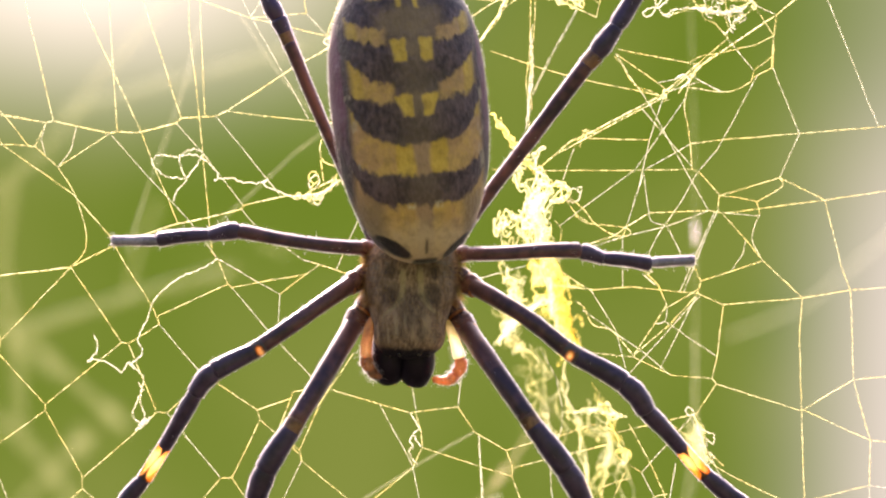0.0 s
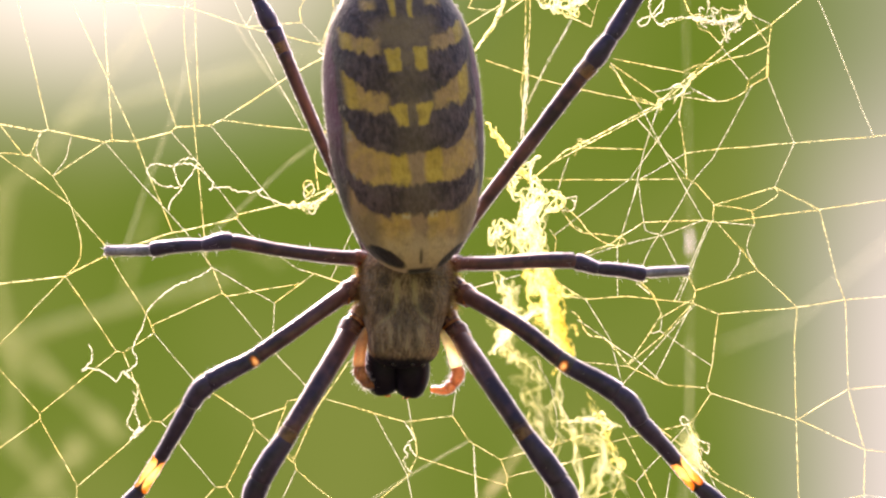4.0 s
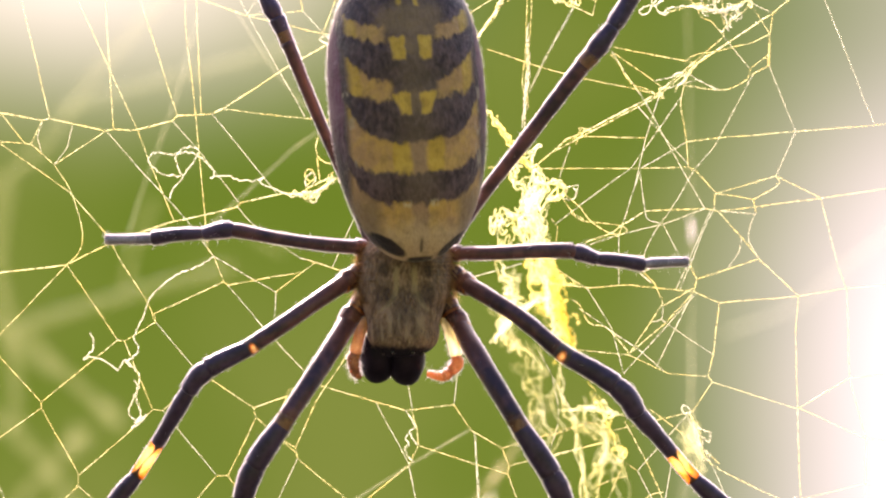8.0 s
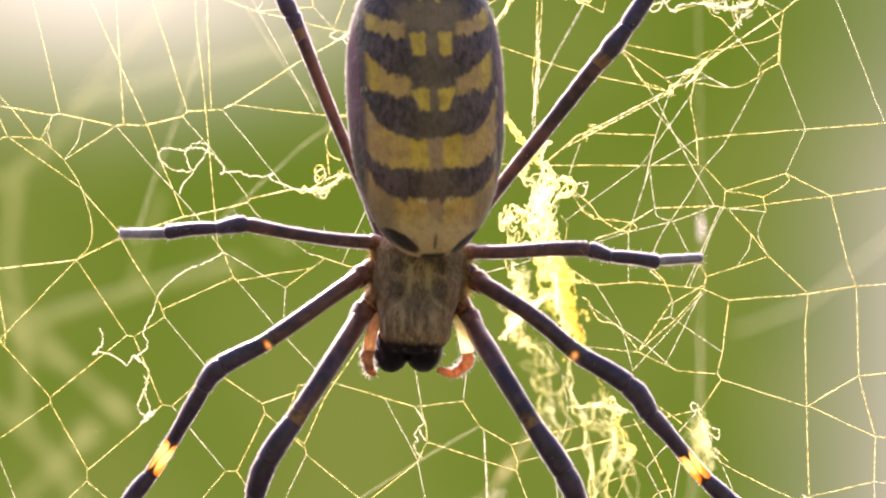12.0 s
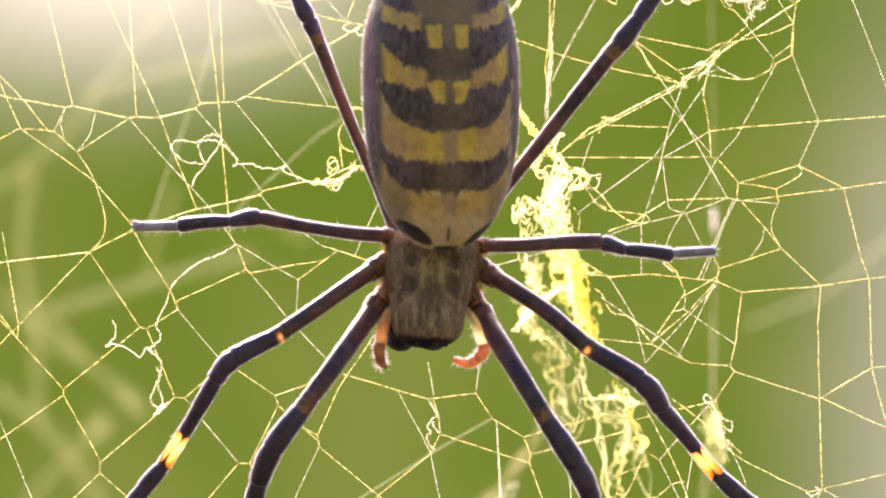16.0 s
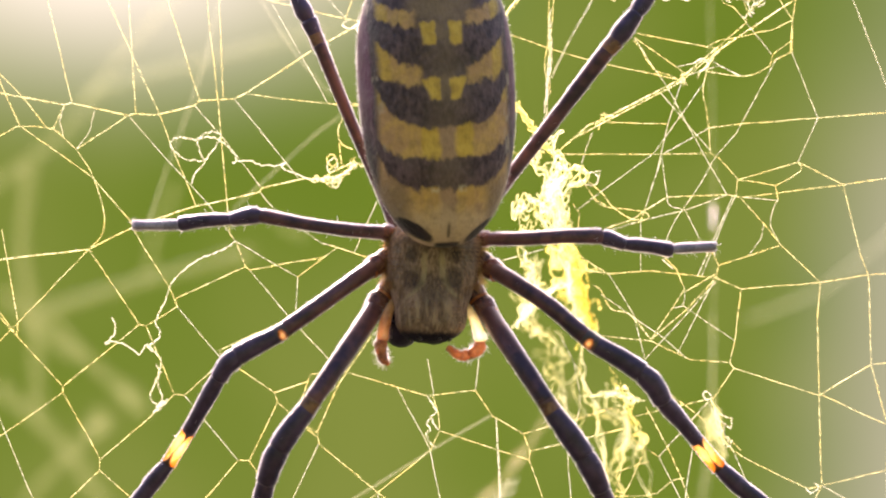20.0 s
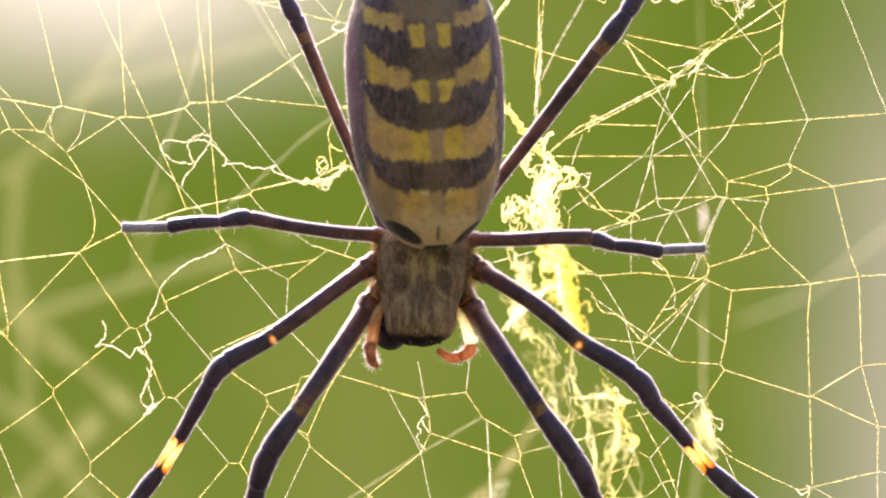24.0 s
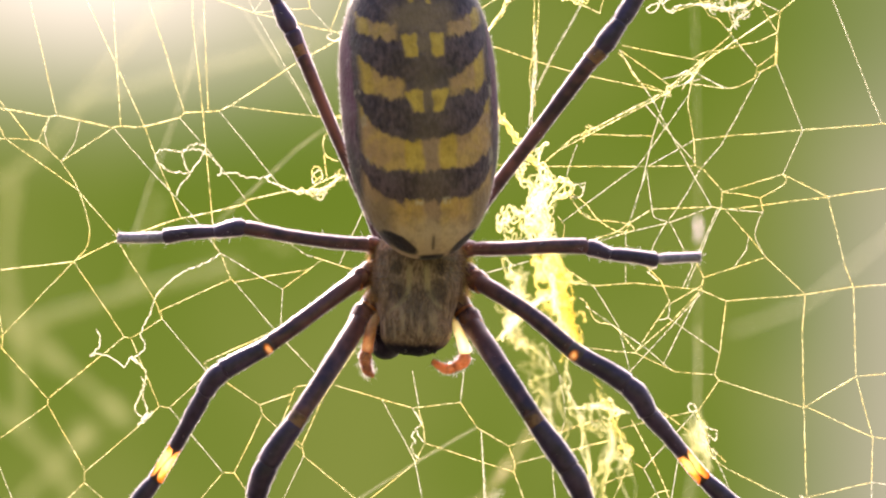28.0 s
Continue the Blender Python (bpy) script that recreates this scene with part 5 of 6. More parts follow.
def limb(name, pieces, label="", hair=(30, 0.5), sides=14, seed=0, slim=0.88, down=130):
    """A jointed limb; each piece is (name, material, rows of x, z, y, width in mm). The first piece carries the others."""
    dice = random.Random(seed)
    x, z, y, _ = pieces[0][2]
    base = mm(x, z, y)
    root, all_rows, base_rows = None, [], 0
    for piece, material, *rows in pieces:
        line = smooth_line([(*(mm(r[0], r[1], r[2]) - base), r[3] * slim * 0.0005) for r in rows], 6)
        line = [(*r[:3], r[3] * (1 + 0.05 * noise.noise(Vector((i * 0.5, seed, 3))))) for i, r in enumerate(line)]
        if piece in ("patella", "tibia", "metatarsus", "trochanter", "palp_middle", "palp_end"):
            # drawn in a little at the joint
            line = [(*r[:3], r[3] * (1 - (0.2 if name == "pedipalp" else 0.13) * max(0.0, 1 - 3.0 * i / 6) + 0.06 * max(0.0, 1 - abs(i - 4) / 3))) for i, r in enumerate(line)]
        first, last = line[0], line[-1]
        ahead, behind = Vector(line[1][:3]) - Vector(first[:3]), Vector(last[:3]) - Vector(line[-2][:3])
        # rounded ends
        head = [(*(Vector(first[:3]) - ahead.normalized() * first[3] * k), first[3] * r) for k, r in ((0.35, 0.55), (0.2, 0.85))]
        tail = [(*(Vector(last[:3]) + behind.normalized() * last[3] * k), last[3] * r) for k, r in ((0.2, 0.85), (0.35, 0.55), (0.42, 0.25))]
        if material in (ORANGE, AMBER):
            material = material(first, last)
        bm = bmesh.new()
        add_tube(bm, head + line + tail, sides)
        ob = link(piece if root else name, bm, material, root or spider)
        if root is None:
            root = ob
            ob.location = base - SPIDER_AT
            if label:
                ob["label"] = label
        if piece in ("coxa", "trochanter") and len(pieces) > 5:
            # the thin orange skin of the joint
            end, way = Vector(last[:3]), behind.normalized() * 0.00013
            bm = bmesh.new()
            add_tube(bm, [(*(end - way * 1.4), last[3] * 0.9), (*(end - way), last[3] * 1.07), (*(end + way), last[3] * 1.07), (*(end + way * 1.4), last[3] * 0.9)], sides)
            link("joint_skin", bm, JOINT, root, "thin orange skin of the joint")
        all_rows += line
        base_rows = base_rows or len(line)
    # the hair past a feeler's joint is a mesh of its own, since that end bends
    groups = [("leg_hair", all_rows)]
    if name == "pedipalp":
        groups = [("palp_hair", all_rows[:base_rows]), ("palp_end_hair", all_rows[base_rows:])]
    for title, rows in groups:
        bm = bmesh.new()
        share = len(rows) / len(all_rows)
        hairs(bm, rows, int(hair[0] * share), hair[1], dice)
        hairs(bm, rows, int(hair[0] * down * share), 0.22, dice, 1.0, 0.017, under=0.3)
        hairs(bm, rows, int(hair[0] * down * share * 0.7), 0.30, dice, 1.2, 0.016, crown=True)
        tagged(link(title, bm, HAIR, root, "fine pale bristles"), kind="stuff")
    return root


leg_three_a = limb("leg", [
    ("femur", FEMUR, (-6.72, 1.4, -7, 1.6), (-10.64, 1.68, -7.5, 1.45), (-15.29, 2.32, -7, 1.4), (-19.96, 3.2, -6, 1.65)),
    ("trochanter", BROWN_LEG, (-6.14, 1.3, -7, 1.75), (-7.41, 1.46, -7, 1.75)),
    ("patella", DARK_LEG, (-19.96, 3.25, -6, 1.75), (-21.43, 3.19, -5.6, 1.85), (-23.03, 2.85, -5, 1.4)),
    ("tibia", DARK_LEG, (-23.03, 2.85, -5, 1.3), (-25.88, 2.74, -4, 1.45), (-28.39, 2.4, -3, 1.7)),
    ("metatarsus", GREY_TIP, (-28.51, 2.28, -3, 1.2), (-31.3, 2.25, -1.5, 1.0), (-32.9, 2.23, -0.7, 0.95), (-33.35, 2.23, -0.6, 0.8), (-33.6, 2.23, -0.5, 0.4)),
], "short horizontal leg with a grey hairy tip", hair=(140, 0.7), seed=31)
leg_three_b = limb("leg", [
    ("femur", FEMUR, (2.78, 0.98, -7, 1.5), (6.71, 0.98, -7.5, 1.5), (11.35, 1.22, -7, 1.6), (14.86, 1.22, -6, 1.75)),
    ("trochanter", BROWN_LEG, (2.2, 0.98, -7, 1.7), (3.36, 0.98, -7, 1.6)),
    ("patella", DARK_LEG, (14.86, 1.16, -6, 1.75), (16.03, 0.87, -5.6, 1.6), (17.22, 0.41, -5, 1.35)),
    ("tibia", DARK_LEG, (17.22, 0.41, -5, 1.35), (19.88, 0.17, -4, 1.4), (22.14, -0.23, -3, 1.65)),
    ("metatarsus", GREY_TIP, (22.26, -0.12, -3, 1.05), (24.68, 0, -1.5, 0.95), (26.3, 0.06, -0.7, 0.9), (26.8, 0.06, -0.6, 0.75), (27.02, 0.06, -0.5, 0.38)),
], "short horizontal leg with a grey hairy tip", hair=(140, 0.7), seed=32)
leg_two_a = limb("leg", [
    ("femur", FEMUR, (-7.87, -1.68, -7, 2.1), (-10.59, -3.68, -9.7, 1.95), (-13.98, -6.25, -11.5, 1.9), (-17.1, -8.52, -12.4, 1.9)),
    ("coxa", BROWN_LEG, (-6.49, -0.81, -6.8, 2.0), (-7.06, -1.22, -7, 2.5), (-7.64, -1.56, -7, 2.2)),
    ("trochanter", BROWN_LEG, (-7.58, -1.51, -7, 2.2), (-8.1, -1.91, -7.36, 2.5), (-8.73, -2.37, -7.72, 2.2)),
    ("orange_band", AMBER, (-17.1, -8.52, -12.4, 1.9), (-18.07, -9.21, -12.4, 1.9)),
    ("femur_end", DARK_LEG, (-18.07, -9.21, -12.4, 1.95), (-20.25, -10.35, -12.4, 2.2), (-21.85, -11.27, -12.4, 2.35)),
    ("patella", DARK_LEG, (-21.85, -11.27, -12.4, 2.3), (-23.01, -12.31, -12.04, 2.2), (-23.84, -13.58, -11.5, 2.05)),
    ("tibia", DARK_LEG, (-23.84, -13.58, -11.5, 2.0), (-25.67, -16.86, -9.7, 1.7), (-27.04, -19.24, -7.9, 1.6)),
    ("orange_band", ORANGE, (-27.04, -19.24, -7.9, 1.6), (-28.14, -21.02, -7, 1.65), (-29.08, -22.65, -6.8, 1.7)),
    ("metatarsus", DARK_LEG, (-29.08, -22.65, -6.8, 1.75), (-30.99, -25.01, -6, 1.9), (-33.67, -28.73, -5, 2.0), (-37.04, -33.53, -3, 1.6), (-41.36, -39.89, -0.5, 1.0)),
], "long dark front leg with orange bands", hair=(90, 0.45), seed=21)
leg_two_b = limb("leg", [
    ("femur", FEMUR, (3.24, -1.97, -7, 2.1), (6.1, -3.68, -9.7, 1.9), (9.51, -5.96, -11.5, 1.9), (13.04, -8.98, -12.4, 1.95)),
    ("coxa", BROWN_LEG, (1.97, -1.1, -6.8, 2.0), (2.61, -1.45, -7, 2.5), (3.13, -1.79, -7, 2.2)),
    ("trochanter", BROWN_LEG, (3.07, -1.79, -7, 2.2), (3.59, -2.2, -7.36, 2.5), (4.22, -2.6, -7.72, 2.2)),
    ("orange_band", AMBER, (13.04, -8.98, -12.4, 2.05), (14.3, -9.89, -12.4, 2.05)),
    ("femur_end", DARK_LEG, (14.3, -9.89, -12.4, 2.1), (16.93, -11.38, -12.4, 2.3), (18.64, -12.53, -12.4, 2.4)),
    ("patella", DARK_LEG, (18.64, -12.53, -12.4, 2.35), (20.09, -13.91, -12.04, 2.4), (20.98, -15.53, -11.5, 2.25)),
    ("tibia", DARK_LEG, (20.98, -15.53, -11.5, 2.2), (22.79, -17.49, -9.7, 1.85), (24.67, -19.7, -7.9, 1.7)),
    ("orange_band", ORANGE, (24.67, -19.7, -7.9, 1.7), (25.88, -21.19, -7, 1.75), (27.05, -22.53, -6.8, 1.8)),
    ("metatarsus", DARK_LEG, (27.05, -22.53, -6.8, 1.85), (29.36, -24.6, -6, 2.0), (32.34, -26.99, -5, 2.0), (37.16, -31.49, -3, 1.6), (43.24, -37.54, -0.5, 1.0)),
], "long dark front leg with orange bands", hair=(90, 0.45), seed=22)
leg_one_a = limb("leg", [
    ("femur", FEMUR, (-8.05, -6.02, -7, 2.4), (-9.99, -9.13, -10.6, 2.3), (-11.93, -12.21, -13.3, 2.2), (-14.15, -15.57, -15.1, 2.1)),
    ("coxa", BROWN_LEG, (-6.26, -3.6, -6.3, 2.2), (-6.72, -4.29, -6.5, 2.7), (-7.36, -5.04, -6.8, 2.3)),
    ("trochanter", BROWN_LEG, (-7.3, -4.92, -6.8, 2.3), (-7.82, -5.62, -7, 2.75), (-8.44, -6.59, -7.54, 2.4)),
    ("brown_band", DIM_BAND, (-14.15, -15.57, -15.1, 2.08), (-14.78, -16.6, -15.1, 2.15)),
    ("femur_end", DARK_LEG, (-14.78, -16.6, -15.1, 2.2), (-16.14, -18.42, -15.1, 2.55), (-17.41, -20.42, -14.74, 2.6)),
    ("patella", DARK_LEG, (-17.41, -20.42, -14.74, 2.6), (-18.17, -22.16, -14.2, 2.5), (-18.72, -23.91, -13.3, 2.3)),
    ("tibia", DARK_LEG, (-18.72, -23.91, -13.3, 2.25), (-19.76, -28.08, -10.6, 2.0), (-21.99, -34.76, -6, 1.6), (-25.47, -44.54, -1, 1.0)),
], "long dark front leg with a brown band", hair=(80, 0.45), seed=11)
leg_one_b = limb("leg", [
    ("femur", FEMUR, (3.01, -6.43, -7, 2.4), (4.94, -9.25, -10.6, 2.3), (6.91, -12.21, -13.3, 2.2), (9.09, -15.52, -15.1, 2.1)),
    ("coxa", BROWN_LEG, (1.28, -3.77, -6.3, 2.2), (1.74, -4.58, -6.5, 2.7), (2.32, -5.39, -6.8, 2.3)),
    ("trochanter", BROWN_LEG, (2.26, -5.27, -6.8, 2.3), (2.78, -6.08, -7, 2.75), (3.41, -7, -7.54, 2.4)),
    ("brown_band", DIM_BAND, (9.09, -15.52, -15.1, 2.08), (9.78, -16.6, -15.1, 2.1)),
    ("femur_end", DARK_LEG, (9.78, -16.6, -15.1, 2.15), (11.42, -18.81, -15.1, 2.55), (12.86, -20.88, -14.74, 2.6)),
    ("patella", DARK_LEG, (12.86, -20.88, -14.74, 2.6), (13.84, -22.61, -14.2, 2.5), (14.61, -24.37, -13.3, 2.3)),
    ("tibia", DARK_LEG, (14.61, -24.37, -13.3, 2.25), (16.14, -28.08, -10.6, 2.0), (18.34, -34.76, -6, 1.6), (21.48, -44.54, -1, 1.0)),
], "long dark front leg with a brown band", hair=(80, 0.45), seed=12)
leg_four_a = limb("leg", [
    ("femur", FEMUR, (-5.48, 0.64, -4, 1.9), (-8.11, 6.77, -3.5, 1.4), (-10.96, 13.17, -4, 1.35), (-13.73, 19.95, -5, 1.5), (-14.19, 21, -5, 1.5)),
    ("brown_band", DIM_BAND, (-14.19, 21, -5, 1.5), (-14.66, 22.16, -5, 1.55)),
    ("femur_end", DARK_LEG, (-14.66, 22.16, -5, 1.6), (-15.24, 23.44, -5, 1.95)),
    ("patella", DARK_LEG, (-15.35, 23.67, -5, 1.9), (-16.05, 24.95, -5, 1.85), (-16.7, 26.24, -4.8, 1.4)),
    ("tibia", DARK_LEG, (-16.7, 26.24, -4.8, 1.5), (-19.49, 32.15, -3.5, 1.4), (-23.15, 40.01, -0.5, 1.0)),
], "dark hind leg reaching up past the abdomen", hair=(70, 0.5), seed=41)
leg_four_b = limb("leg", [
    ("femur", FEMUR, (0.93, 0.52, -4, 1.9), (4.79, 6.19, -3.5, 1.5), (9.09, 11.72, -4, 1.65), (13.16, 17.06, -4.5, 1.8), (15.59, 20.24, -5, 1.9)),
    ("brown_band", DIM_BAND, (15.59, 20.24, -5, 1.9), (16.52, 21.23, -5, 2.05)),
    ("patella", DARK_LEG, (16.52, 21.23, -5, 2.15), (17.51, 22.62, -5, 2.2), (18.56, 24.03, -4.8, 1.85)),
    ("tibia", DARK_LEG, (18.56, 24.03, -4.8, 1.85), (19.88, 26.06, -4, 2.0), (23.72, 32.19, -3, 1.7), (28.55, 39.42, -0.5, 1.0)),
], "dark hind leg reaching up past the abdomen", hair=(70, 0.5), seed=42)


def carapace():
    """The head and breast shield: broad behind, with a raised narrower head."""
    rows = [(-2.26, 2.49, -6.5, 2.5, 1.5), (-2.26, 1.91, -6.5, 4.0, 2.5), (-2.26, 0.64, -6.8, 4.75, 3.1), (-2.32, -1.56, -7, 4.9, 3.5), (-2.37, -3.3, -7.2, 4.75, 3.7),
            (-2.49, -4.69, -7.4, 4.15, 4.0), (-2.54, -6.19, -7.6, 3.78, 4.2), (-2.56, -7.92, -7.6, 3.66, 4.1), (-2.6, -8.9, -7.5, 3.05, 3.7), (-2.65, -9.5, -7.3, 2.2, 3.0), (-2.65, -9.86, -7, 1.1, 1.8)]
    fine = smooth_line(rows, 5)
    bm = bmesh.new()
    rings, sides = [], 40
    for x, z, y, wide, deep in fine:
        ring = []
        for k in range(sides):
            a = 2 * math.pi * k / sides
            c, s = math.cos(a), math.sin(a)
            power = 0.82
            at = mm(x + wide * math.copysign(abs(c) ** power, c), z, y + deep * math.copysign(abs(s) ** power, s)) - SPIDER_AT
            at += at.normalized() * noise.noise(at * 700) * 0.00012
            ring.append(bm.verts.new(at))
        rings.append(ring)
    for a, b in zip(rings, rings[1:]):
        for k in range(sides):
            bm.faces.new((a[k], a[(k + 1) % sides], b[(k + 1) % sides], b[k]))
    bm.faces.new(rings[0][::-1])
    bm.faces.new(rings[-1])
    bmesh.ops.recalc_face_normals(bm, faces=bm.faces)
    shield = link("carapace", bm, CARAPACE, spider, "grey-brown hairy head shield")
    dice = random.Random(5)
    bm = bmesh.new()
    for _ in range(5200):
        x, z, y, wide, deep = fine[dice.randrange(4, len(fine) - 14)]
        a = dice.uniform(-math.pi, 0.15) if dice.random() < 0.6 else dice.choice((0.0, math.pi)) + dice.gauss(0, 0.25)
        if z < -4.2 and abs(math.cos(a)) > 0.8:
            continue
        c, s = math.cos(a), math.sin(a)
        root = mm(x + wide * math.copysign(abs(c) ** 0.82, c), z, y + deep * math.copysign(abs(s) ** 0.82, s)) - SPIDER_AT
        tip = root + mm(c * 0.5 + dice.gauss(0, 0.15), -0.45 + dice.gauss(0, 0.2), s * 0.4) * dice.uniform(0.5, 1.1) * (1.5 if abs(c) > 0.88 else 1.0)
        add_tube(bm, [(*root, 0.00002 if abs(c) > 0.88 else 0.000012), (*tip, 0.000003)], 3)
    tagged(link("shield_hair", bm, SHIELD_HAIR, shield, "short golden-brown hair"), kind="stuff")
    for x, z, y in ((-3.56, -9.25, -10.6), (-1.61, -9.25, -10.6), (-4.49, -9.38, -9.5), (-0.63, -9.38, -9.5)):
        bm = bmesh.new()
        bmesh.ops.create_uvsphere(bm, u_segments=12, v_segments=8, radius=0.00028)
        eye = link("eye", bm, EYE_SKIN, shield, "small shiny black eye")
        eye.location = mm(x, z, y) - SPIDER_AT
    return shield


shield = carapace()


def chelicera(x, z, y, side):
    """One black jaw, hinged under the front of the head."""
    bm = bmesh.new()
    line = smooth_line([(0, 0.6, 0, 1.0), (0, 0, -0.2, 1.75), (-0.05 * side, -0.2, -1.8, 1.95), (-0.25 * side, 0, -3.2, 1.75), (-0.5 * side, 0.2, -3.9, 1.25), (-0.6 * side, 0.3, -4.25, 0.5)], 5)
    add_tube(bm, [tuple(np.array(r) * 0.001) for r in line], 16)
    bmesh.ops.recalc_face_normals(bm, faces=bm.faces)
    ob = link("chelicera", bm, FANG, spider, "glossy black jaw")
    ob.location = mm(x, z, y) - SPIDER_AT
    bm = bmesh.new()
    hairs(bm, [tuple(np.array(r) * 0.001) for r in line], 130, 0.7, random.Random(60 + side), 0.8, 0.012, under=0.5)
    tagged(link("jaw_hair", bm, HAIR, ob, "fine pale bristles"), kind="stuff")
    bm = bmesh.new()
    fang = smooth_line([(-0.2 * side, 0.2, -4.2, 0.35), (-0.5 * side, 0.6, -4.6, 0.25), (-0.9 * side, 1.0, -4.9, 0.05)], 4)
    add_tube(bm, [tuple(np.array(r) * 0.001) for r in fang], 8)
    link("fang", bm, BROWN_LEG, ob, "short red-brown fang")
    return ob


jaw_a = chelicera(-4.9, -8.15, -7.5, -1)
jaw_b = chelicera(-1.95, -8.39, -7.5, 1)

palp_a = limb("pedipalp", [
    ("palp_base", PALP, (-6.25, -5.49, -7.5, 0.85), (-6.92, -6.64, -8.5, 1.05), (-7.38, -8.37, -9, 1.2), (-7.49, -9.43, -9, 1.2)),
    ("palp_middle", PALP_BROWN, (-7.49, -9.43, -9, 1.2), (-7.7, -10.13, -9, 1.25), (-7.61, -10.8, -9, 1.1)),
    ("palp_end", PALP_BROWN, (-7.61, -10.8, -9, 1.1), (-7.44, -11.45, -8.5, 0.95), (-6.98, -11.9, -8, 0.6)),
], "orange feeler with a brown end", hair=(170, 0.7), sides=12, seed=51, slim=1.0, down=8)
palp_b = limb("pedipalp", [
    ("palp_base", PALP_SUNLIT, (1.1, -6.01, -7.5, 0.7), (1.78, -7.21, -8.5, 0.95), (2.4, -8.7, -9, 1.1), (2.64, -9.51, -9, 1.15)),
    ("palp_middle", PALP_RED, (2.64, -9.63, -9, 1.2), (2.41, -10.43, -9, 1.25), (1.61, -10.9, -8.8, 1.1)),
    ("palp_end", PALP_RED, (1.61, -10.9, -8.8, 1.1), (0.58, -11.1, -8.5, 1.0), (-0.69, -10.34, -8, 0.6)),
], "orange feeler with a clear base, paled to look sunlit", hair=(170, 0.7), sides=12, seed=52, slim=1.0, down=8)


def abdomen():
    """A long egg, fuller towards the hind end, turned a little on its stalk; local z runs from the stalk to the hind end."""
    bm = bmesh.new()
    rings, sides, length, widest = [], 56, 31.0, 17.6
    for i in range(61):
        v = 0.5 - 0.5 * math.cos(math.pi * i / 60)
        z = length * v
        if z < widest:
            f = (1 - ((widest - z) / widest) ** 2.5) ** (1 / 2.2)
        else:
            f = (1 - ((z - widest) / (length - widest)) ** 2.2) ** (1 / 2.2)
        f = max(f, 0.004)
        ring = []
        for k in range(sides):
            a = 2 * math.pi * k / sides
            dent = 1 + 0.012 * math.sin(z * 1.0) * max(0, -math.sin(a))
            p = Vector((7.98 * f * math.cos(a), 6.6 * f * math.sin(a) * dent, z))
            p += Vector((math.cos(a), math.sin(a), 0)) * 0.06 * noise.noise(p * 0.6)
            ring.append(bm.verts.new(p * 0.001))
        rings.append(ring)
    for a, b in zip(rings, rings[1:]):
        for k in range(sides):
            bm.faces.new((a[k], a[(k + 1) % sides], b[(k + 1) % sides], b[k]))
    bm.faces.new(rings[0][::-1])
    bm.faces.new(rings[-1])
    bmesh.ops.recalc_face_normals(bm, faces=bm.faces)
    ob = link("abdomen", bm, ABDOMEN, spider, "long dark abdomen with yellow cross bands")
    bm = bmesh.new()
    dice = random.Random(8)
    for _ in range(4200):
        ring = rings_at(dice)
        add_tube(bm, ring, 3)
    tagged(link("down", bm, HAIR, ob, "very fine pale down on the flanks"), kind="stuff")
    ob.location = ABDOMEN_AT
    return ob


def rings_at(dice):
    """One short hair that stands on the abdomen."""
    v = dice.uniform(0.06, 0.94)
    z, a = 31.0 * v, dice.uniform(-0.14, math.pi + 0.14)
    f = (1 - ((17.6 - z) / 17.6) ** 2.5) ** (1 / 2.2) if z < 17.6 else (1 - ((z - 17.6) / 13.4) ** 2.2) ** (1 / 2.2)
    root = Vector((7.98 * f * math.cos(a), 6.6 * f * math.sin(a), z)) * 0.001
    tip = root + Vector((math.cos(a) * 0.5, math.sin(a) * 0.5, dice.uniform(-0.2, 0.6))) * 0.00045
    return [(*root, 0.000013), (*tip, 0.000004)]


ABDOMEN_AT = mm(-1.09, -0.06, -12.5) - SPIDER_AT
belly = abdomen()


# ---- what moves ----
def sway(thing, rows, home):
    """Key a thing from rows of seconds, mm to the right, mm up and degrees clockwise; home is where it rests."""
    walk(thing, [(t, Matrix.Translation(Vector(home) + mm(x, z)) @ pose(0, 0, 0, 0, a, 0)) for t, x, z, a in rows])


# how the body turns on its legs: seconds, mm to the right, mm up, degrees clockwise
BODY = [
    (0, -0.15, 0, 0), (3.5, -0.2, 0, 0), (6, -0.25, 0, 0), (7, -0.3, 0, 0), (9, -0.4, 0, 0), (10, -0.35, 0, 0.3), (11.5, -0.25, 0, 1.0), (13.5, -0.1, -0.1, 2.2),
    (15, -0.1, -0.15, 2.5), (17, -0.05, -0.1, 1.6), (19, 0, 0, 0.7), (21, 0, 0, 0.3), (24, 0, 0, 0), (28, 0, 0, 0)]


def hold(thing, rows, reach):
    """Key a leg that is carried by the body while its foot, at reach (x, z) in mm from its root, keeps its hold; rows of seconds and degrees."""
    home, foot = thing.location.copy(), Vector((reach[0], 0, reach[1])) * 0.001
    across = Vector((foot.z, 0, -foot.x)).normalized()
    placed = []
    for t, a in rows:
        x, z, turn = (float(np.interp(t, [r[0] for r in BODY], [r[k] for r in BODY])) for k in (1, 2, 3))
        root = pose(0, 0, 0, 0, turn, 0) @ home + mm(x, z)
        a -= math.degrees((root - home).dot(across) / foot.length)
        placed.append((t, Matrix.Translation(root) @ pose(0, 0, 0, 0, a, 0)))
    walk(thing, placed)


def swing(thing, rows):
    """Key a part that turns on its joint, from rows of seconds and degrees."""
    home = thing.location.copy()
    walk(thing, [(t, Matrix.Translation(home) @ pose(0, 0, 0, 0, a, 0)) for t, a in rows])


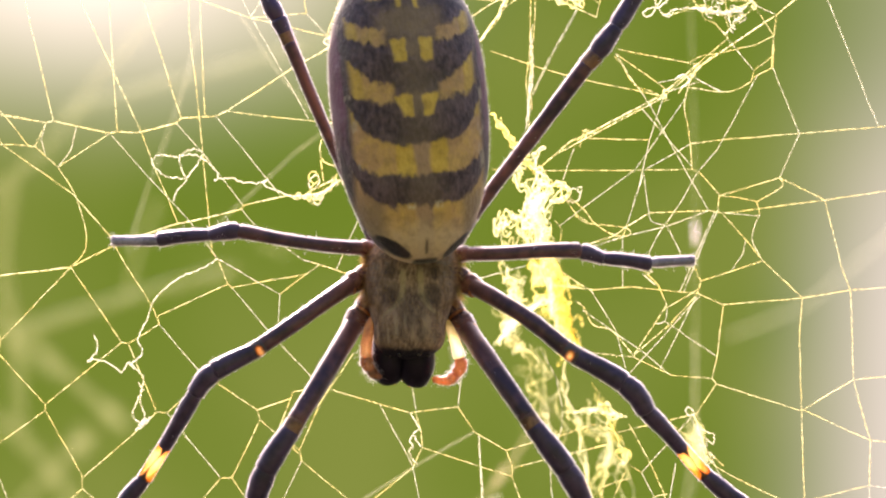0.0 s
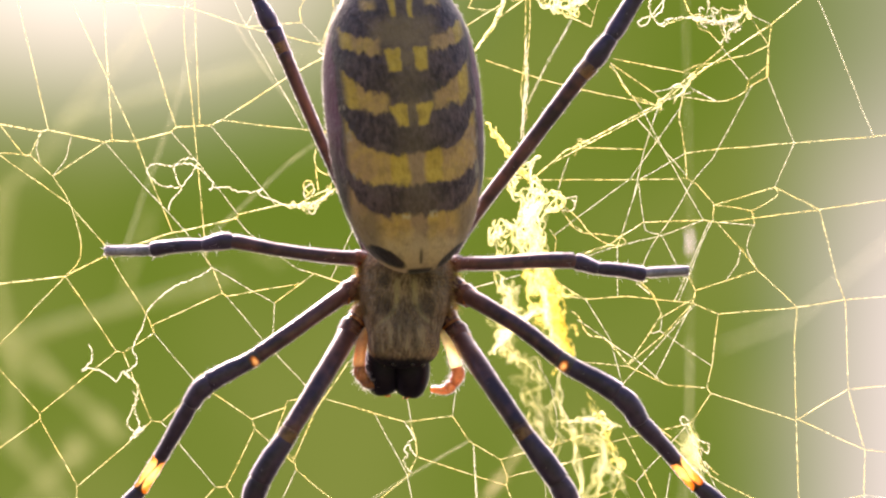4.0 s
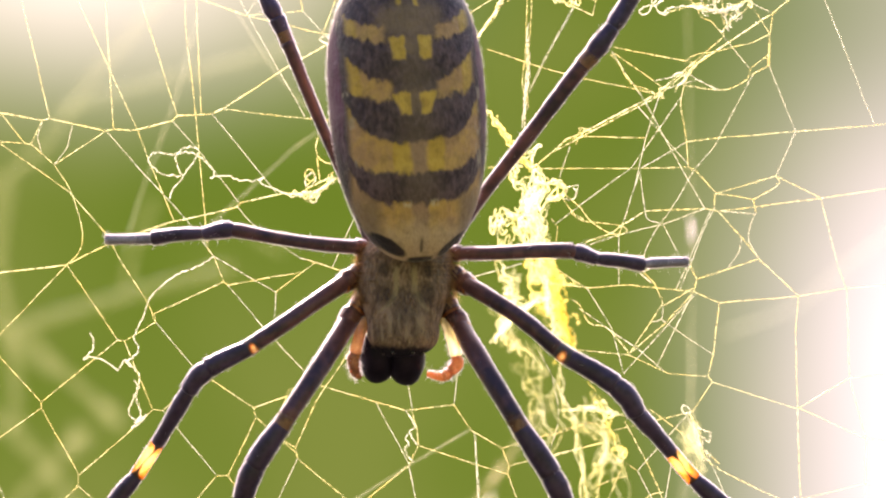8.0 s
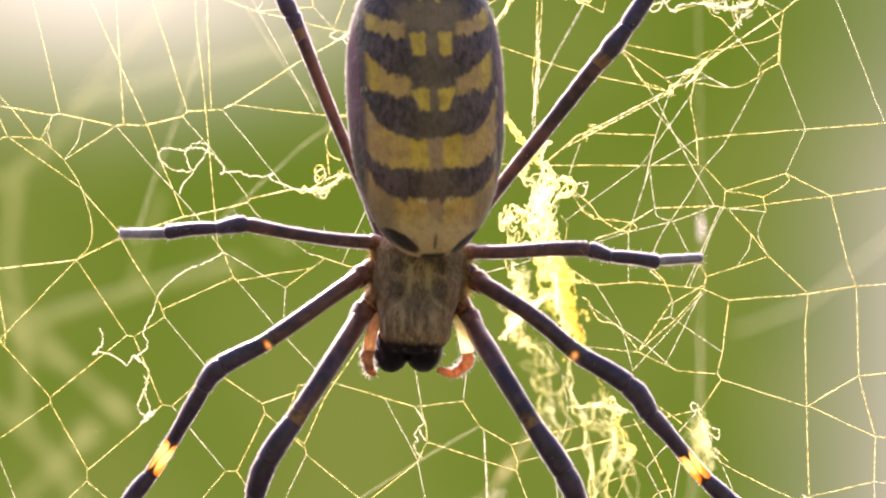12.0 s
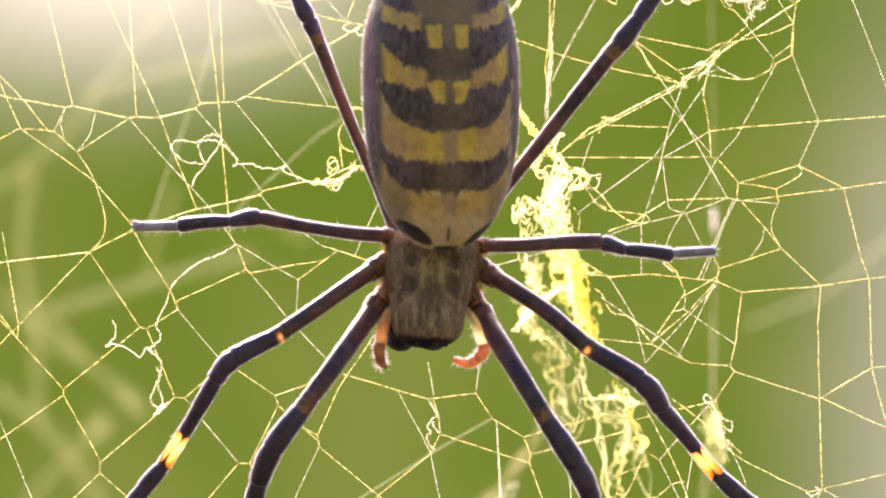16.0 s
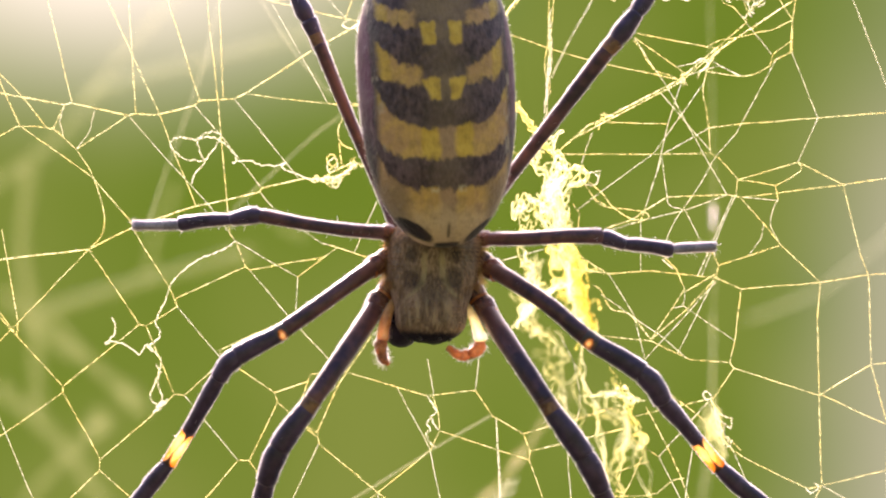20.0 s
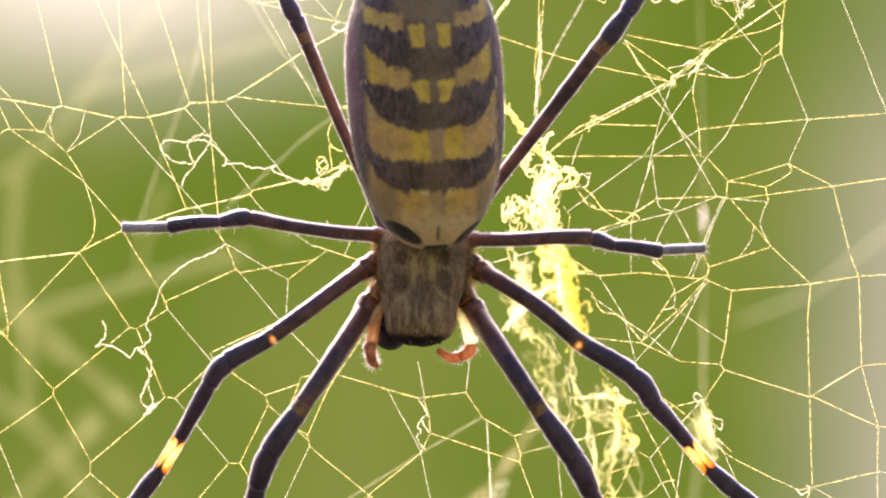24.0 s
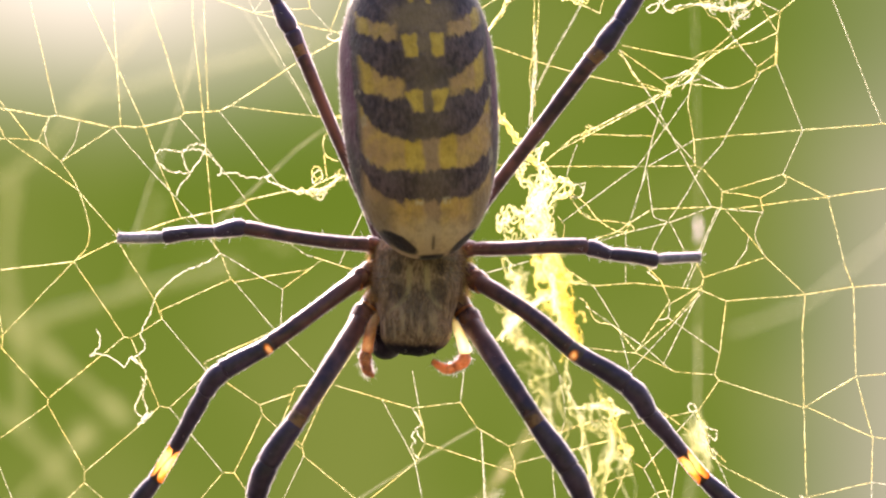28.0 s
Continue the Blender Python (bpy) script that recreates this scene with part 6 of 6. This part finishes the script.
def bend(thing, joint, rows):
    """Turn the pieces of a limb that lie past a joint, at (x, z, y) in mm, about it: rows of seconds and degrees."""
    at = mm(*joint) - SPIDER_AT - thing.location
    for piece in thing.children:
        if piece.name.startswith(("palp_middle", "palp_end")):
            walk(piece, [(t, Matrix.Translation(at) @ pose(0, 0, 0, 0, a, 0) @ Matrix.Translation(-at)) for t, a in rows])


def motions():
    # the added glow sheet slides in and out to brighten the right side
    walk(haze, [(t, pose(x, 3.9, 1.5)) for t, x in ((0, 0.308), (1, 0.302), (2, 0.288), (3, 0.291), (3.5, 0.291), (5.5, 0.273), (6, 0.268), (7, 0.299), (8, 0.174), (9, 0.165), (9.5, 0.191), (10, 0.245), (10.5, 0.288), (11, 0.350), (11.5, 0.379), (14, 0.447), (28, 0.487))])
    sway(spider, [
        (0, -0.17, 0.04, 0.09), (0.5, -0.24, -0.08, 0.11), (1, -0.14, -0.04, 0.15), (1.5, -0.14, 0.01, 0.13), (2, -0.12, -0.03, 0.15), (2.5, -0.20, 0.05, 0.04),
        (3, -0.20, -0.01, 0.14), (3.5, -0.17, -0.02, 0.04), (5.5, -0.19, -0.04, 0.05), (6, -0.20, -0.08, 0.03), (6.5, -0.20, -0.07, 0.02), (7, -0.17, -0.04, 0.03),
        (7.5, -0.13, 0.05, 0.04), (8, -0.20, 0.00, -0.04), (8.5, -0.10, 0.03, -0.04), (9, -0.14, 0.08, 0.07), (9.5, -0.11, -0.05, 0.08), (10, -0.04, -0.04, 0.09),
        (10.5, -0.01, -0.06, 0.01), (11, -0.05, -0.11, 0.02), (11.5, 0.07, -0.01, -0.06), (13.5, -0.04, -0.14, -0.31), (14, -0.09, -0.17, -0.19), (14.5, 0.01, -0.10, -0.14),
        (15, -0.03, -0.10, -0.16), (15.5, 0.01, -0.13, -0.11), (16, -0.03, -0.08, -0.18), (16.5, -0.02, -0.19, -0.12), (17, 0.01, -0.08, -0.12), (17.5, 0.03, -0.07, -0.11),
        (18, 0.03, -0.09, -0.11), (18.5, 0.09, -0.08, -0.28), (19, 0.11, -0.01, -0.03), (19.5, 0.05, -0.13, -0.09), (20, 0.07, -0.01, -0.19), (20.5, 0.12, 0.00, -0.20),
        (21, 0.13, -0.03, -0.16), (21.5, 0.15, -0.07, -0.26), (23.5, -0.01, -0.06, 0.05), (24, -0.02, -0.05, 0.01), (24.5, 0.00, -0.05, 0.00), (25, 0.00, 0.00, 0.00),
        (25.5, -0.05, -0.05, 0.01), (26, 0.00, 0.00, 0.00), (26.5, 0.04, -0.03, -0.02), (27, -0.03, -0.01, -0.03), (27.5, 0.00, -0.05, 0.01), (28, 0.05, -0.01, -0.03)], Vector((0, 0, 1.5)) + SPIDER_AT)
    belly_turns = [
        (0, -5.28), (0.5, -6.06), (1, -5.68), (1.5, -5.44), (2, -5.10), (2.5, -5.26), (3, -5.34), (3.5, -5.27), (5.5, -5.01), (6, -5.01),
        (6.5, -4.29), (7, -3.81), (7.5, -3.60), (8, -3.96), (8.5, -3.36), (9, -2.96), (9.5, -3.42), (10, -3.65), (10.5, -3.03), (11, -2.79),
        (11.5, -2.49), (13.5, -1.55), (14, -1.32), (14.5, -1.17), (15, -0.95), (15.5, -1.20), (16, -1.19), (16.5, -1.67), (17, -1.90), (17.5, -2.12),
        (18, -2.61), (18.5, -2.27), (19, -2.44), (19.5, -3.14), (20, -3.05), (20.5, -3.29), (21, -3.15), (21.5, -3.31), (23.5, -3.48), (24, -3.39),
        (24.5, -3.61), (25, -3.40), (25.5, -3.63), (26, -3.89), (26.5, -4.08), (27, -4.03), (27.5, -4.22), (28, -3.98)]
    stalk = belly.location.copy()
    walk(belly, [(t, Matrix.Translation(stalk + mm(0.7 * float(np.interp(t, [r[0] for r in BODY], [r[1] for r in BODY])), 0)) @ pose(0, 0, 0, 0, a, 0) @ pose(0, 0, 0, 0, 0, 8.0)) for t, a in belly_turns])
    hold(leg_two_a, [
        (0, 1.82), (0.5, 1.57), (1, 1.63), (1.5, 1.72), (2, 1.71), (2.5, 1.30), (3, 1.35), (3.5, 1.47), (5.5, 1.40), (6, 1.62),
        (6.5, 2.18), (7, 2.15), (7.5, 2.42), (8, 2.58), (8.5, 2.57), (9, 2.51), (9.5, 2.29), (10, 1.97), (10.5, 1.88), (11, 2.00),
        (11.5, 1.96), (13.5, 2.15), (14, 2.25), (14.5, 2.24), (15, 2.65), (15.5, 2.38), (16, 2.06), (16.5, 2.12), (17, 1.61), (17.5, 1.49),
        (18, 1.24), (18.5, 1.39), (19, 1.27), (19.5, 1.05), (20, 1.20), (20.5, 1.12), (21, 0.99), (21.5, 0.92), (23.5, 0.18), (24, 0.18),
        (24.5, 0.09), (25, 0.00), (25.5, -0.04), (26, -0.03), (26.5, 0.11), (27, 0.15), (27.5, 0.12), (28, 0.17)], (-20, -18))
    hold(leg_two_b, [
        (0, -1.76), (0.5, -1.67), (1, -1.79), (1.5, -1.74), (2, -1.73), (2.5, -1.25), (3, -1.20), (3.5, -1.38), (5.5, -1.11), (6, -0.73),
        (6.5, -0.39), (7, -0.17), (7.5, -0.24), (8, 0.04), (8.5, -0.10), (9, -0.18), (9.5, -0.27), (10, -0.42), (10.5, 0.24), (11, 0.18),
        (11.5, 0.35), (13.5, 0.91), (14, 0.89), (14.5, 0.67), (15, 1.75), (15.5, 1.47), (16, 1.05), (16.5, 0.97), (17, 0.91), (17.5, 1.00),
        (18, 0.85), (18.5, 0.88), (19, 0.81), (19.5, 0.51), (20, 0.35), (20.5, 0.27), (21, 0.34), (21.5, 0.36), (23.5, -0.02), (24, -0.10),
        (24.5, -0.05), (25, 0.00), (25.5, 0.10), (26, 0.13), (26.5, 0.06), (27, 0.13), (27.5, -0.16), (28, 0.04)], (21.4, -17.7))
    hold(leg_one_a, [
        (0, -1.66), (0.5, -1.79), (1, -1.83), (1.5, -0.98), (2, -0.59), (2.5, -1.88), (3, -1.66), (3.5, -1.47), (5.5, -1.41), (6, -1.00),
        (6.5, -0.08), (7, 0.46), (7.5, 0.64), (8, 0.79), (8.5, 1.15), (9, 1.21), (9.5, 0.52), (10, -0.16), (10.5, 0.59), (11, 0.44),
        (11.5, 0.41), (13.5, 3.20), (14, 3.25), (14.5, 3.71), (15, 4.68), (15.5, 3.80), (16, 3.55), (16.5, 3.29), (17, 2.76), (17.5, 2.39),
        (18, 2.11), (18.5, 2.15), (19, 1.38), (19.5, 1.40), (20, 1.52), (20.5, 1.53), (21, 1.33), (21.5, 1.70), (23.5, 0.54), (24, 0.71),
        (24.5, 0.12), (25, 0.00), (25.5, -0.36), (26, -1.27), (26.5, -1.13), (27, -0.51), (27.5, -0.72), (28, -0.36)], (-11, -20))
    hold(leg_one_b, [
        (0, -0.99), (0.5, -0.70), (1, -0.75), (1.5, -1.30), (2, -1.27), (2.5, 0.39), (3, 0.55), (3.5, -0.00), (5.5, 0.96), (6, 1.98),
        (6.5, 2.33), (7, 2.50), (7.5, 2.47), (8, 3.20), (8.5, 2.79), (9, 2.82), (9.5, 2.28), (10, 1.73), (10.5, 2.51), (11, 2.63),
        (11.5, 3.06), (13.5, 2.35), (14, 2.34), (14.5, 1.93), (15, 4.04), (15.5, 4.27), (16, 2.96), (16.5, 3.04), (17, 2.97), (17.5, 3.17),
        (18, 2.03), (18.5, 1.49), (19, 1.75), (19.5, 0.83), (20, 0.29), (20.5, 0.05), (21, 0.65), (21.5, 0.35), (23.5, 0.29), (24, 0.14),
        (24.5, -0.11), (25, 0.00), (25.5, -0.37), (26, 0.34), (26.5, 0.14), (27, 0.31), (27.5, -0.51), (28, 0.23)], (12, -20))
    sway(leg_four_a, [
        (0, -0.74, 1.64, -0.42), (0.5, -0.76, 1.69, -0.56), (1, -0.74, 1.65, -0.49), (1.5, -0.74, 1.63, -0.53), (2, -0.77, 1.70, -0.49), (2.5, -0.69, 1.52, -0.54),
        (3, -0.72, 1.58, -0.68), (3.5, -0.75, 1.66, -0.52), (5.5, -0.71, 1.59, -0.46), (6, -0.73, 1.63, -0.48), (6.5, -0.74, 1.67, -0.23), (7, -0.67, 1.52, -0.04),
        (7.5, -0.68, 1.55, 0.11), (8, -0.65, 1.49, 0.07), (8.5, -0.66, 1.53, 0.22), (9, -0.67, 1.54, 0.23), (9.5, -0.62, 1.43, 0.20), (10, -0.63, 1.46, 0.23),
        (10.5, -0.59, 1.36, 0.32), (11, -0.61, 1.42, 0.53), (11.5, -0.62, 1.44, 0.62), (13.5, -0.01, 0.02, 0.66), (14, 0.10, -0.23, 0.79), (14.5, 0.14, -0.33, 0.64),
        (15, 0.09, -0.20, 0.91), (15.5, 0.10, -0.23, 0.72), (16, 0.01, -0.03, 0.59), (16.5, -0.02, 0.06, 0.48), (17, 0.01, -0.03, 0.34), (17.5, -0.03, 0.07, 0.19),
        (18, -0.04, 0.09, 0.21), (18.5, 0.09, -0.22, 0.25), (19, 0.06, -0.13, -0.06), (19.5, -0.08, 0.18, -0.10), (20, 0.10, -0.23, 0.11), (23.5, 0.01, -0.03, -0.03),
        (24, -0.06, 0.14, -0.03), (24.5, -0.06, 0.14, -0.06), (25, 0.00, -0.00, 0.00), (25.5, -0.00, 0.01, -0.27), (26, 0.02, -0.04, -0.27), (26.5, -0.05, 0.10, -0.43),
        (27, -0.13, 0.28, -0.20), (27.5, 0.00, -0.00, -0.31), (28, 0.05, -0.11, -0.32)], leg_four_a.location.copy())
    sway(leg_four_b, [
        (0, 0.05, 0.07, -0.34), (0.5, 0.04, 0.06, -0.56), (1, 0.08, 0.11, -0.50), (1.5, 0.07, 0.09, -0.48), (2, 0.13, 0.18, -0.24), (2.5, 0.06, 0.08, -0.37),
        (3, 0.09, 0.12, -0.20), (3.5, 0.05, 0.07, -0.28), (5.5, 0.02, 0.02, -0.25), (6, -0.02, -0.03, -0.21), (6.5, -0.03, -0.04, 0.06), (7, -0.03, -0.03, 0.19),
        (7.5, -0.05, -0.07, 0.16), (8, -0.02, -0.03, 0.10), (8.5, 0.01, 0.02, 0.14), (9, -0.07, -0.10, 0.14), (9.5, -0.09, -0.12, 0.52), (10, -0.09, -0.12, 0.76),
        (10.5, -0.18, -0.24, 0.77), (11, -0.20, -0.26, 0.99), (11.5, -0.14, -0.19, 0.91), (13.5, -0.16, -0.21, 0.62), (14, -0.20, -0.27, 0.92), (14.5, -0.19, -0.25, 0.61),
        (15, -0.16, -0.22, 0.68), (15.5, -0.18, -0.24, 0.54), (16, -0.09, -0.12, 0.67), (16.5, -0.13, -0.17, 0.56), (17, -0.15, -0.20, 0.56), (17.5, -0.08, -0.11, 0.34),
        (18, -0.07, -0.10, 0.30), (18.5, -0.12, -0.16, 0.34), (19, -0.08, -0.11, 0.06), (19.5, -0.05, -0.07, -0.18), (20, -0.05, -0.07, 0.03), (20.5, 0.02, 0.02, 0.05),
        (21, -0.03, -0.05, -0.10), (21.5, -0.05, -0.07, -0.02), (23.5, 0.05, 0.07, -0.12), (24, -0.00, -0.00, -0.20), (24.5, 0.02, 0.03, -0.05), (25, 0.00, -0.00, 0.00),
        (25.5, -0.02, -0.03, -0.26), (26, 0.05, 0.07, -0.39), (26.5, 0.02, 0.02, -0.62), (27, 0.05, 0.07, -0.46), (27.5, 0.08, 0.10, -0.54), (28, 0.05, 0.07, -0.58)], leg_four_b.location.copy())
    # the body turns a little on its legs; the third legs keep their hold on the web
    sway(shield, BODY, (0, 0, 0))
    sway(leg_three_b, [
        (0, -0.15, -0.06, -0.6), (3.5, -0.2, -0.06, -0.5), (6, -0.3, -0.12, -0.1), (7, -0.35, -0.14, 0), (9, -0.35, -0.25, -0.1), (11.5, -0.25, -0.4, -0.5), (13.5, 0, -0.55, -1.1),
        (15, 0, -0.62, -1.07), (16, 0, -0.53, -0.83), (17, 0, -0.4, -0.5), (18, 0, -0.38, -0.65), (19, 0, -0.28, -0.45), (20, 0, -0.2, -0.17), (21, 0, -0.15, -0.2),
        (23.5, 0, 0, 0), (26, 0, 0, -0.1), (28, 0, 0.05, -0.2)], leg_three_b.location.copy())
    sway(leg_three_a, [
        (0, -0.1, 0.05, 0), (7, -0.3, 0.0, 0.1), (9, -0.3, 0.0, 0.2), (11.5, -0.15, 0.1, 0.3), (14, 0, 0.05, 0.6), (15.5, 0, 0.05, 0.55), (17, 0, 0.02, 0.3), (19, 0, 0, 0.05), (25, 0, 0, 0), (28, 0, 0, -0.25)], leg_three_a.location.copy())
    jaw_home = jaw_a.location.copy()
    walk(jaw_a, [(t, Matrix.Translation(jaw_home + mm(x, max(0.0, fold - 40) * 0.025)) @ pose(0, 0, 0, 0, splay, 0) @ pose(0, 0, 0, fold, 0, 0)) for t, fold, splay, x in (
        (0, 20, 0, 0), (1, 10, 0, 0), (2, 0, 0, 0), (3, 10, 0, 0), (6, 15, 2, -0.1), (7, 10, 2, -0.1), (8, 25, 3, -0.6), (9, 32, 4, -0.8), (10, 40, 4, -0.6), (11, 0, 0, 0),
        (11.5, 40, 5, -0.3), (13.5, 58, 10, -0.5), (14, 64, 11, -0.6), (15, 68, 11, -0.65), (28, 68, 11, -0.65))])
    chin_home = jaw_b.location.copy()
    walk(jaw_b, [(t, Matrix.Translation(chin_home + mm(x, z)) @ pose(0, 0, 0, fold, 0, 0)) for t, fold, x, z in (
        (0, 20, 0, 0), (1, 10, 0, 0), (2, 0, 0, 0), (3, 10, 0, 0), (6, 15, 0, 0), (7, 10, 0, 0), (8, 25, -0.6, 0), (9, 33, -0.9, 0), (10, 44, -0.6, 0), (11, 0, 0, 0),
        (11.5, 45, 0, 0), (13.5, 65, 0, 0.3), (14, 72, -0.2, 0.3), (15, 84, -0.4, 0.2), (17, 86, -0.3, 0.5), (28, 86, -0.3, 0.6))])
    swing(palp_a, [
        (0, -6.00), (1, -4.00), (2, -8.00), (3, -4.00), (6, -3.00), (7, -3.00), (8, 4.00), (9, 2.00), (10, -2.00), (11, -5.00),
        (11.5, 2.00), (13.5, 2.00), (15, 3.00), (17, 0.00), (28, 0.00)])
    swing(palp_b, [
        (0, 4.00), (1, 0.00), (2, 8.00), (3, 0.00), (6, 4.00), (7, 14.00), (8, 2.00), (9, 0.00), (10, 2.00), (11, 14.00),
        (11.5, 4.00), (13.5, 4.00), (14, 6.00), (15, 0.00), (16, -3.00), (17, 0.00), (21, 2.00), (25, 0.00), (28, 2.00)])
    bend(palp_a, (-7.49, -9.43, -9), [
        (0, -16), (1, -24), (2, -22), (3, -20), (3.5, -20), (6, -16), (7, -16), (8, -2), (9, -6), (10, -8), (11, -18), (11.5, -6), (14, 0), (28, 0)])
    bend(palp_b, (2.64, -9.6, -9), [
        (0, -32), (1, -46), (2, -42), (3, -38), (3.5, -30), (6, -30), (7, -34), (8, -22), (9, -16), (10, -24), (11, -36), (11.5, -28), (14, -16), (16, -14), (19, -2), (24, 0), (28, -4)])


motions()
